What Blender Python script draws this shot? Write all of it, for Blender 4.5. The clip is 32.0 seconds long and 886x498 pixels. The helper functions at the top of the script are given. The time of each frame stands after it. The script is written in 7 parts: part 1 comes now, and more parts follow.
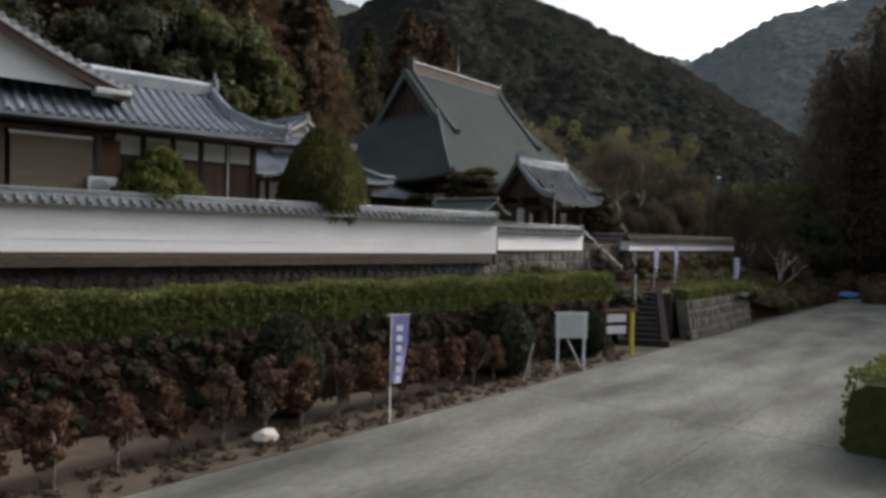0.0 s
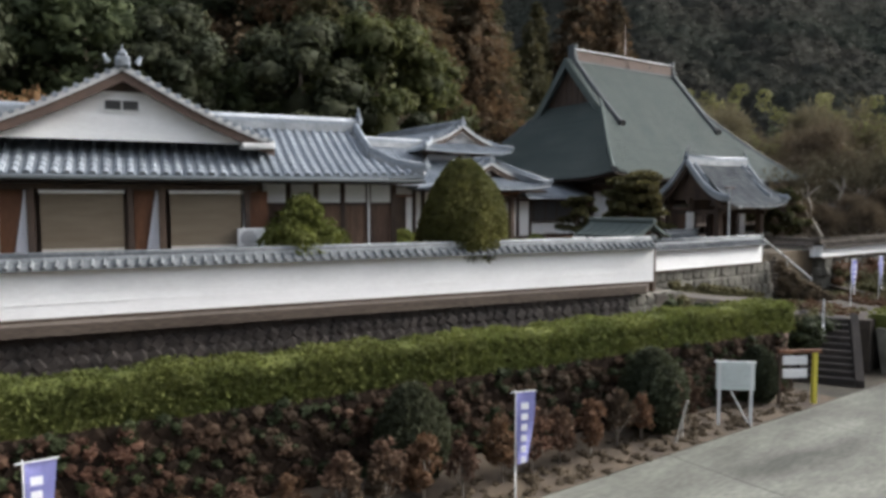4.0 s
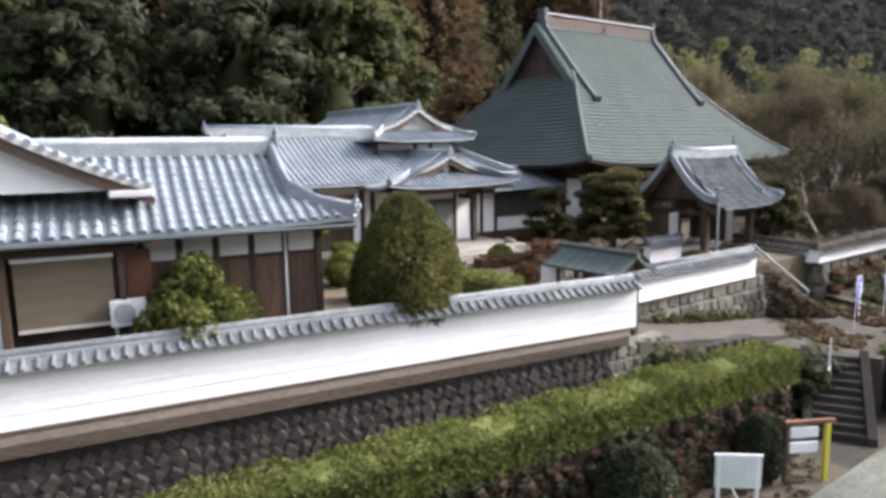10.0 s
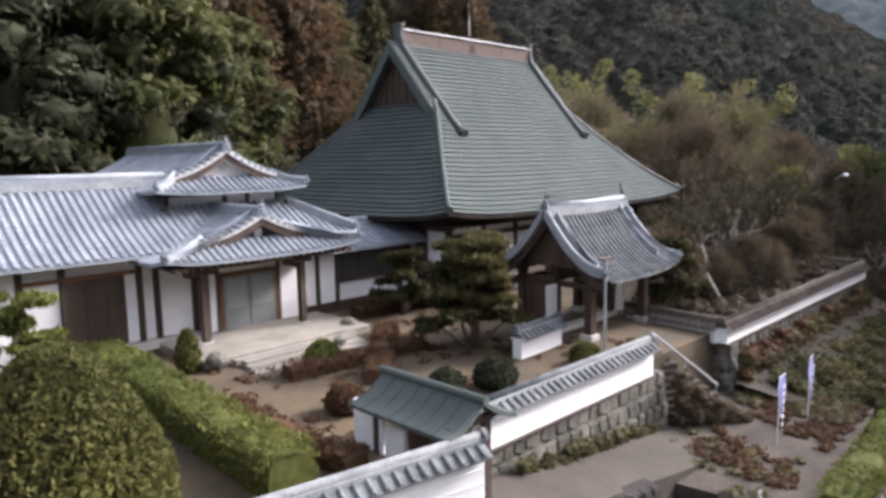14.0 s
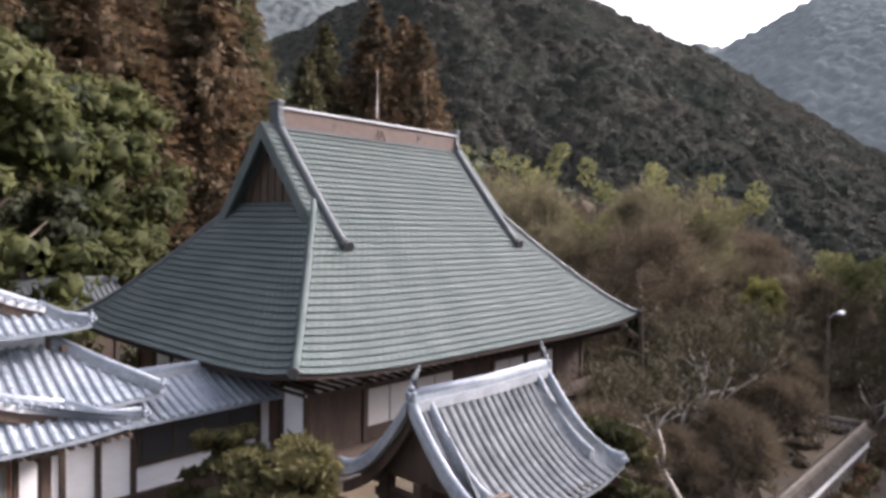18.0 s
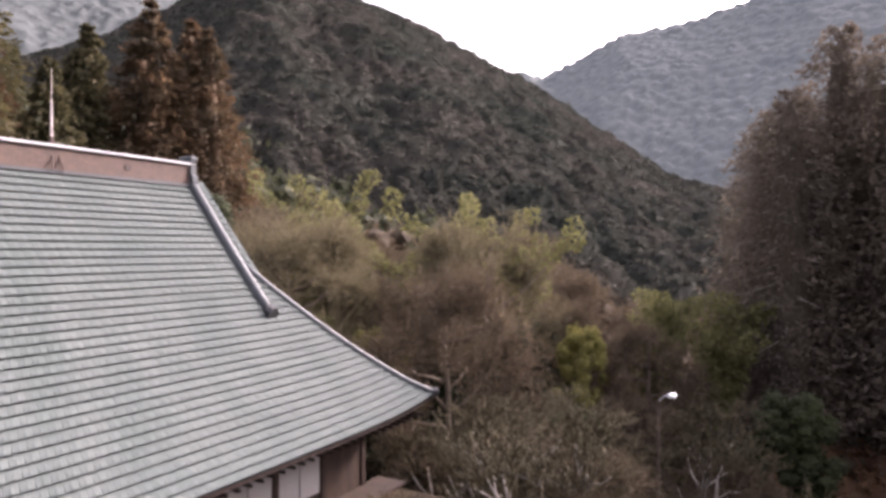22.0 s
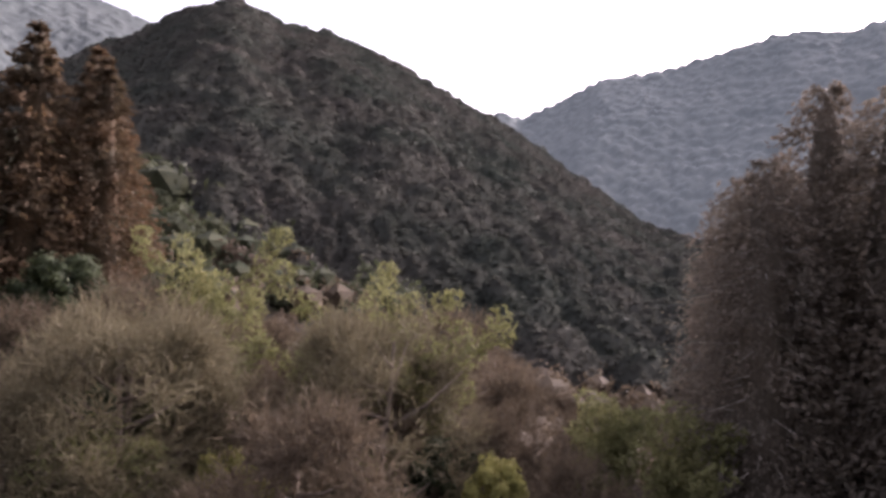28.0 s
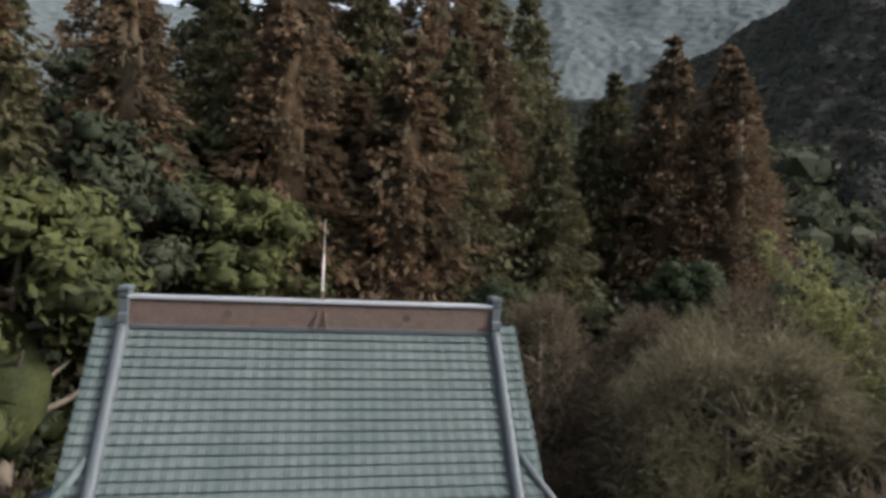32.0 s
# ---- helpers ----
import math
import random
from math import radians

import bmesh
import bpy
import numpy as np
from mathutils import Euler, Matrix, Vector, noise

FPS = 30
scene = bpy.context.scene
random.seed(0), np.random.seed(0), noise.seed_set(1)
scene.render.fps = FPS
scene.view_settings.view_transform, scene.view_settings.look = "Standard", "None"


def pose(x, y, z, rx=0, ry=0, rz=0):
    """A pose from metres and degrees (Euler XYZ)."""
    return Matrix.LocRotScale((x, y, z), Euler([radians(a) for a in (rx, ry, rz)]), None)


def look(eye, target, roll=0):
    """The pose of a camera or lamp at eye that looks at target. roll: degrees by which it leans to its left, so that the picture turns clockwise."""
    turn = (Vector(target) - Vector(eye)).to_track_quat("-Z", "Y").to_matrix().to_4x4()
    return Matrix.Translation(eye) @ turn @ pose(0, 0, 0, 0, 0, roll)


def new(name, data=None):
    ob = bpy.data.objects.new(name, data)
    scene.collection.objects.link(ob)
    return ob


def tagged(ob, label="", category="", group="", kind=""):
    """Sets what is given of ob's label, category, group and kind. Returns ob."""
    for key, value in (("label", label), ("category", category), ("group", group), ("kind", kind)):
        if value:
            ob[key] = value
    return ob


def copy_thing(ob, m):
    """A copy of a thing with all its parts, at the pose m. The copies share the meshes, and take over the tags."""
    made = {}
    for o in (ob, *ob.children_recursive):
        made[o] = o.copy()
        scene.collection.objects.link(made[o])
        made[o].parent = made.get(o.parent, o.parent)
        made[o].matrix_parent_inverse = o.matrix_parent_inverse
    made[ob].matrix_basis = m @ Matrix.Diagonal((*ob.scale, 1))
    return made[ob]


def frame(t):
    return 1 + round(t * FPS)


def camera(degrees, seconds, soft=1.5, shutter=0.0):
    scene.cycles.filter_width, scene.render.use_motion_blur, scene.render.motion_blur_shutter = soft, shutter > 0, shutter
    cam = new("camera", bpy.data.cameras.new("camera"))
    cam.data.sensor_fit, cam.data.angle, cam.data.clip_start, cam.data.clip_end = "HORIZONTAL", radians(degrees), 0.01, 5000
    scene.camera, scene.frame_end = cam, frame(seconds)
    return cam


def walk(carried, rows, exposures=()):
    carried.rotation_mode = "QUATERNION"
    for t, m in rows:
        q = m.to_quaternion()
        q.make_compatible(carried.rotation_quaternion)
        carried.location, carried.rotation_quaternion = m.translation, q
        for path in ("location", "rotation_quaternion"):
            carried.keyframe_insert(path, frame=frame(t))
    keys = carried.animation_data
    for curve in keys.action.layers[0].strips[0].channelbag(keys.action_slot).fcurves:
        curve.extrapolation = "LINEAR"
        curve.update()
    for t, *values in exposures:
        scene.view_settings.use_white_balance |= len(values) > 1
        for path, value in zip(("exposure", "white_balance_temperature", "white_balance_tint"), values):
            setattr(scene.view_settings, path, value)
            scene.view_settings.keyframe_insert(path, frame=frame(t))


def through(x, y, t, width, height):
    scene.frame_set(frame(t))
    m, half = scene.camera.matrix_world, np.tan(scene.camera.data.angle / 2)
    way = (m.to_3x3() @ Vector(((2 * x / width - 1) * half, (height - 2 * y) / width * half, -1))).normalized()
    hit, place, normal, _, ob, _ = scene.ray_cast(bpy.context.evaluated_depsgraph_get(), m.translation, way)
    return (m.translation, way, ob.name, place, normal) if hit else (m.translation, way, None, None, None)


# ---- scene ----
cam = camera(66.0, 32.0, soft=3.4)
# seconds, eye, (yaw, pitch, roll)
PATH = [
    (0, (-40.722, -25.558, 4.010), (-49.52, -0.88, 1.19)),
    (0.5, (-40.438, -25.423, 4.314), (-49.17, -1.15, 1.38)),
    (1, (-40.032, -25.265, 4.577), (-48.78, -1.58, 1.29)),
    (1.5, (-39.591, -25.121, 4.814), (-48.38, -2.16, 0.97)),
    (2, (-39.309, -25.082, 5.067), (-47.63, -2.82, 0.57)),
    (2.5, (-39.265, -25.199, 5.355), (-45.90, -3.38, 0.20)),
    (3, (-39.328, -25.392, 5.650), (-42.83, -3.69, -0.05)),
    (3.5, (-39.331, -25.536, 5.907), (-38.83, -3.77, -0.16)),
    (4, (-39.228, -25.587, 6.141), (-34.65, -3.79, -0.17)),
    (4.5, (-39.045, -25.569, 6.391), (-31.13, -3.93, -0.01)),
    (6.5, (-38.230, -25.362, 7.358), (-25.73, -5.30, 0.87)),
    (7, (-38.052, -25.087, 7.532), (-25.36, -5.55, 0.51)),
    (7.5, (-37.893, -24.762, 7.721), (-26.25, -6.01, 0.12)),
    (8, (-37.746, -24.419, 7.963), (-28.35, -6.68, -0.18)),
    (8.5, (-37.553, -24.073, 8.248), (-30.90, -7.41, -0.33)),
    (9, (-37.201, -23.674, 8.496), (-33.23, -8.05, -0.49)),
    (9.5, (-36.649, -23.153, 8.628), (-35.17, -8.41, -0.69)),
    (10, (-35.968, -22.540, 8.695), (-36.83, -8.58, -0.89)),
    (10.5, (-35.239, -21.906, 8.765), (-38.33, -8.65, -1.06)),
    (11, (-34.510, -21.289, 8.866), (-39.73, -8.72, -1.20)),
    (11.5, (-33.752, -20.716, 9.004), (-40.93, -8.79, -1.32)),
    (12, (-32.943, -20.193, 9.170), (-41.92, -8.79, -1.41)),
    (12.5, (-32.048, -19.721, 9.358), (-42.72, -8.68, -1.47)),
    (13, (-31.086, -19.300, 9.561), (-43.47, -8.43, -1.45)),
    (13.5, (-30.086, -18.905, 9.774), (-44.23, -8.03, -1.36)),
    (14, (-29.060, -18.521, 9.997), (-45.08, -7.51, -1.17)),
    (14.5, (-28.015, -18.155, 10.236), (-46.02, -6.94, -0.88)),
    (16.5, (-24.187, -16.655, 11.720), (-49.13, -5.15, 1.30)),
    (17, (-23.037, -16.150, 11.843), (-48.98, -4.05, 1.24)),
    (17.5, (-21.893, -15.610, 11.919), (-48.49, -2.93, 1.07)),
    (18, (-20.788, -15.053, 11.957), (-47.61, -1.91, 0.88)),
    (18.5, (-19.766, -14.487, 11.977), (-46.65, -0.97, 0.65)),
    (19, (-18.841, -13.942, 11.998), (-46.32, -0.18, 0.32)),
    (19.5, (-17.960, -14.124, 12.306), (-46.72, -0.19, 0.44)),
    (20, (-17.115, -14.272, 12.621), (-48.66, -0.33, 0.50)),
    (20.5, (-16.116, -14.076, 12.843), (-51.41, -0.30, 0.49)),
    (21, (-14.826, -13.651, 13.012), (-54.36, -0.19, 0.36)),
    (21.5, (-13.503, -13.078, 13.161), (-57.63, -0.08, 0.11)),
    (22, (-12.646, -12.655, 13.390), (-61.12, -0.07, 0.10)),
    (22.5, (-12.030, -12.311, 13.668), (-64.71, -0.11, 0.26)),
    (23, (-11.443, -12.021, 13.961), (-68.11, -0.12, 0.50)),
    (23.5, (-10.750, -11.756, 14.215), (-71.13, -0.04, 0.69)),
    (24, (-10.100, -11.622, 14.474), (-73.47, 0.16, 0.69)),
    (24.5, (-9.352, -11.604, 14.793), (-75.16, 0.33, 0.43)),
    (25, (-8.247, -11.607, 15.179), (-76.30, 0.44, 0.12)),
    (25.5, (-6.679, -11.570, 15.508), (-76.68, 0.87, 0.76)),
    (27.5, (-3.968, -12.741, 16.262), (-69.33, 2.69, 1.88)),
    (28, (-3.089, -12.366, 16.540), (-62.72, 2.86, 1.92)),
    (28.5, (-2.599, -12.141, 16.446), (-54.66, 3.77, 2.26)),
    (29, (-1.865, -11.948, 16.639), (-46.25, 4.00, 2.65)),
    (29.5, (-1.126, -11.705, 16.952), (-37.63, 3.56, 2.76)),
    (30, (-0.686, -11.466, 17.295), (-29.33, 2.59, 2.77)),
    (30.5, (-0.609, -11.531, 17.723), (-22.18, 1.24, 2.90)),
    (31, (-0.846, -12.041, 18.202), (-17.11, -0.03, 3.37)),
    (31.5, (-0.883, -12.087, 18.438), (-13.83, -0.77, 3.19)),
    (32, (-0.921, -12.031, 18.628), (-11.94, -1.38, 2.98)),
]
EXPOSURES = [(0, 0.6, 6350, 11), (2, 0.78, 6300, 10), (4.5, 1.5, 6250, 10), (7, 1.88, 6250, 11), (11, 1.95, 6150, 15), (13, 1.82, 6200, 18), (18, 2.1, 6300, 21), (23, 2.5, 6750, 37), (25, 2.7, 6750, 42), (28, 2.05, 6450, 33), (30, 1.25, 6300, 16), (31, 1.05, 6200, 10), (32, 1.3, 6100, 11)]
walk(cam, [(t, pose(*eye, 90 + turn[1], 0, turn[0]) @ pose(0, 0, 0, 0, 0, turn[2])) for t, eye, turn in PATH], EXPOSURES)

# ---- sky and sun ----
SUN_AZ, SUN_EL = 112.0, 30.0        # degrees from +y towards +x, and above the horizon
world = bpy.data.worlds.new("world")
scene.world = world
world.use_nodes = True
wt = world.node_tree
sky = wt.nodes.new("ShaderNodeTexSky")
sky.sky_type = "NISHITA"
sky.sun_disc = False
sky.sun_elevation, sky.sun_rotation = radians(SUN_EL), radians(SUN_AZ)
sky.air_density, sky.dust_density, sky.ozone_density = 1.0, 6.0, 1.0
soft_sky = wt.nodes.new("ShaderNodeHueSaturation")
soft_sky.inputs["Saturation"].default_value = 0.35
wt.links.new(sky.outputs["Color"], soft_sky.inputs["Color"])
wt.links.new(soft_sky.outputs["Color"], wt.nodes["Background"].inputs["Color"])
wt.nodes["Background"].inputs["Strength"].default_value = 0.15
sun = new("sun", bpy.data.lights.new("sun", "SUN"))
sun.data.energy, sun.data.angle, sun.data.color = 1.5, radians(7), (1.0, 0.95, 0.88)
az, el = radians(SUN_AZ), radians(SUN_EL)
sun.matrix_world = look((0, 0, 60), Vector((0, 0, 60)) - Vector((math.sin(az) * math.cos(el), math.cos(az) * math.cos(el), math.sin(el))))

# ---- materials ----
MATS = {}


def material(name, colour, rough=0.8, metal=0.0, second=None, scale=3.0, fine=40.0, bump=0.25, vary=0.15, island=0.0, mix=0.5, stretch=(1, 1, 1), spec=0.5, through=0.0, depth=0.02):
    """A surface with two scales of variation, piece-by-piece tone and fine relief."""
    if name in MATS:
        return MATS[name]
    m = bpy.data.materials.new(name)
    m.use_nodes = True
    n, l = m.node_tree.nodes, m.node_tree.links
    bsdf = n["Principled BSDF"]
    bsdf.inputs["Roughness"].default_value, bsdf.inputs["Metallic"].default_value = rough, metal
    bsdf.inputs["Specular IOR Level"].default_value = spec
    co = n.new("ShaderNodeNewGeometry")
    mapping = n.new("ShaderNodeMapping")
    mapping.inputs["Scale"].default_value = stretch
    l.new(co.outputs["Position"], mapping.inputs["Vector"])
    big, small = n.new("ShaderNodeTexNoise"), n.new("ShaderNodeTexNoise")
    for tex, s, d in ((big, scale, 6.0), (small, fine, 3.0)):
        tex.inputs["Scale"].default_value, tex.inputs["Detail"].default_value = s, d
        l.new(mapping.outputs["Vector"], tex.inputs["Vector"])
    ramp = n.new("ShaderNodeValToRGB")
    ramp.color_ramp.elements[0].position, ramp.color_ramp.elements[1].position = mix - 0.18, mix + 0.18
    ramp.color_ramp.elements[0].color = (*colour, 1)
    ramp.color_ramp.elements[1].color = (*(second or tuple(c * (1 + vary) for c in colour)), 1)
    l.new(big.outputs["Fac"], ramp.inputs["Fac"])
    tone = n.new("ShaderNodeMix")
    tone.data_type, tone.blend_type = "RGBA", "MULTIPLY"
    tone.inputs["Factor"].default_value = 1.0
    grain = n.new("ShaderNodeMapRange")
    grain.inputs["From Min"].default_value, grain.inputs["From Max"].default_value = 0.3, 0.7
    grain.inputs["To Min"].default_value, grain.inputs["To Max"].default_value = 1 - vary, 1 + vary
    l.new(small.outputs["Fac"], grain.inputs["Value"])
    l.new(ramp.outputs["Color"], tone.inputs["A"])
    l.new(grain.outputs["Result"], tone.inputs["B"])
    out = tone.outputs["Result"]
    if island:
        info = n.new("ShaderNodeObjectInfo")
        add = n.new("ShaderNodeMath")
        add.operation = "ADD"
        l.new(info.outputs["Random"], add.inputs[0])
        l.new(co.outputs["Random Per Island"], add.inputs[1])
        span = n.new("ShaderNodeMapRange")
        span.inputs["From Max"].default_value = 2.0
        span.inputs["To Min"].default_value, span.inputs["To Max"].default_value = 1 - island, 1 + island
        l.new(add.outputs["Value"], span.inputs["Value"])
        per = n.new("ShaderNodeMix")
        per.data_type, per.blend_type = "RGBA", "MULTIPLY"
        per.inputs["Factor"].default_value = 1.0
        l.new(out, per.inputs["A"])
        l.new(span.outputs["Result"], per.inputs["B"])
        out = per.outputs["Result"]
    l.new(out, bsdf.inputs["Base Color"])
    if bump:
        relief = n.new("ShaderNodeBump")
        relief.inputs["Strength"].default_value, relief.inputs["Distance"].default_value = bump, depth
        l.new(small.outputs["Fac"], relief.inputs["Height"])
        l.new(relief.outputs["Normal"], bsdf.inputs["Normal"])
    if through:
        thin, both = n.new("ShaderNodeBsdfTranslucent"), n.new("ShaderNodeMixShader")
        both.inputs["Fac"].default_value = through
        l.new(out, thin.inputs["Color"])
        l.new(bsdf.outputs["BSDF"], both.inputs[1])
        l.new(thin.outputs["BSDF"], both.inputs[2])
        l.new(both.outputs["Shader"], n["Material Output"].inputs["Surface"])
    MATS[name] = m
    return m


concrete = material("concrete", (0.045, 0.046, 0.037), 0.9, second=(0.155, 0.157, 0.132), scale=0.5, fine=9, vary=0.22, bump=0.35, stretch=(0.45, 1.3, 1))
plaster = material("plaster", (0.74, 0.74, 0.74), 0.85, second=(0.84, 0.84, 0.84), scale=0.5, fine=6, vary=0.04, bump=0.1, stretch=(1, 1, 3))
kawara = material("kawara", (0.165, 0.187, 0.215), 0.55, second=(0.245, 0.27, 0.298), scale=1.2, fine=12, vary=0.15, bump=0.15, island=0.18, spec=0.35)
kawara_old = material("kawara_old", (0.085, 0.094, 0.10), 0.72, second=(0.165, 0.175, 0.18), scale=2.0, fine=15, vary=0.25, bump=0.2, island=0.3, spec=0.25)
mossy_tile = material("mossy_tile", (0.075, 0.062, 0.05), 0.85, second=(0.13, 0.112, 0.095), scale=1.6, fine=14, vary=0.25, bump=0.3, island=0.2, spec=0.2)
ridge_tile = material("ridge_tile", (0.20, 0.215, 0.23), 0.65, second=(0.29, 0.305, 0.32), scale=1.5, fine=12, vary=0.15, bump=0.15, spec=0.3)
mortar = material("mortar", (0.5, 0.5, 0.5), 0.8, scale=2, fine=12, vary=0.08, bump=0.1)
sheet_roof = material("sheet_roof", (0.068, 0.086, 0.081), 0.8, 0.0, second=(0.092, 0.108, 0.103), scale=0.5, fine=5, vary=0.07, bump=0.08, island=0.1, spec=0.16, stretch=(2.0, 0.8, 0.8))
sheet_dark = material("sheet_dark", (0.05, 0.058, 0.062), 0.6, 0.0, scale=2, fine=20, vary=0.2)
rust_board = material("rust_board", (0.105, 0.068, 0.052), 0.8, second=(0.075, 0.05, 0.04), scale=3, fine=20, vary=0.2)
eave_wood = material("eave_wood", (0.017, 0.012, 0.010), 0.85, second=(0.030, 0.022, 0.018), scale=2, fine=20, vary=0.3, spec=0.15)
dark_wood = material("dark_wood", (0.035, 0.022, 0.017), 0.75, second=(0.07, 0.045, 0.03), scale=2, fine=25, vary=0.3, stretch=(1, 1, 0.15))
board_wood = material("board_wood", (0.06, 0.035, 0.025), 0.8, second=(0.14, 0.085, 0.055), scale=2.5, fine=30, vary=0.3, island=0.35, stretch=(1, 1, 0.12))
warm_wood = material("warm_wood", (0.11, 0.048, 0.026), 0.75, second=(0.20, 0.088, 0.044), scale=2, fine=25, vary=0.2, stretch=(1, 1, 0.2))
blind_cloth = material("blind_cloth", (0.12, 0.095, 0.065), 0.85, second=(0.15, 0.12, 0.085), scale=1.0, fine=60, vary=0.12, stretch=(1, 1, 6))
stone = material("stone", (0.06, 0.056, 0.045), 0.95, second=(0.16, 0.15, 0.125), scale=1.6, fine=18, vary=0.3, bump=0.6, island=0.35)
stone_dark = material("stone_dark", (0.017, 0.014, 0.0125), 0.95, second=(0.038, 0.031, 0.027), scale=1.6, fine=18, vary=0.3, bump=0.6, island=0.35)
paving = material("paving", (0.17, 0.152, 0.128), 0.9, second=(0.25, 0.228, 0.195), scale=1.1, fine=22, vary=0.2, bump=0.35, island=0.2)
granite = material("granite", (0.34, 0.32, 0.29), 0.85, second=(0.46, 0.44, 0.40), scale=1.2, fine=30, vary=0.15, bump=0.3, island=0.15)
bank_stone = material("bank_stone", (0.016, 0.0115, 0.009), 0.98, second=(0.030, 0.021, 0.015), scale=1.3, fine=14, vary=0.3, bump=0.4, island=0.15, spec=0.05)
russet = material("russet", (0.062, 0.034, 0.022), 0.95, second=(0.098, 0.058, 0.038), scale=1.4, fine=20, vary=0.35, bump=0.6)
bank_path = material("bank_path", (0.038, 0.030, 0.023), 0.95, second=(0.075, 0.060, 0.046), scale=1.6, fine=14, vary=0.3, bump=0.5, island=0.35)
path_earth = material("path_earth", (0.042, 0.035, 0.028), 0.95, second=(0.070, 0.059, 0.047), scale=0.8, fine=18, vary=0.25, bump=0.5)
ledge_earth = material("ledge_earth", (0.058, 0.043, 0.033), 0.95, second=(0.092, 0.072, 0.056), scale=1.5, fine=18, vary=0.3, bump=0.5, stretch=(0.3, 0.3, 2))
lawn = material("lawn", (0.10, 0.070, 0.036), 0.95, second=(0.046, 0.036, 0.024), scale=0.55, fine=24, vary=0.3, bump=0.6)
soil = material("soil", (0.028, 0.022, 0.016), 0.95, second=(0.054, 0.041, 0.029), scale=0.8, fine=16, vary=0.3, bump=0.6)
straw = material("straw", (0.085, 0.062, 0.038), 0.95, second=(0.045, 0.032, 0.022), scale=1.5, fine=25, vary=0.35, bump=0.6)
forest_floor = material("forest_floor", (0.022, 0.02, 0.012), 0.95, second=(0.05, 0.04, 0.026), scale=0.2, fine=3, vary=0.3)
rod_paint = material("rod_paint", (0.42, 0.33, 0.30), 0.6, second=(0.55, 0.5, 0.47), scale=4, fine=20, vary=0.15)
white_metal = material("white_metal", (0.72, 0.73, 0.73), 0.45, scale=3, fine=20, vary=0.05, bump=0.05)
grey_metal = material("grey_metal", (0.42, 0.43, 0.44), 0.4, 0.6, scale=3, fine=20, vary=0.1, bump=0.05)
black_iron = material("black_iron", (0.03, 0.03, 0.03), 0.5, scale=3, fine=20, vary=0.1)
banner_cloth = material("banner_cloth", (0.24, 0.24, 0.52), 0.9, second=(0.30, 0.30, 0.58), scale=4, fine=40, vary=0.08)
white_cloth = material("white_cloth", (0.74, 0.74, 0.78), 0.9, scale=4, fine=40, vary=0.06)
sign_paint = material("sign_paint", (0.62, 0.68, 0.66), 0.6, second=(0.55, 0.62, 0.60), scale=2, fine=15, vary=0.08)
yellow_paint = material("yellow_paint", (0.55, 0.48, 0.06), 0.6, scale=3, fine=20, vary=0.1)
blue_sheet = material("blue_sheet", (0.04, 0.14, 0.34), 0.5, scale=2, fine=15, vary=0.15)
door_grey = material("door_grey", (0.13, 0.145, 0.14), 0.6, second=(0.17, 0.185, 0.18), scale=1, fine=12, vary=0.1, bump=0.05)
sign_pane = material("sign_pane", (0.20, 0.215, 0.21), 0.35, scale=1, fine=12, vary=0.08, bump=0.02)
paper = material("paper", (0.50, 0.48, 0.45), 0.9, scale=1, fine=12, vary=0.08)
bark = material("bark", (0.075, 0.055, 0.04), 0.95, second=(0.15, 0.12, 0.09), scale=2, fine=18, vary=0.3, bump=0.7, stretch=(1, 1, 0.3))
pale_bark = material("pale_bark", (0.2, 0.175, 0.15), 0.95, second=(0.36, 0.325, 0.28), scale=2, fine=18, vary=0.25, bump=0.6)


def leafy(name, colour, second, island=0.4, rough=0.75):
    return material(name, colour, rough, second=second, scale=0.35, fine=5, vary=0.25, bump=0, island=island, spec=0.2, through=0.4)


hedge_leaf = leafy("hedge_leaf", (0.088, 0.105, 0.027), (0.145, 0.155, 0.043))
red_leaf = leafy("red_leaf", (0.062, 0.046, 0.03), (0.12, 0.062, 0.042), 0.5)
dark_leaf = leafy("dark_leaf", (0.031, 0.042, 0.02), (0.058, 0.07, 0.03))
broad_leaf = leafy("broad_leaf", (0.031, 0.039, 0.022), (0.060, 0.064, 0.034), 0.3)
camphor_leaf = leafy("camphor_leaf", (0.042, 0.05, 0.019), (0.088, 0.092, 0.031))
cedar_leaf = leafy("cedar_leaf", (0.052, 0.053, 0.027), (0.092, 0.08, 0.038), 0.16)
# Cedar colour raised and greyed to carry the bright haze over the grove.
hazed_grove_leaf = leafy("hazed_grove_leaf", (0.105, 0.092, 0.072), (0.15, 0.122, 0.092), 0.14)
rust_cedar_leaf = leafy("rust_cedar_leaf", (0.062, 0.05, 0.03), (0.12, 0.074, 0.04), 0.16)
cone_leaf = leafy("cone_leaf", (0.066, 0.070, 0.022), (0.118, 0.112, 0.034), 0.3)
pine_leaf = leafy("pine_leaf", (0.046, 0.048, 0.019), (0.098, 0.086, 0.034))
citrus_leaf = leafy("citrus_leaf", (0.07, 0.085, 0.02), (0.13, 0.14, 0.035))
bamboo_leaf = leafy("bamboo_leaf", (0.118, 0.122, 0.050), (0.18, 0.174, 0.074))
yellow_leaf = leafy("yellow_leaf", (0.17, 0.165, 0.048), (0.25, 0.23, 0.075), 0.3)
brown_twig = leafy("brown_twig", (0.072, 0.055, 0.037), (0.118, 0.092, 0.061), 0.25)
grey_twig = leafy("grey_twig", (0.098, 0.084, 0.050), (0.140, 0.122, 0.074), 0.25)
olive_twig = leafy("olive_twig", (0.085, 0.08, 0.04), (0.14, 0.125, 0.06))
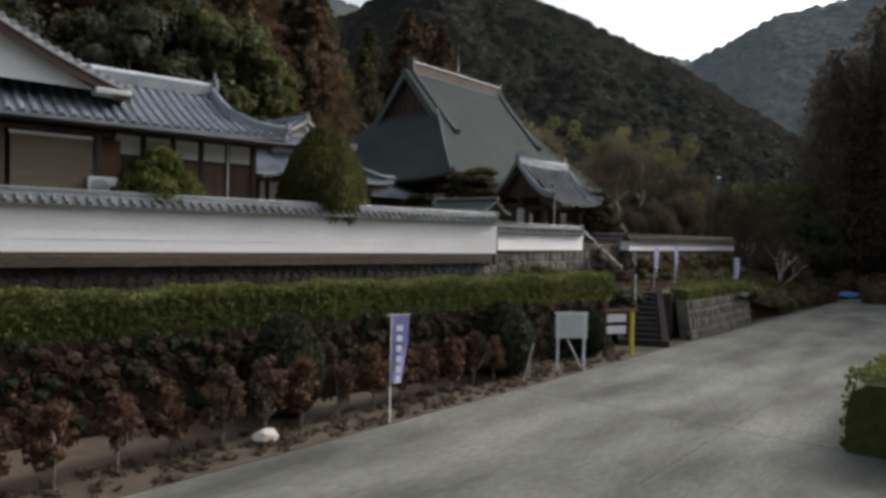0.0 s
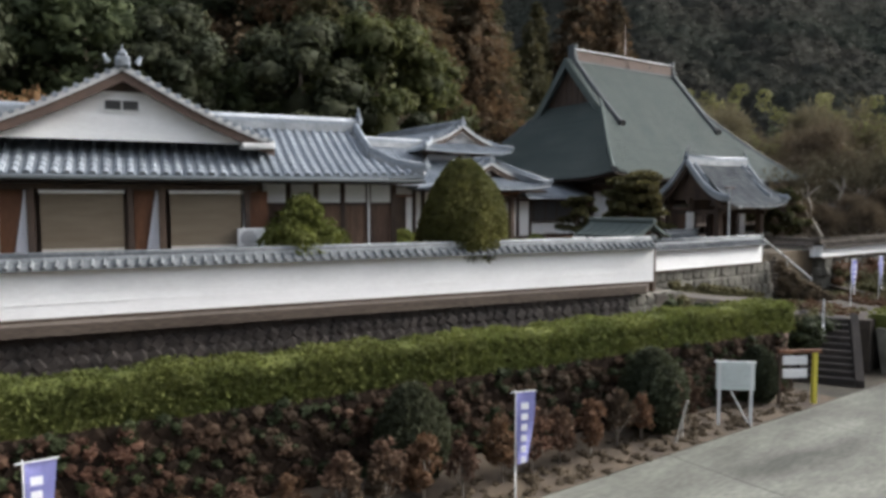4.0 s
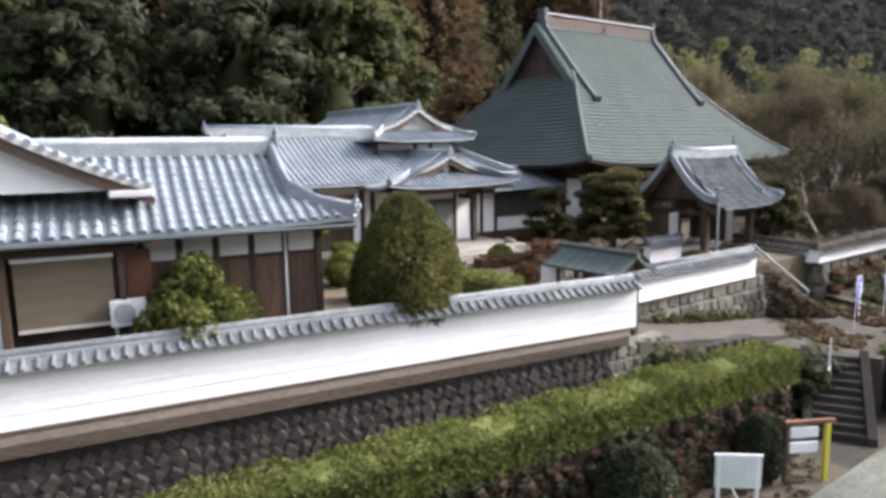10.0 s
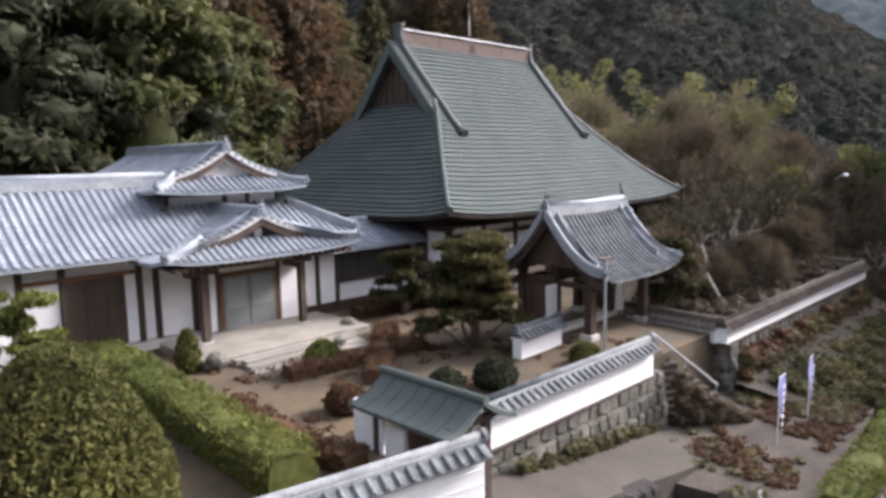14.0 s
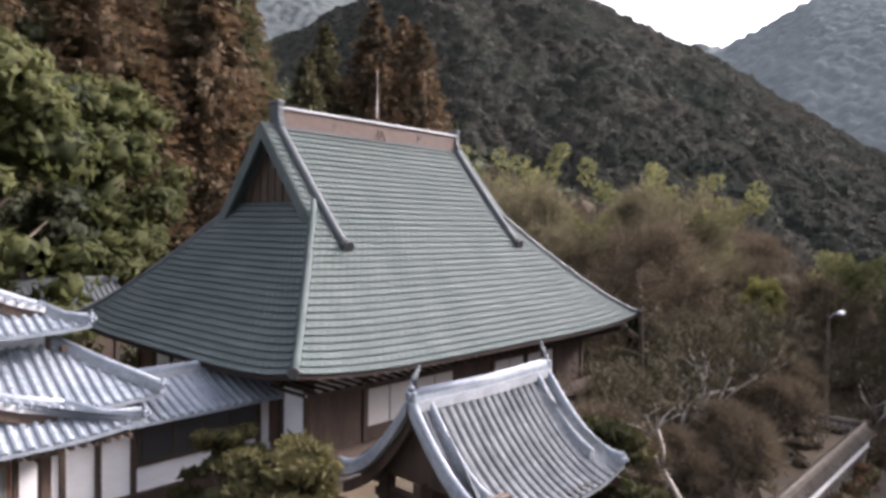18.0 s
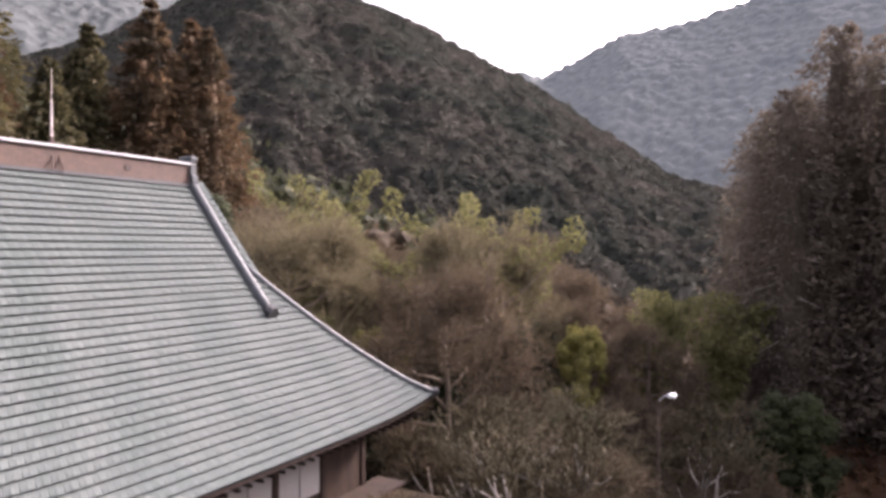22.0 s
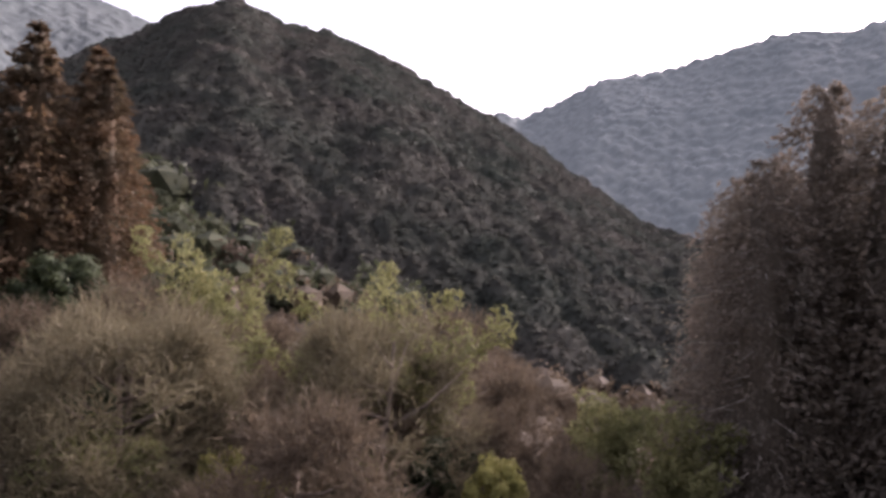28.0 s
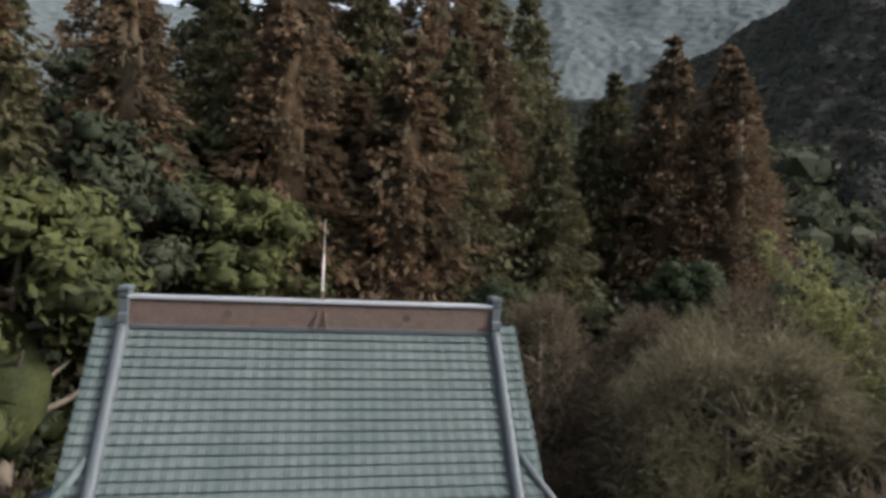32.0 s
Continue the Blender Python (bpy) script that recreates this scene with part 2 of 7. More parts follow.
azalea_leaf = leafy("azalea_leaf", (0.09, 0.05, 0.03), (0.13, 0.075, 0.04))
autumn_leaf = leafy("autumn_leaf", (0.12, 0.072, 0.034), (0.18, 0.105, 0.05))
# Distant ridge foliage, paled towards blue-grey to paint in the haze.
dim_haze_leaf = material("dim_haze_leaf", (0.062, 0.072, 0.072), 0.95, second=(0.076, 0.086, 0.085), scale=0.02, fine=0.4, vary=0.06, bump=0.05, island=0.05, spec=0.05, depth=0.6)
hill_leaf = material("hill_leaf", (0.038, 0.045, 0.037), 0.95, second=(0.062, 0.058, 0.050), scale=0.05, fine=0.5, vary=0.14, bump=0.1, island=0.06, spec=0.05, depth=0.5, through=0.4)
# Far forest tone with aerial haze mixed into the leaf colour.
far_haze_leaf = material("far_haze_leaf", (0.115, 0.132, 0.132), 0.95, second=(0.13, 0.146, 0.144), scale=0.02, fine=0.4, vary=0.06, bump=0.05, island=0.05, spec=0.05, depth=0.6)

# ---- building tools ----


def part(name, bm, mat, parent=None, label="", smooth=False, m=None):
    """Links a bmesh as one mesh object, under a thing or a part."""
    me = bpy.data.meshes.new(name)
    bm.to_mesh(me)
    bm.free()
    me.materials.append(mat)
    if smooth:
        for p in me.polygons:
            p.use_smooth = True
    ob = new(name, me)
    ob.parent = parent
    if m is not None:
        ob.matrix_basis = m
    if label:
        ob["label"] = label
    return ob


def mesh(name, verts, faces, mat, parent=None, label="", smooth=False, m=None):
    me = bpy.data.meshes.new(name)
    me.from_pydata([tuple(v) for v in verts], [], faces)
    me.update()
    me.materials.append(mat)
    if smooth:
        me.polygons.foreach_set("use_smooth", [True] * len(me.polygons))
    ob = new(name, me)
    ob.parent = parent
    if m is not None:
        ob.matrix_basis = m
    if label:
        ob["label"] = label
    return ob


def thing(name, label, category, m=None, group="", kind=""):
    ob = tagged(new(name), label, category, group, kind)
    if m is not None:
        ob.matrix_basis = m
    return ob


def box(bm, x0, y0, z0, x1, y1, z1, bevel=0.0, m=None):
    """A block between two corners, its edges rounded by bevel."""
    r = bmesh.ops.create_cube(bm, size=1)
    c = Matrix.Translation(((x0 + x1) / 2, (y0 + y1) / 2, (z0 + z1) / 2)) @ Matrix.Diagonal((abs(x1 - x0), abs(y1 - y0), abs(z1 - z0), 1))
    bmesh.ops.transform(bm, matrix=(m or Matrix()) @ c, verts=r["verts"])
    if bevel:
        bmesh.ops.bevel(bm, geom=list({e for v in r["verts"] for e in v.link_edges}), offset=bevel, segments=1, affect="EDGES")
    return bm


def block(x0, y0, z0, x1, y1, z1, bevel=0.0, m=None):
    return box(bmesh.new(), x0, y0, z0, x1, y1, z1, bevel, m)


def rod(bm, a, b, r0, r1=None, sides=8, caps=True):
    """A round bar from a to b."""
    a, b = Vector(a), Vector(b)
    d = b - a
    r = bmesh.ops.create_cone(bm, cap_ends=caps, segments=sides, radius1=r0, radius2=r0 if r1 is None else r1, depth=d.length)
    bmesh.ops.transform(bm, matrix=Matrix.Translation((a + b) / 2) @ d.to_track_quat("Z", "Y").to_matrix().to_4x4(), verts=r["verts"])
    return bm


def tube(points, radius, sides=6):
    """Vertices and faces of a bar that follows points; radius may be a list."""
    verts, faces = [], []
    pts = [Vector(p) for p in points]
    radii = radius if isinstance(radius, (list, tuple)) else [radius] * len(pts)
    for i, p in enumerate(pts):
        d = (pts[min(i + 1, len(pts) - 1)] - pts[max(i - 1, 0)]).normalized()
        side = d.cross(Vector((0, 0, 1)))
        side = side.normalized() if side.length > 1e-3 else Vector((1, 0, 0))
        up = side.cross(d)
        for k in range(sides):
            a = 2 * math.pi * k / sides
            verts.append(p + (side * math.cos(a) + up * math.sin(a)) * radii[i])
    for i in range(len(pts) - 1):
        for k in range(sides):
            a, b = i * sides + k, i * sides + (k + 1) % sides
            faces.append((a, b, b + sides, a + sides))
    faces += [tuple(range(sides))[::-1], tuple(range(len(verts) - sides, len(verts)))]
    return verts, faces


def leaves(rng, centres, radii, count, size, squash=1.0, outward=0.7, shape=1.0):
    """Leaf blades on rounded clumps: arrays of vertices and faces. Each blade is a folded pair of triangles."""
    centres, radii = np.asarray(centres, float), np.asarray(radii, float)
    n = len(centres) * count
    c, r = np.repeat(centres, count, 0), np.repeat(radii, count)
    d = rng.normal(size=(n, 3))
    d /= np.linalg.norm(d, axis=1, keepdims=True)
    p = c + d * (r * (0.75 + 0.35 * rng.random(n)))[:, None] * (1, 1, squash)
    normal = d * outward + rng.normal(size=(n, 3)) * (1 - outward) + (0, 0, 0.25)
    normal /= np.linalg.norm(normal, axis=1, keepdims=True)
    u = np.cross(normal, rng.normal(size=(n, 3)))
    u /= np.linalg.norm(u, axis=1, keepdims=True) + 1e-9
    v = np.cross(normal, u)
    s = size * (0.6 + 0.8 * rng.random(n))[:, None]
    fold = normal * s * 0.25
    verts = np.stack([p - u * s * shape, p - v * s * 0.5 - fold, p + u * s * shape, p + v * s * 0.5 - fold], 1).reshape(-1, 3)
    k = np.arange(n)[:, None] * 4
    faces = np.concatenate([k + [0, 1, 2], k + [0, 2, 3]], 1).reshape(-1, 3)
    return verts, faces


def blob(rng, centre, radius, squash=1.0, rough=0.2, level=2):
    """An uneven dark heart for a clump of leaves."""
    bm = bmesh.new()
    bmesh.ops.create_icosphere(bm, subdivisions=level, radius=1)
    vs = np.array([v.co[:] for v in bm.verts])
    fs = [[v.index for v in f.verts] for f in bm.faces]
    bm.free()
    k = 1 + rough * rng.normal(size=len(vs)).clip(-1.5, 1.5)
    return vs * k[:, None] * radius * (1, 1, squash) + centre, np.array(fs)


def join(pairs):
    verts, faces, base = [], [], 0
    for v, f in pairs:
        verts.append(np.asarray(v, float))
        faces += (f + base).tolist() if isinstance(f, np.ndarray) else [tuple(int(i) + base for i in q) for q in f]
        base += len(v)
    return np.concatenate(verts), faces


def tile_rows(parent, e0, e1, r0, r1, sag=0.0, gap=0.27, radius=0.075, course=0.30, mat=kawara, name="roof_rib", cut=None, lift=0.0, length_at=None):
    """A tiled slope between the eave e0-e1 and the ridge r0-r1: a pan sheet and round rows of stepped cover tiles."""
    e0, e1, r0, r1 = Vector(e0), Vector(e1), Vector(r0), Vector(r1)
    along = (e1 - e0).normalized()
    width = (e1 - e0).length
    mid = (r0 + r1) / 2 - e0
    up = (mid - along * mid.dot(along))
    run = up.length
    up.normalize()
    nrm = along.cross(up)
    nrm = -nrm if nrm.z < 0 else nrm
    a0, a1 = (r0 - e0).dot(along), (r1 - e0).dot(along)

    def at(s, v, h=0.0):
        k = v / run
        end = abs(2 * s / width - 1) ** 4 * (1 - k) ** 2
        return e0 + along * s + up * v + nrm * h + Vector((0, 0, -sag * 4 * k * (1 - k) + lift * end))

    def top(s):
        if length_at:
            return length_at(s)
        t = 1.0
        if s < a0 and a0 > 0:
            t = min(t, s / a0)
        if s > a1 and a1 < width:
            t = min(t, (width - s) / (width - a1))
        return max(t, 0.0) * run

    steps = 10
    cols = max(2, int(width / 0.8))
    verts, faces = [], []
    for i in range(cols + 1):
        s = width * i / cols
        for j in range(steps + 1):
            verts.append(at(s, top(s) * j / steps))
    n = len(verts)
    verts += [v - Vector((0, 0, 0.1)) for v in verts]
    for i in range(cols):
        for j in range(steps):
            a = i * (steps + 1) + j
            q = (a, a + steps + 1, a + steps + 2, a + 1)
            faces += [q, tuple(k + n for k in q[::-1])]
    for i in range(cols):
        a, b = i * (steps + 1), (i + 1) * (steps + 1)
        faces.append((a, a + n, b + n, b))
    mesh("pan_tiles", verts, faces, mat, parent, smooth=False)
    count = int(width / gap)
    for i in range(count):
        s = (i + 0.5) * width / count
        length = top(s)
        if length < 0.25:
            continue
        lo = 0.0
        if cut:
            lo, length = cut(s, length)
            if length - lo < 0.25:
                continue
        m = max(1, int((length - lo) / course))
        vs, fs = [], []
        for j in range(m):
            for v, rad in ((lo + (length - lo) * j / m, radius * 1.12), (lo + (length - lo) * (j + 1) / m, radius * 0.9)):
                c = at(s, v)
                for k in range(5):
                    a = math.pi * k / 4
                    vs.append(c + along * math.cos(a) * rad + nrm * math.sin(a) * rad * 1.05)
        for j in range(2 * m - 1):
            for k in range(4):
                a = j * 5 + k
                fs.append((a, a + 1, a + 6, a + 5))
        fs.append((0, 1, 2, 3, 4))
        mesh(name, vs, fs, mat, parent, smooth=False)
    return at


def ridge_cap(parent, points, width=0.22, height=0.28, mat=kawara, line=ridge_tile, name="ridge"):
    """A stacked ridge with a pale mortar course and a round cap."""
    pts = [Vector(p) for p in points]
    for nm, w, z0, z1, mt in (("ridge_base", width * 1.15, -0.08, height * 0.45, line), ("ridge_course", width, height * 0.45, height * 0.8, mat)):
        vs, fs = [], []
        for i, p in enumerate(pts):
            d = pts[min(i + 1, len(pts) - 1)] - pts[max(i - 1, 0)]
            side = Vector((d.y, -d.x, 0)).normalized() * w / 2
            vs += [p - side + Vector((0, 0, z0)), p + side + Vector((0, 0, z0)), p + side + Vector((0, 0, z1)), p - side + Vector((0, 0, z1))]
        for i in range(len(pts) - 1):
            for k in range(4):
                a, b = i * 4 + k, i * 4 + (k + 1) % 4
                fs.append((a, b, b + 4, a + 4))
        fs += [(3, 2, 1, 0), tuple(range(len(vs) - 4, len(vs)))]
        mesh(nm, vs, fs, mt, parent)
    vs, fs = tube([p + Vector((0, 0, height * 0.85)) for p in pts], width * 0.42, 8)
    mesh("ridge_cap", vs, fs, mat, parent, smooth=True)


def end_tile(parent, p, yaw=0.0, size=0.4, mat=kawara):
    """An ornamental end tile: a shouldered plate with a raised boss and horns."""
    bm = bmesh.new()
    box(bm, -size * 0.5, -0.06, -size * 0.3, size * 0.5, 0.06, size * 0.45, 0.03)
    box(bm, -size * 0.3, -0.07, size * 0.4, size * 0.3, 0.07, size * 0.85, 0.05)
    rod(bm, (0, -0.12, size * 0.2), (0, 0.12, size * 0.2), size * 0.22, sides=10)
    rod(bm, (0, 0, size * 0.7), (0, 0.0, size * 1.25), size * 0.12, size * 0.05, sides=7)
    part("end_tile", bm, mat, parent, m=pose(*p, 0, 0, yaw))


# ---- plants ----


def tree_of(name, label, category, trunk, crown, bark_mat, leaf_mat, m, group=""):
    t = thing(name, label, category, m, group)
    mesh("trunk", *trunk, bark_mat, t, smooth=True)
    mesh("crown", *crown, leaf_mat, t, smooth=True)
    return t


def limbs(rng, height, spread, base_r, count, start=0.35, bend=0.3):
    """A tapered trunk with limbs; gives the mesh and the limb ends."""
    top = Vector((rng.normal() * 0.3, rng.normal() * 0.3, height * 0.85))
    pts = [top * (i / 5) + Vector((rng.normal(), rng.normal(), 0)) * 0.05 * height * 0.1 for i in range(6)]
    pairs = [tube(pts, [base_r * (1 - 0.15 * i) for i in range(6)], 7)]
    ends = []
    for i in range(count):
        k = start + (0.95 - start) * (i + rng.random()) / count
        a = rng.random() * 6.283
        o = top * k
        reach = spread * (0.55 + 0.5 * rng.random()) * math.sin(math.pi * min(0.95, 0.25 + 0.7 * k))
        e = o + Vector((math.cos(a) * reach, math.sin(a) * reach, reach * (0.35 + bend * rng.random())))
        mid = (o + e) / 2 + Vector((0, 0, -reach * 0.08))
        pairs.append(tube([o, mid, e], [base_r * 0.45, base_r * 0.28, base_r * 0.1], 5))
        ends += [e, mid.lerp(e, 0.4)]
    return pairs, ends


def broadleaf(seed, height, spread, clumps=60, count=90, size=0.16, low=0.2):
    """A dense evergreen crown of rounded clumps."""
    rng = np.random.default_rng(seed)
    pairs, _ = limbs(rng, height, spread, height * 0.028, 9)
    c, r = [], []
    for i in range(clumps):
        k = low + (1 - low) * rng.random() ** 0.8
        ring = spread * math.sqrt(max(0.05, 1 - ((k - 0.5) / 0.56) ** 2)) * (0.55 + 0.5 * rng.random())
        a = rng.random() * 6.283
        c.append((math.cos(a) * ring, math.sin(a) * ring, height * k))
        r.append(spread * (0.2 + 0.16 * rng.random()))
    lv = [leaves(rng, c, r, count, size, 0.75)]
    lv += [blob(rng, np.array(p), q * 0.66, 0.75, 0.14, 1) for p, q in zip(c, r)]
    lv.append(blob(rng, np.array((0, 0, height * 0.55)), spread * 0.34, height / spread * 0.55, 0.12))
    return join(pairs), join(lv)


def conifer(seed, height, spread, layers=26, size=0.29, bare=0.08, power=0.8, per=40, dome=1.0):
    """A cedar: tiers of drooping boughs set with long sprays round a straight trunk; a low power rounds the top."""
    rng = np.random.default_rng(seed)
    pairs = [tube([(0, 0, 0), (0.05, 0, height * 0.5), (0, 0.05, height * 0.98)], [height * 0.018, height * 0.012, 0.03], 7)]

    def ring(k):
        return spread * (1 - k ** dome) ** power * (0.55 + 0.45 * min(1.0, k * 7)) + 0.12

    root, way = [], []
    for i in range(layers):
        k = (i + rng.random() * 0.6) / layers
        z = height * (bare + (1 - bare) * k)
        n = 4 + int(11 * ring(k) / spread)
        for j in range(n):
            a = 6.283 * (j + rng.random()) / n
            q = ring(k) * (0.72 + 0.42 * rng.random())
            root.append((0, 0, z))
            way.append((math.cos(a) * q, math.sin(a) * q, -q * (0.05 + 0.3 * rng.random())))
            if rng.random() < (0.25 if layers < 30 else 0.12):
                pairs.append(tube([(0, 0, z), (way[-1][0] * 0.8, way[-1][1] * 0.8, z + way[-1][2] * 0.8)], [0.07, 0.02], 4))
    root, way = np.repeat(np.array(root), per, 0), np.repeat(np.array(way), per, 0)
    n = len(root)
    u = 0.4 + 0.62 * rng.random(n) ** 0.7
    p = root + way * u[:, None] + rng.normal(size=(n, 3)) * (0.1 + 0.055 * np.linalg.norm(way, axis=1))[:, None]
    along = way / np.linalg.norm(way, axis=1, keepdims=True) + rng.normal(size=(n, 3)) * 0.45 + (0, 0, -0.15)
    along /= np.linalg.norm(along, axis=1, keepdims=True)
    across = np.cross(along, rng.normal(size=(n, 3)) + (0, 0, 0.8))
    across /= np.linalg.norm(across, axis=1, keepdims=True) + 1e-9
    s = size * (0.6 + 0.8 * rng.random(n))[:, None]
    verts = np.stack([p - along * s, p - across * s * 0.4, p + along * s * 1.1, p + across * s * 0.4], 1).reshape(-1, 3)
    faces = np.concatenate([np.arange(n)[:, None] * 4 + [0, 1, 2], np.arange(n)[:, None] * 4 + [0, 2, 3]], 1).reshape(-1, 3)
    heart, quads = [], []
    for i in range(19):
        k = i / 18
        for j in range(14):
            a = 6.283 * j / 14
            q = ring(k) * 0.3 * (1 + 0.28 * noise.noise((math.cos(a) * 2, math.sin(a) * 2, k * 9 + seed)))
            heart.append((math.cos(a) * q, math.sin(a) * q, height * (bare + 0.02 + (0.95 - bare) * k)))
    for i in range(18):
        for j in range(14):
            quads.append((i * 14 + j, i * 14 + (j + 1) % 14, i * 14 + 14 + (j + 1) % 14, i * 14 + 14 + j))
    return join(pairs), join([(verts, faces), (heart, quads)])


def bare_tree(seed, height, spread, forks=5, twig=0.012, base=0.1):
    """A leafless tree: forked limbs down to twigs; gives the limbs and the fine twigs."""
    rng = np.random.default_rng(seed)
    thick, fine = [], []

    def grow(p, d, length, r, depth):
        q = p + d * length * 0.5 + Vector(rng.normal(size=3) * length * 0.06)
        e = p + d * length + Vector(rng.normal(size=3) * length * 0.08)
        (thick if depth < 3 else fine).append(tube([p, q, e], [r, r * 0.8, r * 0.62], 6 if depth < 2 else 4 if depth < 3 else 3))
        if depth >= forks:
            return
        for _ in range(2 + int(rng.random() * 2.2) if depth else 4):
            turn = Vector(rng.normal(size=3)) * 0.62
            turn.z = abs(turn.z) * 0.4
            nd = (d + turn + Vector((0, 0, 0.06))).normalized()
            grow(p.lerp(e, 0.55 + 0.45 * rng.random()), nd, length * (0.62 + 0.22 * rng.random()), max(twig, r * 0.58), depth + 1)

    grow(Vector((0, 0, 0)), Vector((0.05, 0.03, 1)).normalized(), height * 0.3, base, 0)
    k = spread / height * 1.6
    scale = np.array((k, k, 1.0))
    tv, tf = join(thick)
    fv, ff = join(fine or thick[-1:])
    return (tv * scale, tf), (fv * scale, ff)


def brush(seed, height, spread, twigs=900, size=0.5, clumps=46):
    """A winter crown: a rounded dome of fine twigs that spring from many small clumps."""
    rng = np.random.default_rng(seed)
    pairs, ends = limbs(rng, height * 0.92, spread * 0.85, height * 0.018, 12, 0.2, 0.5)
    n = twigs * 6
    d = rng.normal(size=(clumps, 3))
    d /= np.linalg.norm(d, axis=1, keepdims=True)
    d[:, 2] = np.abs(d[:, 2]) * 1.15 - 0.25
    c = d * (spread * 0.8, spread * 0.8, height * 0.38) * (0.66 + 0.34 * rng.random(clumps) ** 0.5)[:, None] + (0, 0, height * 0.5)
    pick = rng.integers(0, clumps, n)
    root = c[pick]
    out = d[pick] * 0.5 + rng.normal(size=(n, 3)) * 0.75 + (0, 0, 0.3)
    out /= np.linalg.norm(out, axis=1, keepdims=True)
    p = root + out * spread * 0.3 * rng.random(n)[:, None]
    u = out + rng.normal(size=(n, 3)) * 0.5
    u /= np.linalg.norm(u, axis=1, keepdims=True)
    w = np.cross(u, rng.normal(size=(n, 3)))
    w /= np.linalg.norm(w, axis=1, keepdims=True)
    s = size * (0.5 + 0.8 * rng.random(n))[:, None]
    t = 0.032
    verts = np.stack([p - w * t, p + w * t, p + u * s], 1).reshape(-1, 3)
    faces = (np.arange(n)[:, None] * 3 + [0, 1, 2])
    return join(pairs), join([(verts, faces)])


def topiary(seed, height, spread, count=2600, size=0.09, power=0.8, fat=0.6):
    """A clipped egg-shaped bush."""
    rng = np.random.default_rng(seed)

    def prof(z):
        return np.sin(np.pi * np.clip(0.06 + 0.92 * z, 0, 1) ** power) ** fat

    z = rng.random(count) ** 0.9
    a = rng.random(count) * 6.283
    lump = 1 + 0.05 * np.sin(3 * a + 5 * z) + 0.04 * np.sin(7 * a - 9 * z)
    r = prof(z) * spread * 0.93 * lump
    c = np.stack([np.cos(a) * r, np.sin(a) * r, z * height * 0.98 + 0.05], 1)
    cap = rng.random((count // 8, 2)) * (spread * 0.22, 6.283)
    c = np.concatenate([c, np.stack([np.cos(cap[:, 1]) * cap[:, 0], np.sin(cap[:, 1]) * cap[:, 0], np.full(len(cap), height * 0.97)], 1)])
    lv = [leaves(rng, c, np.full(len(c), spread * 0.07), 5, size, 1, 0.4)]
    vs, fs = [], []
    for i in range(15):
        k = i / 14
        for j in range(20):
            t = 6.283 * j / 20
            q = float(prof(k)) * spread * 0.88 * (1 + 0.05 * math.sin(3 * t + 5 * k))
            vs.append((math.cos(t) * q, math.sin(t) * q, 0.05 + k * height * 0.95))
    for i in range(14):
        for j in range(20):
            fs.append((i * 20 + j, i * 20 + (j + 1) % 20, (i + 1) * 20 + (j + 1) % 20, (i + 1) * 20 + j))
    fs.append(tuple(range(280, 300)))
    return join([tube([(0, 0, -0.1), (0, 0, height * 0.4)], 0.12, 6)]), join(lv + [(vs, fs)])


def cloud_pine(seed, height, spread, pads=9):
    """A garden pine with flat tiers of needles."""
    rng = np.random.default_rng(seed)
    pts = [Vector((0.15 * math.sin(i * 1.7) * spread * 0.4, 0.12 * math.cos(i * 2.1) * spread * 0.4, height * i / 6)) for i in range(7)]
    pairs = [tube(pts, [0.16 - 0.018 * i for i in range(7)], 7)]
    c, r = [], []
    for i in range(pads):
        k = (i + 0.6) / pads
        a = i * 2.4 + rng.random()
        q = spread * (1.05 - 0.85 * k) * (0.6 + 0.4 * rng.random())
        p = Vector((math.cos(a) * q, math.sin(a) * q, height * (0.22 + 0.78 * k)))
        pairs.append(tube([pts[min(6, int(k * 6))], p], [0.06, 0.03], 5))
        for j in range(5):
            c.append((p.x + rng.normal() * spread * 0.2, p.y + rng.normal() * spread * 0.2, p.z + rng.normal() * 0.06))
            r.append(spread * 0.24)
    lv = [leaves(rng, c, r, 110, 0.09, 0.42, 0.3, 1.6)] + [blob(rng, np.array(p), q * 0.7, 0.4, 0.15, 1) for p, q in zip(c, r)]
    return join(pairs), join(lv)


def bamboo(seed, height, label, m, culms=7, spread=1.0):
    """A clump of arching culms, each a part, with leafy tops."""
    rng = np.random.default_rng(seed)
    b = thing("bamboo_clump", label, "bamboo", m, "bamboo clumps")
    c = []
    for i in range(culms):
        o = Vector((rng.normal() * spread * 0.4, rng.normal() * spread * 0.4, 0))
        lean = Vector((rng.normal() * 0.1, rng.normal() * 0.1, 1))
        h = height * (0.72 + 0.28 * rng.random())
        pts = [o + lean * h * k + Vector((lean.x, lean.y, 0)) * h * 0.9 * k ** 3 for k in (0, 0.3, 0.6, 0.85, 1.0)]
        mesh("culm", *tube(pts, [0.05, 0.045, 0.035, 0.02, 0.008], 5), bamboo_leaf, b)
        for k in np.linspace(0.4, 1.0, 14):
            q = k * 4
            j = min(3, int(q))
            p = pts[0].lerp(pts[-1], k) if k > 0.99 else o + lean * h * k + Vector((lean.x, lean.y, 0)) * h * 0.9 * k ** 3
            c.append((p.x + rng.normal() * 0.35, p.y + rng.normal() * 0.35, p.z + rng.normal() * 0.3))
    v, f = leaves(rng, c, np.full(len(c), 0.72), 64, 0.13, 0.9, 0.3, 2.0)
    mesh("crown", v, [tuple(q) for q in f], bamboo_leaf, b)
    return b

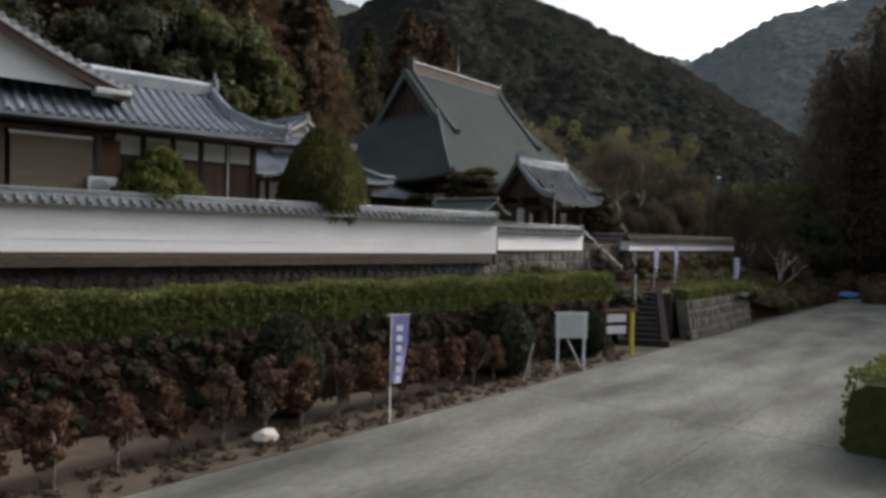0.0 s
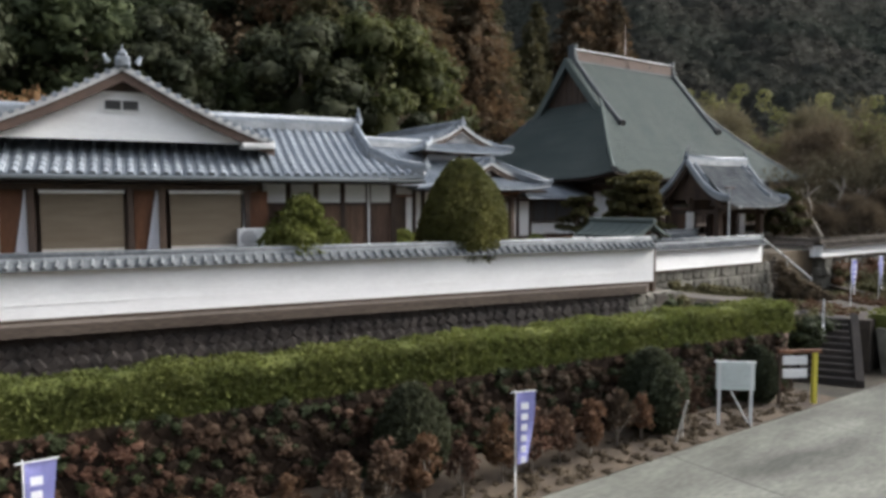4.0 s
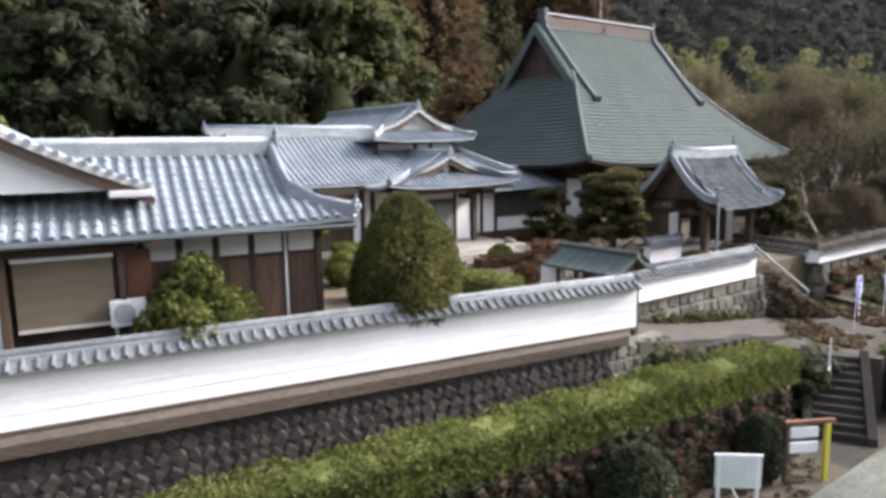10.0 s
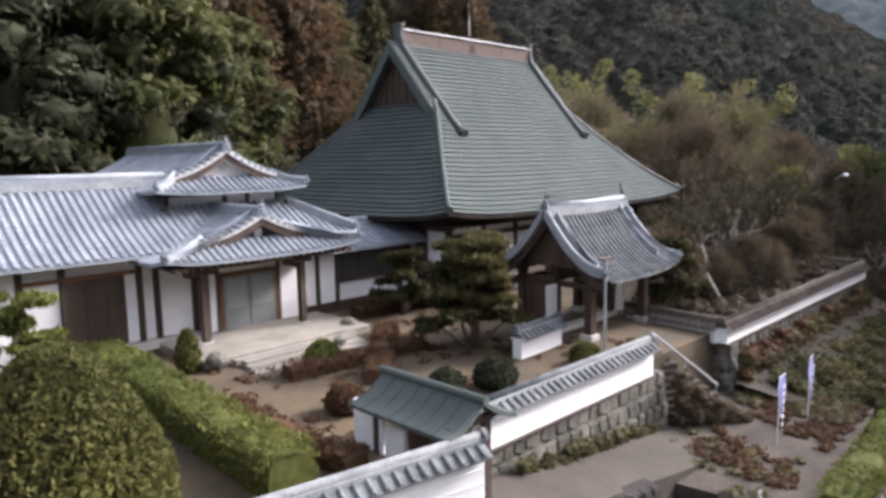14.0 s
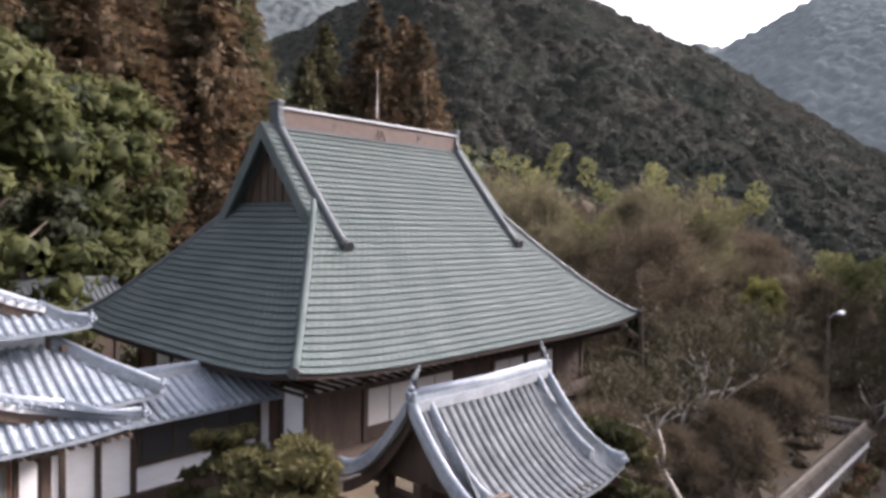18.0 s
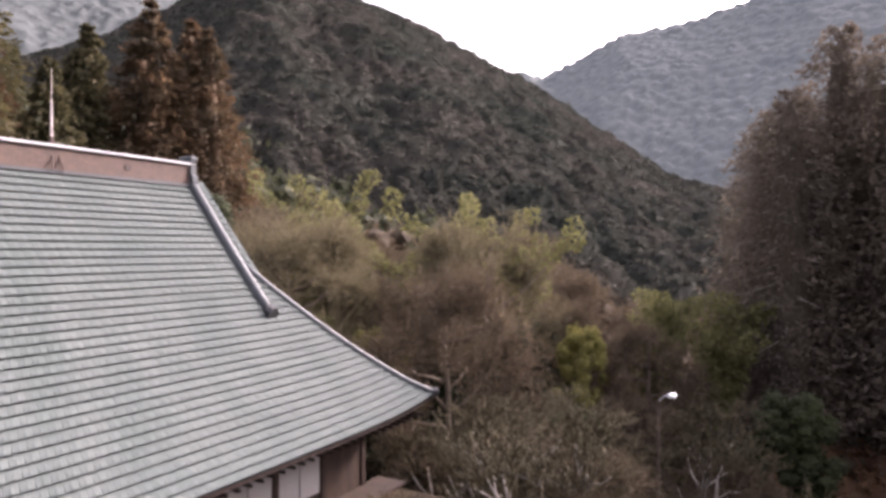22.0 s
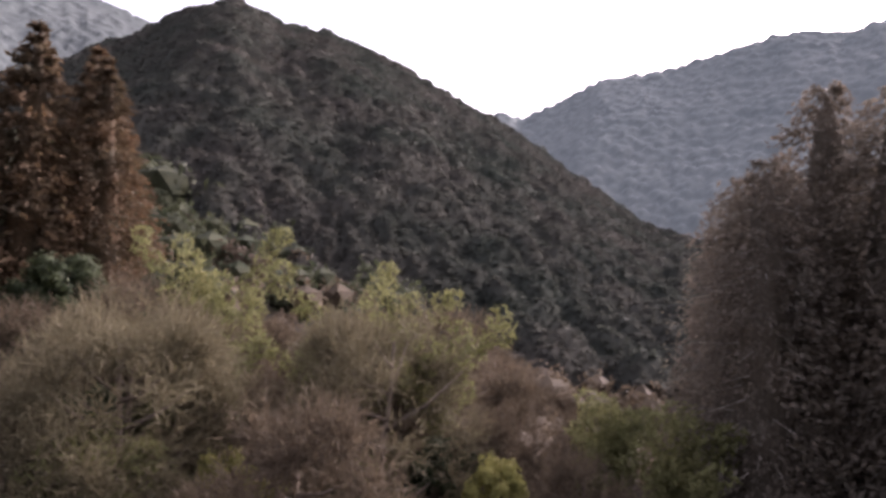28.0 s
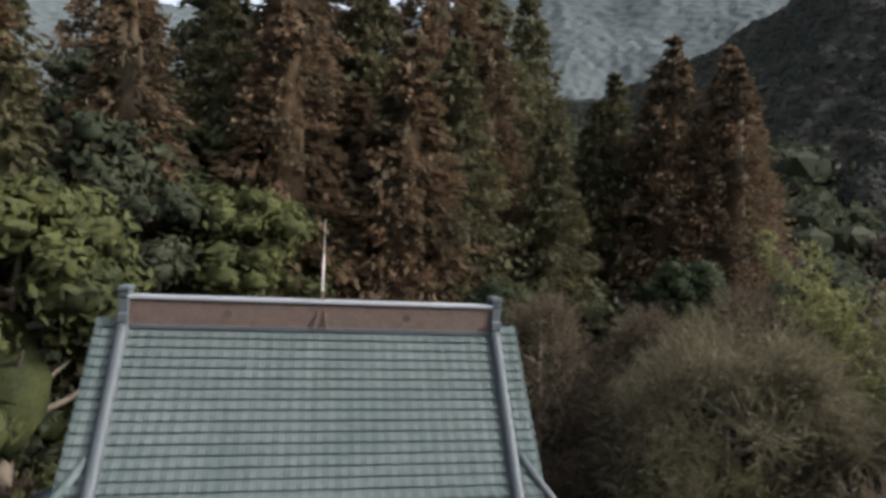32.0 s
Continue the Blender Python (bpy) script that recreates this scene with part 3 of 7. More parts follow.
# ---- levels of the plan ----
TERRACE = 3.9                      # yard behind the white walls
HALL = (-0.25, 7.85)                 # centre of the main hall
EAVE_X, EAVE_Y, EAVE_Z, RIDGE_Z = 9.85, 7.85, 7.55, 15.85
RIDGE_X, GABLE_X, GABLE_D, VERGE_X = 5.2, 5.3, 2.6, 5.85


def hall_height(d):
    """Height of the hall's roof at a distance from its ridge."""
    s = min(max(d / EAVE_Y, 0), 1)
    return EAVE_Z + (RIDGE_Z - EAVE_Z) * (1 - s) ** 1.15


def hall_corner(k):
    """Upturn of the eaves towards the corners; k from 0 in the middle to 1."""
    return 0.38 * abs(k) ** 5


def roof_course(parent, line, name="roof_course"):
    """One course of sheet tiles; line gives the point at (across 0..1, 0 low / 1 high)."""
    vs, fs = [], []
    width = (line(1, 0) - line(0, 0)).length
    n = max(1, round(width / 0.32))
    up = (line(0.5, 0) - line(0.45, 0)).cross(line(0.5, 1) - line(0.5, 0)).normalized()
    up = -up if up.z < 0 else up
    for i in range(n + 1):
        for off, lift in ((-0.06, 1.0), (0.0, 0.8), (0.06, 1.0), (0.3, 1.1), (0.5, 1.3), (0.7, 1.1)):
            a = min(1.0, max(0.0, (i + off) / n))
            low, high = line(a, 0), line(a, 1)
            vs += [low + (high - low).normalized() * 0.09 - up * 0.02, low + up * 0.075 * lift, high + up * 0.014 * lift]
    for i in range(6 * n + 5):
        k = i * 3
        fs += [(k, k + 3, k + 4, k + 1), (k + 1, k + 4, k + 5, k + 2)]
    me = mesh(name, vs, fs, sheet_roof, parent).data
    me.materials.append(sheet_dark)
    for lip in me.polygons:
        lip.material_index = 1 - lip.index % 2      # folded lower edge; dark sheet colour paints the shade beneath it


def build_hall():
    hall = thing("main_hall", "large temple hall with a steep grey-green sheet-tiled hip-and-gable roof", "temple hall", pose(HALL[0], HALL[1], 0))
    roof = mesh("roof", *[(v, f) for v, f in [([(-VERGE_X, 0, RIDGE_Z - 0.2), (VERGE_X, 0, RIDGE_Z - 0.2), (VERGE_X, 0, RIDGE_Z - 0.3), (-VERGE_X, 0, RIDGE_Z - 0.3)], [(0, 1, 2, 3)])]][0], sheet_dark, hall, "steep grey-green sheet-tiled roof")

    def half(d):
        return max(VERGE_X, GABLE_X + (EAVE_X - GABLE_X) * (d - GABLE_D) / (EAVE_Y - GABLE_D))

    def front(x, d, s):
        w = half(d)
        return Vector((x * w, s * d, hall_height(d) + hall_corner(x) * max(0, (d - GABLE_D) / (EAVE_Y - GABLE_D)) ** 2))

    def side(y, t, s):
        d = GABLE_D + (EAVE_Y - GABLE_D) * t
        return Vector((s * (GABLE_X + (EAVE_X - GABLE_X) * t), y * d, hall_height(d) + hall_corner(y) * t * t))

    ds = [0.0]
    while ds[-1] < EAVE_Y:
        d = ds[-1]
        slope = (hall_height(d) - hall_height(d + 0.05)) / 0.05
        ds.append(d + 0.305 / math.hypot(1, slope))
    ds = [d * EAVE_Y / ds[-1] for d in ds]
    for s in (-1, 1):
        vs, fs = [], []
        for d in ds:
            vs += [front(x, d, s) - Vector((0, 0, 0.03)) for x in np.linspace(-1, 1, 25)]
        for j in range(len(ds) - 1):
            for i in range(24):
                a = j * 25 + i
                fs.append((a, a + 1, a + 26, a + 25))
        mesh("roof_slope", vs, fs, sheet_dark, roof)
        for hi, lo in zip(ds, ds[1:]):
            if s > 0 and hi > 1.2:
                break
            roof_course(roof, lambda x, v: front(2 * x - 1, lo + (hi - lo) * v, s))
    ts = [0.0]
    zs = [d for d in ds if d > GABLE_D]
    ts = [0.0] + [(d - GABLE_D) / (EAVE_Y - GABLE_D) for d in zs]
    for s in (-1, 1):
        vs, fs = [], []
        for t in ts:
            vs += [side(y, t, s) - Vector((0, 0, 0.03)) for y in np.linspace(-1, 1, 25)]
        for j in range(len(ts) - 1):
            for i in range(24):
                a = j * 25 + i
                fs.append((a, a + 1, a + 26, a + 25))
        mesh("roof_slope", vs, fs, sheet_dark, roof)
        for hi, lo in zip(ts, ts[1:]):
            if s < 0:
                roof_course(roof, lambda y, v: side(2 * y - 1, lo + (hi - lo) * v, s))
        # gable: a dark boarded wall set in behind broad barge boards
        gx = s * (GABLE_X - 0.05)
        prof = [(y, hall_height(abs(y)) - 0.25) for y in np.linspace(-GABLE_D * 1.1, GABLE_D * 1.1, 15)]
        vs = [(gx, y, z) for y, z in prof] + [(gx, y, hall_height(GABLE_D) - 0.35) for y, z in prof]
        mesh("gable_wall", vs, [(i, i + 1, i + 16, i + 15) for i in range(14)], dark_wood, hall, "dark brown boarded gable")
        for k in range(9):
            y = -GABLE_D * 0.8 + k * GABLE_D * 0.2
            z1 = hall_height(abs(y)) - 0.5
            part("gable_batten", block(gx - 0.05, y - 0.05, hall_height(GABLE_D) - 0.2, gx + 0.05, y + 0.05, z1), dark_wood, hall)
        for e in (-1, 1):
            vs, fs = [], []
            for i in range(13):
                d = 3.7 * i / 12
                z = hall_height(d)
                for ox, oz in ((0, 0.15), (-0.5 * s, 0.13), (-0.5 * s, -0.06), (-0.1 * s, -0.1), (-0.1 * s, -0.5), (0, -0.5)):
                    vs.append((s * (VERGE_X + 0.06) + ox, e * d, z + oz - 0.12))
            for i in range(12):
                for k in range(6):
                    a, b = i * 6 + k, i * 6 + (k + 1) % 6
                    fs.append((a, b, b + 6, a + 6))
            mesh("barge_board", vs, fs, sheet_roof, hall, "grey-green sheet-clad barge board")
            # descending ridge, ending in a boss
            pts = [(s * (RIDGE_X - 0.01 * i), e * d, hall_height(d) + 0.03) for i, d in enumerate(np.linspace(0.1, 4.1, 12))]
            vs, fs = tube([(x, y, z + 0.1) for x, y, z in pts], 0.17, 8)
            mesh("descending_ridge", vs, fs, sheet_dark, roof, smooth=True)
            part("ridge_boss", rod(bmesh.new(), (pts[-1][0], pts[-1][1] - 0.05 * e, pts[-1][2] + 0.12), (pts[-1][0], pts[-1][1] + 0.22 * e, pts[-1][2]), 0.23, sides=10), black_iron, roof)
            # corner ridge
            hp = [Vector((s * (GABLE_X + (EAVE_X - GABLE_X) * t), e * (GABLE_D + (EAVE_Y - GABLE_D) * t), hall_height(GABLE_D + (EAVE_Y - GABLE_D) * t) + hall_corner(1) * t * t + 0.06)) for t in np.linspace(0.0, 1.0, 12)]
            vs, fs = tube(hp, 0.12, 8)
            mesh("corner_ridge", vs, fs, sheet_dark if s * e < 0 else sheet_roof, roof, smooth=True)
            part("corner_boss", rod(bmesh.new(), hp[-1], hp[-1] + Vector((s * 0.12, e * 0.12, 0.02)), 0.16, sides=10), black_iron, roof)
    # ridge: boarded box, pale coping, end posts with finials
    part("ridge_box", block(-RIDGE_X, -0.22, RIDGE_Z - 0.25, RIDGE_X, 0.22, RIDGE_Z + 0.57), rust_board, roof, "brown boarded ridge box")
    part("ridge_coping", block(-RIDGE_X - 0.1, -0.3, RIDGE_Z + 0.57, RIDGE_X + 0.1, 0.3, RIDGE_Z + 0.66, 0.02), grey_metal, roof)
    part("ridge_skirt", block(-RIDGE_X, -0.3, RIDGE_Z - 0.22, RIDGE_X, 0.3, RIDGE_Z - 0.12), sheet_dark, roof)
    for k in (-1, 1):
        part("ridge_emblem", rod(bmesh.new(), (k * 2.5, -0.24, RIDGE_Z + 0.22), (k * 2.5, -0.2, RIDGE_Z + 0.22), 0.12, sides=12), dark_wood, roof)
        bm = block(k * RIDGE_X - 0.14, -0.3, RIDGE_Z - 0.2, k * RIDGE_X + 0.14, 0.3, RIDGE_Z + 0.77, 0.03)
        box(bm, k * RIDGE_X - 0.17, -0.34, RIDGE_Z + 0.75, k * RIDGE_X + 0.17, 0.34, RIDGE_Z + 0.91, 0.04)
        box(bm, k * RIDGE_X - 0.16, -0.4, RIDGE_Z - 0.1, k * RIDGE_X + 0.16, -0.28, RIDGE_Z + 0.2, 0.04)
        part("ridge_post", bm, sheet_dark, roof)
    # eaves: soffit, fascia and rafters
    for s in (-1, 1):
        vs, fs = [], []
        for x in np.linspace(-1, 1, 25):
            p = front(x, EAVE_Y, s)
            vs += [p + Vector((0, -s * 0.0, 0.0)), p + Vector((0, 0, -0.13)), Vector((x * (EAVE_X - 1.9), s * (EAVE_Y - 1.9), 7.3))]
        for i in range(24):
            for k in (0, 1):
                a = i * 3 + k
                fs.append((a, a + 1, a + 4, a + 3))
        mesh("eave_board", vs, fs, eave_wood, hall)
        vs, fs = [], []
        for y in np.linspace(-1, 1, 25):
            p = side(y, 1.0, s)
            vs += [p, p + Vector((0, 0, -0.13)), Vector((s * (EAVE_X - 1.9), y * (EAVE_Y - 1.9), 7.3))]
        for i in range(24):
            for k in (0, 1):
                a = i * 3 + k
                fs.append((a, a + 1, a + 4, a + 3))
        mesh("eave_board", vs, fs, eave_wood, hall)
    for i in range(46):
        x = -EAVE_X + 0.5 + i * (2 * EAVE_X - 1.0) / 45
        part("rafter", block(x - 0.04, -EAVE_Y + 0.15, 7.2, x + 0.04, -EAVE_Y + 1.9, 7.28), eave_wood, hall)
    # body: posts, plaster and shutters on a raised floor
    bx, by, top = EAVE_X - 1.9, EAVE_Y - 1.9, 7.35
    part("base", block(-bx - 0.5, -by - 0.5, TERRACE - 0.05, bx + 0.5, by + 0.5, TERRACE + 0.25, 0.03), granite, hall)
    part("inner_wall", block(-bx + 0.1, -by + 0.1, TERRACE + 0.2, bx - 0.1, by - 0.1, top - 0.02), dark_wood, hall)
    part("veranda", block(-bx - 1.1, -by - 1.2, TERRACE + 0.75, bx + 1.1, -by + 0.05, TERRACE + 0.87, 0.01), dark_wood, hall)
    for i in range(8):
        x = -bx + i * 2 * bx / 7
        part("post", block(x - 0.11, -by - 0.06, TERRACE + 0.2, x + 0.11, -by + 0.16, top, 0.015), dark_wood, hall)
        if i < 7:
            x2 = x + 2 * bx / 7
            part("transom_panel", block(x + 0.16, -by + 0.02, top - 0.62, x2 - 0.16, -by + 0.07, top - 0.12), plaster, hall)
            if i in (1, 2, 4, 5):
                mid = (x + x2) / 2
                for a, b in ((x + 0.15, mid - 0.03), (mid + 0.03, x2 - 0.15)):
                    part("paper_screen", block(a, -by + 0.01, TERRACE + 1.35, b, -by + 0.06, top - 0.85, 0.01), paper, hall)
            else:
                part("shutter", block(x + 0.14, -by, TERRACE + 0.9, x2 - 0.14, -by + 0.06, top - 0.8, 0.01), dark_wood, hall)
    part("lintel", block(-bx, -by - 0.05, top - 0.8, bx, -by + 0.1, top - 0.66), dark_wood, hall)
    part("head_beam", block(-bx - 0.3, -by - 0.08, top - 0.1, bx + 0.3, -by + 0.12, top + 0.12), dark_wood, hall)
    for i in range(9):
        y = -by + i * 2 * by / 8
        part("post", block(-bx - 0.06, y - 0.11, TERRACE + 0.2, -bx + 0.16, y + 0.11, top, 0.015), dark_wood, hall)
        if i < 8:
            part("wall_panel", block(-bx + 0.02, y + 0.14, TERRACE + 0.9, -bx + 0.07, y + 2 * by / 8 - 0.14, top - 0.5), plaster if i % 3 != 1 else board_wood, hall)
    return hall


hall = build_hall()
mast = thing("lightning_rod", "rusty lightning rod on a small tripod astride the roof ridge", "lightning rod", pose(HALL[0] + 0.05, HALL[1], RIDGE_Z + 0.65))
part("rod", rod(rod(bmesh.new(), (0, 0, 0.25), (0, 0, 1.35), 0.04, 0.03), (0, 0, 1.35), (0, 0, 2.35), 0.012, 0.008), rod_paint, mast)
for a, b in ((-0.17, -0.36), (0.17, -0.36), (-0.17, 0.36), (0.17, 0.36)):
    part("leg", rod(bmesh.new(), (a, b, -0.78), (0, 0, 0.3), 0.03, sides=6), rust_board, mast)

# ---- ground, terraces and walls ----


def ground_height(x, y):
    """The forecourt is flat; behind the yard and to the east wooded slopes rise."""
    back = max(0.0, y - 17.0 + 0.12 * max(0.0, -x - 20)) * 0.42
    back = min(back if back < 12 else 12 + (back - 12) * 0.75, 30.0)
    east = max(0.0, x - 16.0) * 0.10 * min(1.0, max(0.0, (y + 12) / 25))
    south = max(0.0, -y - 45.0) * 0.12
    west = max(0.0, -x - 75.0) * 0.2
    bump = noise.noise((x * 0.06, y * 0.06, 0)) * min(1.5, 0.12 * (back + east))
    return back + east + south + west + bump - (0.15 if back + east > 0.01 else 0.0)


xs = sorted(set(list(np.arange(-130, 140, 5.0)) + [-400, -250, 200, 300, 450]))
ys = sorted(set(list(np.arange(-60, 110, 5.0)) + [-400, -200, -100, 150, 220, 320, 450]))
gv = [(x, y, ground_height(x, y)) for y in ys for x in xs]
gf = [(j * len(xs) + i, j * len(xs) + i + 1, (j + 1) * len(xs) + i + 1, (j + 1) * len(xs) + i) for j in range(len(ys) - 1) for i in range(len(xs) - 1)]
tagged(mesh("ground", gv, gf, forest_floor, smooth=True), "dark leaf-littered ground of the valley and wooded slopes", "ground", kind="structure")


def slab(name, outline, z0, z1, mat, label, category="ground", kind="structure", inset=0.0):
    """A level area with an outline; inset draws its top edge in, so that its sides lean back."""
    c = Vector((sum(p[0] for p in outline) / len(outline), sum(p[1] for p in outline) / len(outline)))
    bm = bmesh.new()
    lo = [bm.verts.new((x, y, z0)) for x, y in outline]
    hi = [bm.verts.new((x + (c.x - x) / (c - Vector((x, y))).length * inset, y + (c.y - y) / (c - Vector((x, y))).length * inset, z1)) for x, y in outline]
    bm.faces.new(hi)
    for i in range(len(lo)):
        k = (i + 1) % len(lo)
        bm.faces.new((lo[i], lo[k], hi[k], hi[i]))
    bmesh.ops.recalc_face_normals(bm, faces=bm.faces)
    bmesh.ops.triangulate(bm, faces=[f for f in bm.faces if len(f.verts) > 4])
    return tagged(part(name, bm, mat), label, category, kind=kind)


# forecourt: cast concrete bays with open joints
court = thing("pavement", "worn grey concrete forecourt with stained bays and joints", "pavement", kind="structure")
for i in range(22):
    for j in range(8):
        x0, y0 = -75 + i * 5.5, -60 + j * 5.6
        x1, y1 = x0 + 5.488, min(y0 + 5.588, -15.35)
        if y0 > -15.6 or x0 > 40:
            continue
        part("bay", block(x0, y0, -0.1, x1, y1, 0.03 + 0.004 * random.random()), concrete, court)
slab("ground_strip", [(-75, -15.35), (-17.2, -15.35), (-17.2, -11.0), (-75, -11.0)], -0.1, 0.05, straw, "strip of soil and dead grass along the forecourt")
# yard behind the white walls
slab("yard", [(-60, -2.9), (-44.4, -5.9), (-20.4, -10.2), (-18.4, -8.8), (-6.4, -8.9), (10.0, -9.3), (10.4, 19.0), (-60, 19.0)], -0.2, TERRACE, lawn, "raised temple yard of dry ochre grass and earth")
slab("hedge_bank", [(-60, -8.6), (-44, -10.5), (-17.4, -13.6), (-15.8, -13.0), (-14.2, -10.0), (-19, -8.0), (-60, -1.0)], -0.2, 1.86, russet, "planted russet earth bank below the retaining wall")
slab("landing", [(-13.5, -12.9), (-12.7, -14.3), (-5.0, -13.5), (-5.0, -8.0), (-14.0, -8.9)], -0.2, 1.9, bank_path, "earth landing between the two flights of steps")
edge = [(-20.2, -10.8, 3.06), (-18.4, -9.1, 3.0), (-14.2, -9.2, 2.4), (-10.6, -9.6, 1.97), (-12.2, -11.3, 1.94), (-16.5, -11.05, 2.55)]
path = mesh("path", edge + [(x, y, 0) for x, y, z in edge], [(0, 1, 2, 5), (5, 2, 3, 4), (0, 5, 11, 6), (5, 4, 10, 11), (4, 3, 9, 10)], path_earth)
tagged(path, "sloping earth path along the foot of the wall", "path", kind="structure")


def stone_face(name, a, b, z0, z1, batter, mat, label, course=0.42, seed=1, slant=0.0, limit=300):
    """A retaining wall between plan points a and b, leaning back by batter; every stone is a piece of its own."""
    rng = random.Random(seed)
    a, b = Vector((*a, 0)), Vector((*b, 0))
    d = (b - a).normalized()
    n = Vector((d.y, -d.x, 0))
    length = (b - a).length
    w = thing(name, label, "wall", kind="structure")
    vs = [a + n * 0.0 + Vector((0, 0, z0)), b + Vector((0, 0, z0)), b - n * batter + Vector((0, 0, z1)), a - n * batter + Vector((0, 0, z1))]
    vs += [v - n * 0.5 for v in vs]
    mesh("backing", vs, [(0, 1, 2, 3), (3, 2, 6, 7), (0, 3, 7, 4), (1, 5, 6, 2)], mat, w)
    rows = max(1, round((z1 - z0) / course))
    shapes = []
    for k in range(8):
        bm = bmesh.new()
        bmesh.ops.create_cube(bm, size=1)
        bmesh.ops.bevel(bm, geom=list(bm.edges), offset=0.16, segments=1, affect="EDGES")
        for v in bm.verts:
            v.co += Vector((rng.uniform(-1, 1), rng.uniform(-1, 1), rng.uniform(-1, 1))) * 0.07
        me = bpy.data.meshes.new("stone")
        bm.to_mesh(me)
        bm.free()
        me.materials.append(mat)
        shapes.append(me)
    count = 0
    rest = []
    for r in range(rows):
        x = rng.uniform(-0.3, 0.0)
        while x < length:
            step = rng.uniform(0.75, 1.35) * course
            k = (r + 0.5) / rows
            p = a + d * (x + step / 2) + Vector((0, 0, z0 + (z1 - z0) * k)) - n * batter * k - n * (0.07 + rng.uniform(-0.012, 0.02))
            turn = slant * (1 if r % 2 else -1) + rng.uniform(-7, 7)
            m = Matrix.Translation(p) @ Matrix.Rotation(math.atan2(d.y, d.x), 4, "Z") @ Matrix.Rotation(radians(turn), 4, "Y") @ Matrix.Diagonal((step * 0.99, 0.26, (z1 - z0) / rows * 0.97, 1))
            x += step
            if x - step / 2 < 0 or x - step / 2 > length:
                continue
            if count < limit:
                o = new("stone", shapes[rng.randrange(8)])
                o.parent, o.matrix_basis = w, m
            else:
                me = shapes[rng.randrange(8)]
                rest.append(([m @ v.co for v in me.vertices], [tuple(f.vertices) for f in me.polygons]))
            count += 1
    if rest:
        v, f = join(rest)
        o = mesh("stones", v, f, mat, w)
        o["kind"] = "stuff"
    return w


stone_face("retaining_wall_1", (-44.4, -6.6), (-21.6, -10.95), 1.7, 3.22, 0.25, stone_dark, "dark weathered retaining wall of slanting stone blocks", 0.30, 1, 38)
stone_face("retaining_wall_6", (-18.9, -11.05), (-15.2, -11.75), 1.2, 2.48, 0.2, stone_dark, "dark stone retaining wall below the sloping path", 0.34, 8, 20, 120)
stone_face("retaining_wall_2", (-21.6, -10.95), (-18.9, -11.05), 0.9, 3.05, 0.3, stone, "pale rounded stone corner of the retaining wall", 0.36, 2, 15)
stone_face("retaining_wall_3", (-18.3, -9.1), (-10.4, -9.35), 1.7, 3.55, 0.2, stone, "grey boulder retaining wall beneath the white wall", 0.45, 3, 10)
stone_face("retaining_wall_4", (-6.2, -9.6), (10.2, -9.75), 0.2, 3.5, 0.3, stone, "mossy stone retaining wall below the far white wall", 0.5, 4, 10, 200)
stone_face("retaining_wall_5", (-5.9, -5.6), (-6.35, -9.5), 1.8, 3.5, 0.1, stone, "stone side of the flight of steps to the gate", 0.45, 5, 10)
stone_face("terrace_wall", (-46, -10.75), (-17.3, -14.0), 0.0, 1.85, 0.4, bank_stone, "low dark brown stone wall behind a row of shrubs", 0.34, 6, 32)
stone_face("stair_wall", (-12.5, -15.15), (-4.0, -15.0), 0.0, 1.6, 0.25, stone, "mossy low stone wall beside the steps", 0.42, 7, 10, 120)

ledge = slab("ledge", [(-44.4, -6.75), (-20.9, -10.95), (-20.0, -10.3), (-44.4, -5.6)], 3.16, 3.42, ledge_earth, "dark weathered ledge on the retaining wall", "ledge")


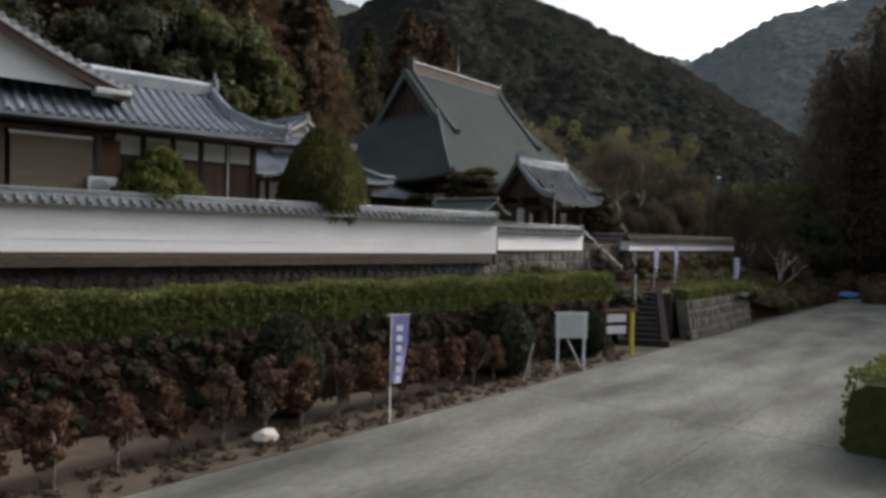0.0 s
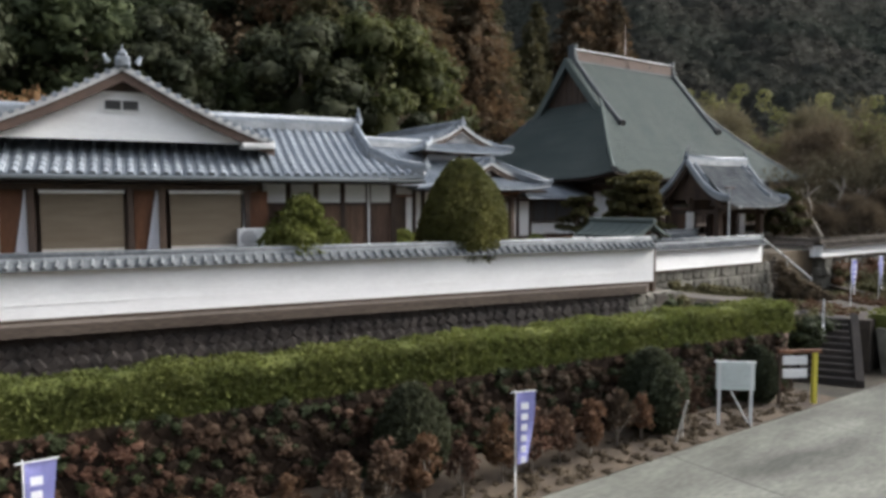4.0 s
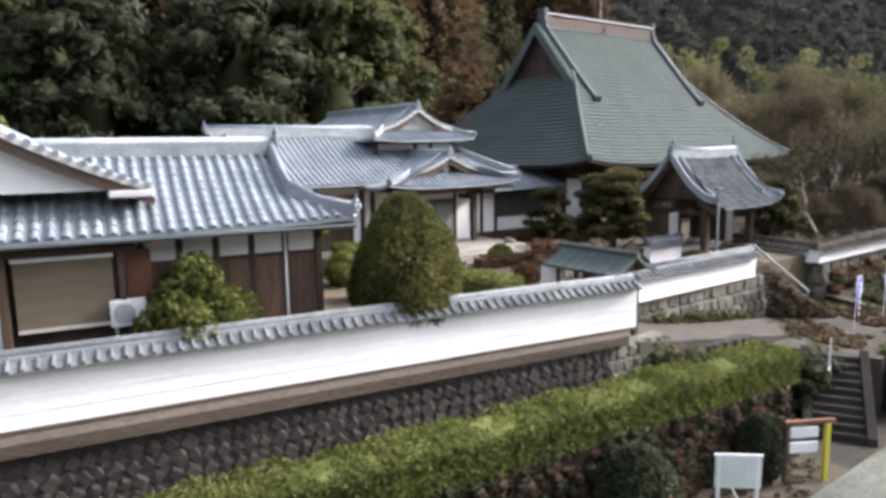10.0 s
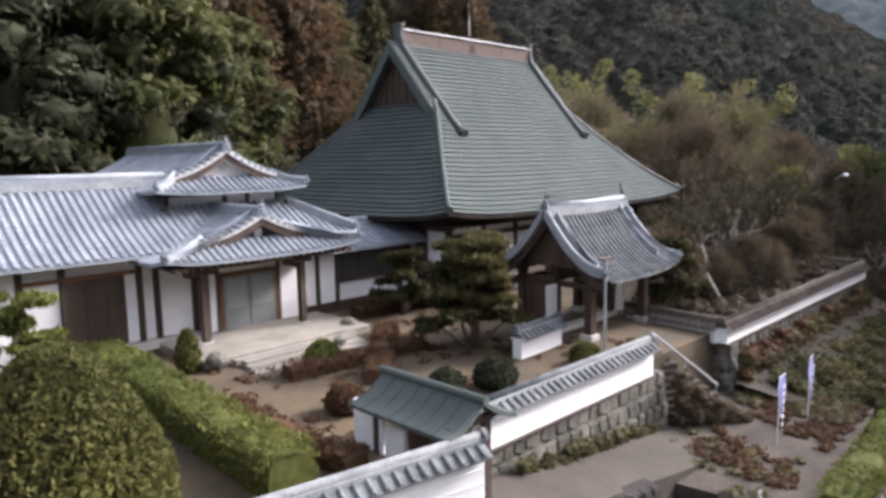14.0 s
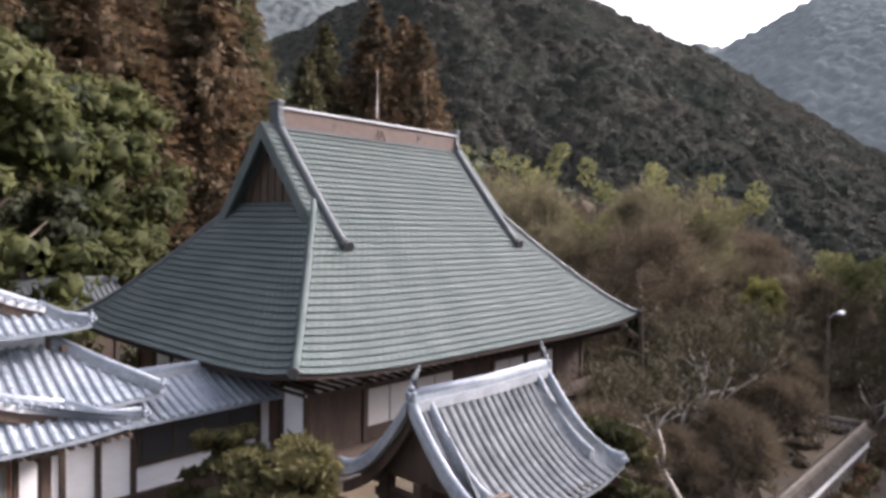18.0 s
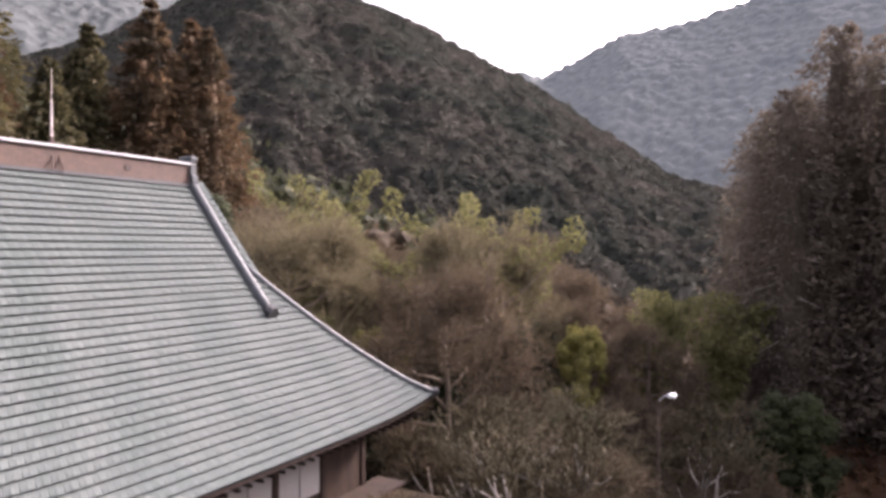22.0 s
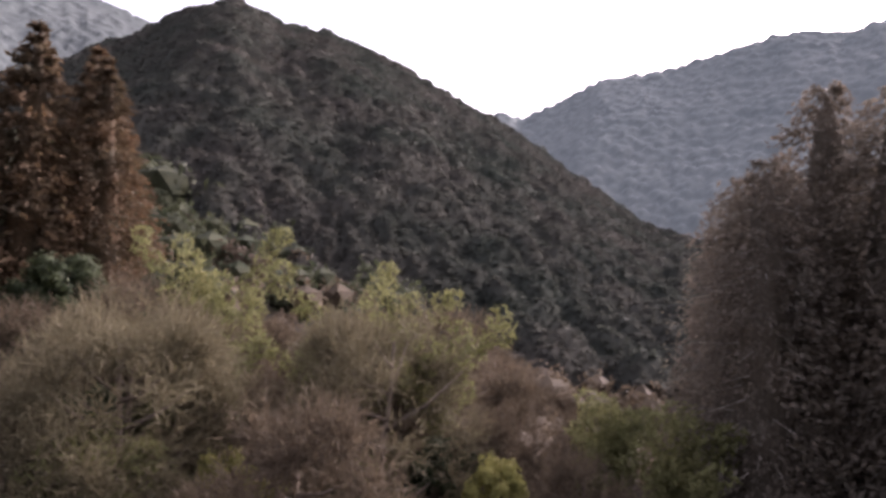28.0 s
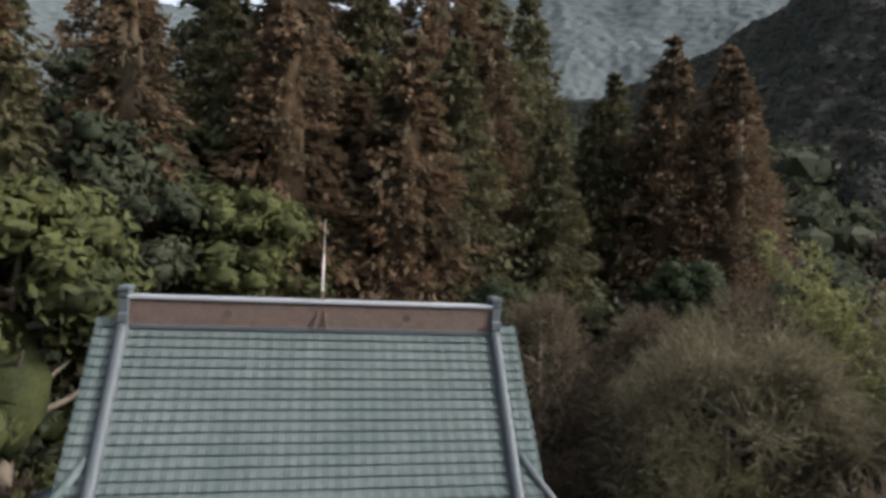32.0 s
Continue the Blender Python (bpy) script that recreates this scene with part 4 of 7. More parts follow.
def coped_wall(name, a, b, z0, z1, label, thick=0.32, lines=True, ends=True, side=1, tile=None):
    """A white plastered wall with a tiled coping: ridge, courses and a row of round tile ends."""
    tile = tile or kawara_old
    a, b = Vector((*a, 0)), Vector((*b, 0))
    d = b - a
    length = d.length
    m = Matrix.Translation(a) @ Matrix.Rotation(math.atan2(d.y, d.x), 4, "Z")
    w = tagged(new(name), label, "wall", kind="structure")
    w.matrix_basis = m
    part("plaster", block(0, -thick / 2, z0, length, thick / 2, z1), plaster, w)
    if lines:
        for k in (0.3, 0.55, 0.8):
            z = z0 + (z1 - z0) * k
            part("plaster_line", block(0.02, -thick / 2 - 0.012, z - 0.012, length - 0.02, -thick / 2 + 0.01, z + 0.012), plaster, w)
    part("sill", block(-0.03, -thick / 2 - 0.06, z0 - 0.07, length + 0.03, thick / 2 + 0.06, z0 - 0.002, 0.01), ledge_earth, w)
    part("corbel", block(-0.02, -thick / 2 - 0.07, z1 + 0.002, length + 0.02, thick / 2 + 0.07, z1 + 0.05), plaster, w)
    half = thick / 2 + 0.2
    for s in (-1, 1):
        vs = [(-0.05, s * half, z1 + 0.05), (length + 0.05, s * half, z1 + 0.05), (length + 0.05, s * 0.05, z1 + 0.24), (-0.05, s * 0.05, z1 + 0.24), (-0.05, s * half, z1 + 0.01), (length + 0.05, s * half, z1 + 0.01)]
        mesh("coping_pan", vs, [(0, 1, 2, 3) if s < 0 else (3, 2, 1, 0), (4, 5, 1, 0) if s < 0 else (0, 1, 5, 4)], tile, w)
    n = int(length / 0.25)
    for s in (-1, 1):
        v, f = tube([(0, s * half, z1 + 0.075), (0, s * half * 0.55, z1 + 0.165), (0, s * 0.06, z1 + 0.25)], [0.05, 0.045, 0.042], 7)
        me = bpy.data.meshes.new("coping_tile")
        me.from_pydata([tuple(q) for q in v], [], f)
        me.materials.append(tile)
        for i in range(n):
            o = new("coping_tile", me)
            o.parent = w
            o.matrix_basis = Matrix.Translation(((i + 0.5) * length / n, 0, 0))
    part("ridge_course", block(-0.05, -0.11, z1 + 0.2, length + 0.05, 0.11, z1 + 0.31, 0.01), ridge_tile if tile is kawara_old else tile, w)
    v, f = tube([(-0.08, 0, z1 + 0.34), (length + 0.08, 0, z1 + 0.34)], 0.095, 8)
    mesh("ridge_cap", v, f, tile, w, smooth=True)
    if ends:
        for x in (-0.08, length + 0.08):
            part("end_disc", rod(bmesh.new(), (x - 0.05, 0, z1 + 0.32), (x + 0.05, 0, z1 + 0.32), 0.15, sides=12), tile, w)
    return w


coped_wall("wall_south", (-44.4, -5.93), (-20.15, -10.47), 3.5, 4.6, "long white plastered boundary wall with a grey tiled coping")
coped_wall("wall_gate", (-18.4, -8.85), (-11.05, -9.0), 3.58, 4.33, "short white plastered wall with a grey tiled coping", lines=False)
coped_wall("wall_gate_side", (-10.95, -5.7), (-13.2, -5.8), 3.9, 4.5, "low white wall with a tiled coping beside the gate", lines=False)
coped_wall("wall_east", (-6.4, -9.25), (10.2, -9.45), 3.58, 4.05, "white plastered wall with a tiled coping above stonework", lines=False, tile=mossy_tile)
coped_wall("wall_east_return", (-6.05, -5.5), (-6.4, -9.1), 3.58, 4.05, "white plastered wall with a tiled coping beside the steps", lines=False, tile=mossy_tile)
coped_wall("wall_east_end", (10.3, -9.3), (10.6, -3.5), 3.58, 4.05, "white plastered wall end with a tiled coping", lines=False, tile=mossy_tile)


def flight(name, foot, head, z0, z1, width, mat, label, steps, kerb=0.18, flare=0.006):
    """A flight of stone steps from the middle of its foot to its head."""
    a, b = Vector((*foot, 0)), Vector((*head, 0))
    d = b - a
    st = tagged(new(name), label, "steps", kind="structure")
    st.matrix_basis = Matrix.Translation(a) @ Matrix.Rotation(math.atan2(d.y, d.x), 4, "Z")
    run, rise = d.length / steps, (z1 - z0) / steps
    for i in range(steps):
        part("step", block(i * run - 0.03, -width / 2 + 0.006 * i, z0 - 0.3, d.length + 0.02 * i, width / 2 - flare * i, z0 + rise * (i + 1), 0.02), mat, st)
    for s in (-1, 1) if kerb > 0 else ():
        vs = [(-0.1, s * width / 2, z0 - 0.3), (d.length, s * width / 2, z0 - 0.3), (d.length, s * width / 2, z1 + kerb), (-0.1, s * width / 2, z0 + kerb)]
        vs += [(x, y + s * 0.25, z) for x, y, z in vs]
        mesh("kerb", vs, [(0, 1, 2, 3), (4, 7, 6, 5), (3, 2, 6, 7), (0, 3, 7, 4)], stone_dark, st)
    return st


flight("stairs_lower", (-15.5, -14.35), (-13.4, -13.15), 0.05, 1.95, 1.4, stone_dark, "dark worn stone steps up from the forecourt", 10)
flight("stairs_upper", (-7.75, -9.75), (-9.85, -8.5), 1.9, 3.95, 2.3, bank_path, "stone steps up to the temple gate", 11, -0.25, 0.1)

bank = mesh("bank", [(-6.4, -9.7, 2.3), (2, -9.8, 2.4), (11.5, -9.8, 2.4), (-6.4, -13.0, 1.9), (2, -13.6, 0.9), (11.5, -13.9, 0.5), (-6.4, -15.1, 1.6), (2, -15.0, 0.1), (11.5, -15.0, 0.0), (14, -9, 0.0), (14, -15, 0.0)],
            [(0, 3, 4, 1), (1, 4, 5, 2), (3, 6, 7, 4), (4, 7, 8, 5), (2, 5, 9), (5, 8, 10, 9)], soil)
tagged(bank, "scrub-covered earth bank below the far wall", "bank", kind="structure")


def scrub(name, label, mat, spots, seed, size=0.12, per=42, shade=None):
    """Low uncounted growth: rounded clumps of leaves at (x, y, z, radius)."""
    rng = np.random.default_rng(seed)
    spots = np.array(spots)
    pairs = [leaves(rng, spots[:, :3], spots[:, 3], per, size, 0.8, 0.4)]
    pairs += [blob(rng, q[:3], q[3] * 0.75, 0.8, 0.1, 1) for q in spots]
    v, f = join(pairs)
    return tagged(mesh(name, v, f, mat), label, "undergrowth", kind="stuff")


rg = random.Random(77)
scrub("bank_weeds", "dark weeds and seedlings on the low stone wall and its foot", dark_leaf, [(x, -10.75 - (x + 46) * 0.1132 + (0.36 * z / 1.85) - 0.02, z, rg.uniform(0.08, 0.22)) for x, z in ((rg.uniform(-45, -17.5), rg.uniform(0.1, 1.9)) for _ in range(420))], 11, 0.06, 26)
scrub("bank_weeds", "dry brown creepers over the low stone wall", red_leaf, [(x, -10.75 - (x + 46) * 0.1132 + (0.36 * z / 1.85) - 0.02, z, rg.uniform(0.1, 0.26)) for x, z in ((rg.uniform(-45, -17.5), rg.uniform(0.1, 1.8)) for _ in range(520))], 23, 0.06, 24)
scrub("dead_grass", "dead grass and fallen leaves along the forecourt edge", brown_twig, [(rg.uniform(-46, -17.5), rg.uniform(-15.3, -13.9), 0.05, rg.uniform(0.06, 0.16)) for _ in range(520)], 12, 0.05, 16)
scrub("path_weeds", "grass tufts and leaf litter beside the path and landing", olive_twig, [(x, y, 1.92, rg.uniform(0.08, 0.25)) for x, y in ((rg.uniform(-13, -5.2), rg.uniform(-13.3, -9.8)) for _ in range(150)) if not (-10.4 < x < -7.0)], 13, 0.06, 26)
scrub("path_weeds", "grass and brambles along the edge of the sloping path", olive_twig, [(-20 + 7 * k, -11.1 - 1.7 * k + rg.uniform(-0.5, 0.25), 0.4 + rg.random() * (2.5 - 1.0 * k), rg.uniform(0.15, 0.35)) for k in (rg.random() for _ in range(120))], 18, 0.08, 36)
scrub("path_weeds", "dark ferns and weeds on the bank beside the steps", dark_leaf, [(-20.2 + 7 * k, -11.6 - 1.7 * k + rg.uniform(-0.5, 0.3), 0.6 + rg.random() * (2.2 - 1.1 * k), rg.uniform(0.25, 0.5)) for k in (rg.random() for _ in range(90))], 20, 0.09, 44)
scrub("landing_growth", "brown grass and low weeds over the earth landing", azalea_leaf, [(x, y, 1.9, rg.uniform(0.1, 0.28)) for x, y in ((rg.uniform(-12.3, -5.1), rg.uniform(-13.4, -10.6)) for _ in range(260)) if abs(x + 9.5 - 0.5 * (y + 12)) > 0.9], 24, 0.06, 30)
scrub("wall_creepers", "brown and olive creepers over the far stone wall", olive_twig, [(x, -9.95 + 0.09 * z - 0.05, z, rg.uniform(0.2, 0.5)) for x, z in ((rg.uniform(-5.8, 10), rg.uniform(0.4, 3.0)) for _ in range(150))], 25, 0.08, 40)
scrub("wall_creepers", "dry russet creepers over the far stone wall", azalea_leaf, [(x, -9.95 + 0.09 * z - 0.05, z, rg.uniform(0.2, 0.45)) for x, z in ((rg.uniform(-5.8, 10), rg.uniform(0.4, 3.2)) for _ in range(120))], 26, 0.08, 40)
scrub("wall_creepers", "grass tufts at the foot of the boulder wall by the path", olive_twig, [(x, -9.3 - 0.02 * (x + 18), 2.85 - (x + 18) * 0.13 + rg.uniform(-0.1, 0.35), rg.uniform(0.08, 0.22)) for x in (rg.uniform(-17.5, -11.5) for _ in range(120))], 27, 0.06, 30)
scrub("stair_growth", "dry brown weeds along the side of the upper steps", brown_twig, [(-10.45 + 2.0 * k, -9.5 - 1.22 * k - rg.uniform(0, 0.25), 1.95 + rg.random() * 1.7 * (1 - k), rg.uniform(0.1, 0.28)) for k in (rg.random() for _ in range(90))], 28, 0.06, 34)
scrub("landing_moss", "low mossy ground cover on the landing and by the path", olive_twig, [(x, y, 1.88, rg.uniform(0.15, 0.4)) for x, y in ((rg.uniform(-7.0, -5.0), rg.uniform(-13.4, -9.8)) for _ in range(60))], 21, 0.06, 36)
scrub("yard_litter", "bare brown brush over the yard beneath the winter trees", brown_twig, [(x, y, TERRACE + 0.1, rg.uniform(0.25, 0.7)) for x, y in ((rg.uniform(-4.5, 10), rg.uniform(-8.6, -2.4)) for _ in range(150))], 14, 0.09, 40)
scrub("bank_scrub", "dull green scrub on the bank below the far wall", pine_leaf, [(x, y, max(0.3, 2.3 + (y + 9.8) * (0.35 if x > 0 else 0.15)), rg.uniform(0.3, 0.65)) for x, y in ((rg.uniform(-5.5, 12.5), rg.uniform(-14.8, -10.6)) for _ in range(130))], 1, 0.1, 60)
scrub("bank_scrub", "olive grass and weeds along the banks", olive_twig, [(x, y, max(0.2, 2.2 + (y + 9.8) * (0.35 if x > 0 else 0.15)), rg.uniform(0.2, 0.45)) for x, y in ((rg.uniform(-5.5, 12.5), rg.uniform(-14.8, -10.2)) for _ in range(120))], 2, 0.09, 50)
scrub("undergrowth", "dark evergreen undergrowth on the wooded slope", broad_leaf, [(x, y, ground_height(x, y) + 0.4, rg.uniform(0.9, 2.1)) for x, y in ((rg.uniform(-65, 45), 19 + 42 * rg.random() ** 1.2) for _ in range(520))], 3, 0.26)
scrub("undergrowth", "brown winter undergrowth on the wooded slope", brown_twig, [(x, y, ground_height(x, y) + 0.4, rg.uniform(0.8, 1.8)) for x, y in ((rg.uniform(-50, 48), 19 + 40 * rg.random()) for _ in range(300))], 4, 0.24)
scrub("undergrowth", "brown winter undergrowth in the valley beyond the hall", brown_twig, [(x, y, ground_height(x, y) + 0.5, rg.uniform(0.9, 2.0)) for x, y in ((rg.uniform(12, 62), rg.uniform(-14, 28)) for _ in range(420))], 5, 0.24)
scrub("garden_moss", "mossy brown ground cover in the garden", azalea_leaf, [(x, y, TERRACE - 0.05, rg.uniform(0.12, 0.32)) for x, y in ((rg.uniform(-21, -9), rg.uniform(-8, 1)) for _ in range(160))], 6, 0.06, 40)

scrub("woodland", "dark mixed woodland between the cedars and the mountain", broad_leaf, [(x, y, ground_height(x, y) + rg.uniform(0.3, 3.5), rg.uniform(1.8, 3.4)) for x, y in ((rg.uniform(-6, 75), rg.uniform(30, 95)) for _ in range(330))], 15, 0.5, 60)
scrub("woodland", "brown winter woodland between the cedars and the mountain", brown_twig, [(x, y, ground_height(x, y) + rg.uniform(0.3, 3.0), rg.uniform(1.6, 3.0)) for x, y in ((rg.uniform(0, 70), rg.uniform(28, 70)) for _ in range(130))], 16, 0.45, 60)
scrub("woodland", "dark woodland on the upper slope behind the cedars", broad_leaf, [(x, y, ground_height(x, y) + rg.uniform(0.5, 5), rg.uniform(3, 6)) for x, y in ((rg.uniform(-70, 75), rg.uniform(62, 190)) for _ in range(480))], 19, 0.9, 70)
scrub("woodland", "brown woodland on the valley floor below the mountain", brown_twig, [(x, y, ground_height(x, y) + rg.uniform(0.3, 2.5), rg.uniform(1.6, 3.0)) for x, y in ((rg.uniform(40, 82), rg.uniform(-8, 32)) for _ in range(170))], 22, 0.3, 130)
scrub("grove_floor", "dark brown undergrowth at the foot of the grove", azalea_leaf, [(x, y, ground_height(x, y) + 0.4, rg.uniform(0.8, 2.2)) for x, y in ((rg.uniform(16, 62), rg.uniform(-40, -6)) for _ in range(330)) if y < -16 or x > 26], 17, 0.3, 46)

# ---- mountains ----


def mountain(name, crest, r0, r1, z0, mat, label, seed, crown=4.5, cell=1.6, count=90000, start=None, leaf=0.6, loose=0.45):
    """A wooded slope round the valley: crest gives (bearing, elevation in degrees) of its skyline from the valley floor."""
    rng = np.random.default_rng(seed)
    bs = np.array([c[0] for c in crest])
    es = np.array([c[1] for c in crest])
    lo = bs[0] if start is None else start
    base = Vector((-3.4, -11, 15.3))

    def at(b, k):
        e = np.interp(b, bs, es)
        r = r0 + (r1 - r0) * k
        top = base.z + r1 * math.tan(radians(e))
        h = z0 + (top - z0) * (k ** 0.9) if k <= 1 else top - (k - 1) * r1 * 0.6
        wob = noise.noise((b * 0.12, k * 3, seed)) * 0.05 * (top - z0) * math.sin(math.pi * min(k, 1))
        return Vector((base.x + math.sin(radians(b)) * r, base.y + math.cos(radians(b)) * r, h + wob))

    def canopy(b, k):
        """The roof of the forest: rounded crowns of uneven height, with lumps on each."""
        p = at(b, k)
        q = p / crown
        near, spots = noise.voronoi(Vector((q.x, q.y, q.z * 0.5)))
        tall = noise.cell(spots[0] * 3.7) * 0.5 + 0.5
        lump = noise.fractal(p * (2.4 / crown), 0.9, 2.1, 3)
        return p + Vector((0, 0, crown * (0.75 * (1 - near[0] ** 1.5) + 0.55 * tall + 0.1 * lump)))

    rows = int((r1 - r0) * 1.08 / cell)
    cols = int(radians(bs[-1] - lo) * (r0 + r1) * 0.45 / cell)
    vs = [canopy(lo + (bs[-1] - lo) * i / cols, 1.08 * j / rows) for i in range(cols + 1) for j in range(rows + 1)]
    fs = [(i * (rows + 1) + j, i * (rows + 1) + j + 1, (i + 1) * (rows + 1) + j + 1, (i + 1) * (rows + 1) + j) for i in range(cols) for j in range(rows)]
    hill = thing(name, label, "mountain", kind="structure")
    mesh("slope", vs, fs, mat, hill, smooth=True)
    if not count:
        return
    v = np.array(vs).reshape(cols + 1, rows + 1, 3)
    a, c = rng.random(count) * (cols - 1), rng.random(count) ** 0.85 * (rows - 1)
    i, j = a.astype(int), c.astype(int)
    x, y = (a - i)[:, None], (c - j)[:, None]
    p = (v[i, j] * (1 - x) + v[i + 1, j] * x) * (1 - y) + (v[i, j + 1] * (1 - x) + v[i + 1, j + 1] * x) * y
    n = np.cross(v[i + 1, j] - v[i, j], v[i, j + 1] - v[i, j])
    n *= np.sign(n[:, 2:]) / np.linalg.norm(n, axis=1, keepdims=True)
    n = n * 0.5 + rng.normal(size=(count, 3)) * loose + (0, 0, 0.25)
    n /= np.linalg.norm(n, axis=1, keepdims=True)
    u = np.cross(n, rng.normal(size=(count, 3)))
    u /= np.linalg.norm(u, axis=1, keepdims=True)
    w = np.cross(n, u)
    s = leaf * (0.5 + rng.random(count))[:, None]
    p = p + n * s * 0.35
    verts = np.stack([p - u * s, p - w * s * 0.6, p + u * s, p + w * s * 0.6], 1).reshape(-1, 3)
    faces = np.arange(count * 4).reshape(-1, 4).tolist()
    mesh("canopy", verts, faces, mat, hill, "dense dark evergreen forest")["kind"] = "stuff"


mountain("mountain_1", [(-60, 7), (-20, 8), (10, 10), (25, 11.4), (30, 13.4), (36.3, 16.9), (38.5, 18.0), (40.5, 19.4), (42.5, 20.4), (45.2, 21.2), (47, 20.6), (49, 19.9), (52.8, 19.6), (55.5, 18.8), (58, 17.8), (62, 15.9), (63.6, 15.0), (65.6, 14.0), (67.5, 13.1), (70, 11.6), (73, 9.4), (80, 4.6), (90, 2), (105, 1)], 75, 250, 4, hill_leaf, "steep wooded mountainside of dark evergreens", 3, 4.2, 1.3, 260000, -5, 0.5, 0.5)
mountain("mountain_2", [(60, 12.5), (65, 13.4), (67.5, 14.0), (69.3, 13.6), (72.7, 15.1), (75.6, 16.6), (81.4, 17.2), (86, 18.4), (90, 19.1), (93.5, 18.6), (98, 19.3), (104, 20), (125, 23), (150, 16)], 260, 520, 6, far_haze_leaf, "hazy far mountain ridge", 5, 5.0, 1.6, 0)
mountain("mountain_3", [(-50, 13), (-10, 16), (5, 17), (17.5, 19.1), (21, 19.9), (25, 19.6), (28.6, 20.4), (35.6, 19.5), (45, 17), (50, 15)], 420, 760, 20, dim_haze_leaf, "distant hazy wooded ridge", 8, 6, 2.7, 0)
mountain("mountain_4", [(120, 16), (150, 15), (180, 12), (215, 12), (250, 13), (285, 14), (300, 14)], 130, 260, 2, hill_leaf, "wooded hills behind the forecourt", 9, 9, 7, 5000, None, 1.6)

# ---- buildings ----


def gable_front(parent, plane, cx, half, z0, z1, wall_mat, axis="y", depth=0.12, drop=0.28, board=dark_wood, tile=mortar):
    """A gable wall with barge boards and a light tiled verge, facing -y."""
    y = plane
    vs = [(cx - half * 0.78, y, z0), (cx + half * 0.78, y, z0), (cx, y, z1 - 0.3)]
    vs += [(a, b + 0.1, c) for a, b, c in vs]
    mesh("gable_wall", vs, [(0, 1, 2), (5, 4, 3), (0, 3, 4, 1), (1, 4, 5, 2), (2, 5, 3, 0)], wall_mat, parent)
    for s in (-1, 1):
        a, b = Vector((cx, y - 0.42, z1)), Vector((cx + s * half, y - 0.42, z0 + 0.02))
        n = 10
        for nm, dz0, dz1, w, mt, y0 in (("barge_board", -0.36, -0.08, 0.07, board, 0.06), ("verge", -0.1, 0.06, 0.3, tile, 0.0)):
            vv, ff = [], []
            for i in range(n + 1):
                k = i / n
                p = a.lerp(b, k) + Vector((0, 0, -0.12 * math.sin(math.pi * k)))
                vv += [p + Vector((0, y0, dz0)), p + Vector((0, y0 + w, dz0)), p + Vector((0, y0 + w, dz1)), p + Vector((0, y0, dz1))]
            for i in range(n):
                for k in range(4):
                    q, r = i * 4 + k, i * 4 + (k + 1) % 4
                    ff.append((q, r, r + 4, q + 4))
            ff += [(3, 2, 1, 0), tuple(range(len(vv) - 4, len(vv)))]
            mesh(nm, vv, ff, mt, parent)
        m = int((b - a).length / 0.26)
        for i in range(m):
            p = a.lerp(b, (i + 0.5) / m) + Vector((0, -0.04, 0.05 - 0.12 * math.sin(math.pi * (i + 0.5) / m)))
            part("verge_tile", rod(bmesh.new(), p, p + Vector((0, 0.42, 0.0)), 0.075, sides=7), kawara, parent)


def plain_slope(parent, pts, mat=kawara_old, thick=0.1):
    vs = [Vector(p) for p in pts] + [Vector(p) - Vector((0, 0, thick)) for p in pts]
    n = len(pts)
    mesh("back_slope", vs, [tuple(range(n)), tuple(range(2 * n - 1, n - 1, -1))] + [(i, i + n, (i + 1) % n + n, (i + 1) % n) for i in range(n)], mat, parent)


def hip_and_gable(parent, cx, y0, y1, half, eave, pent, ridge, gable_half, gable_y, sag=0.1, gap=0.26, lift=0.12, gable=plaster):
    """A tiled roof whose ridge runs back from a front gable above a pent slope."""
    run = math.hypot(half, ridge - eave)
    for s in (-1, 1):
        e0, e1 = (cx + s * half, y1, eave), (cx + s * half, y0, eave)
        width = y1 - y0
        hip = gable_y - y0
        def length(v, width=width, hip=hip):
            k = width - v
            return run if k > hip else run * (1 - gable_half / half) * k / hip + 0.02
        tile_rows(parent, e0, e1, (cx, y1, ridge), (cx, y0, ridge), sag, gap, length_at=length, lift=lift)
        z = eave + (ridge - eave) * (1 - gable_half / half)
        ridge_cap(parent, [(cx + s * half * (1 - 0.02), y0 + 0.05, eave + lift + 0.06), (cx + s * (half + gable_half) / 2, (y0 + gable_y) / 2, (eave + z) / 2 + 0.0), (cx + s * gable_half, gable_y, z + 0.05)], 0.17, 0.2)
        ridge_cap(parent, [(cx + s * gable_half * 1.04, gable_y + 0.25, z - 0.02), (cx + s * gable_half * 0.5, gable_y + 0.25, (z + ridge) / 2 - sag * 0.6), (cx + s * 0.1, gable_y + 0.25, ridge + 0.02)], 0.17, 0.2)
        end_tile(parent, (cx + s * half, y0, eave + lift + 0.12), 45 * s, 0.24)
    z = eave + (ridge - eave) * (1 - gable_half / half)
    tile_rows(parent, (cx - half, y0, eave), (cx + half, y0, eave), (cx - gable_half, gable_y + 0.1, z), (cx + gable_half, gable_y + 0.1, z), 0.03, gap, lift=lift)
    gable_front(parent, gable_y + 0.2, cx, gable_half * 1.06, z + 0.02, ridge + 0.05, gable)
    ridge_cap(parent, [(cx, gable_y - 0.1, ridge + 0.02), (cx, y1, ridge + 0.02)], 0.24, 0.3)
    end_tile(parent, (cx, gable_y - 0.2, ridge + 0.15), 0, 0.34)
    bm = rod(bmesh.new(), (cx, gable_y + 0.1, ridge - 0.55), (cx, gable_y + 0.16, ridge - 0.55), 0.17, sides=8)
    part("gable_pendant", bm, mortar, parent)


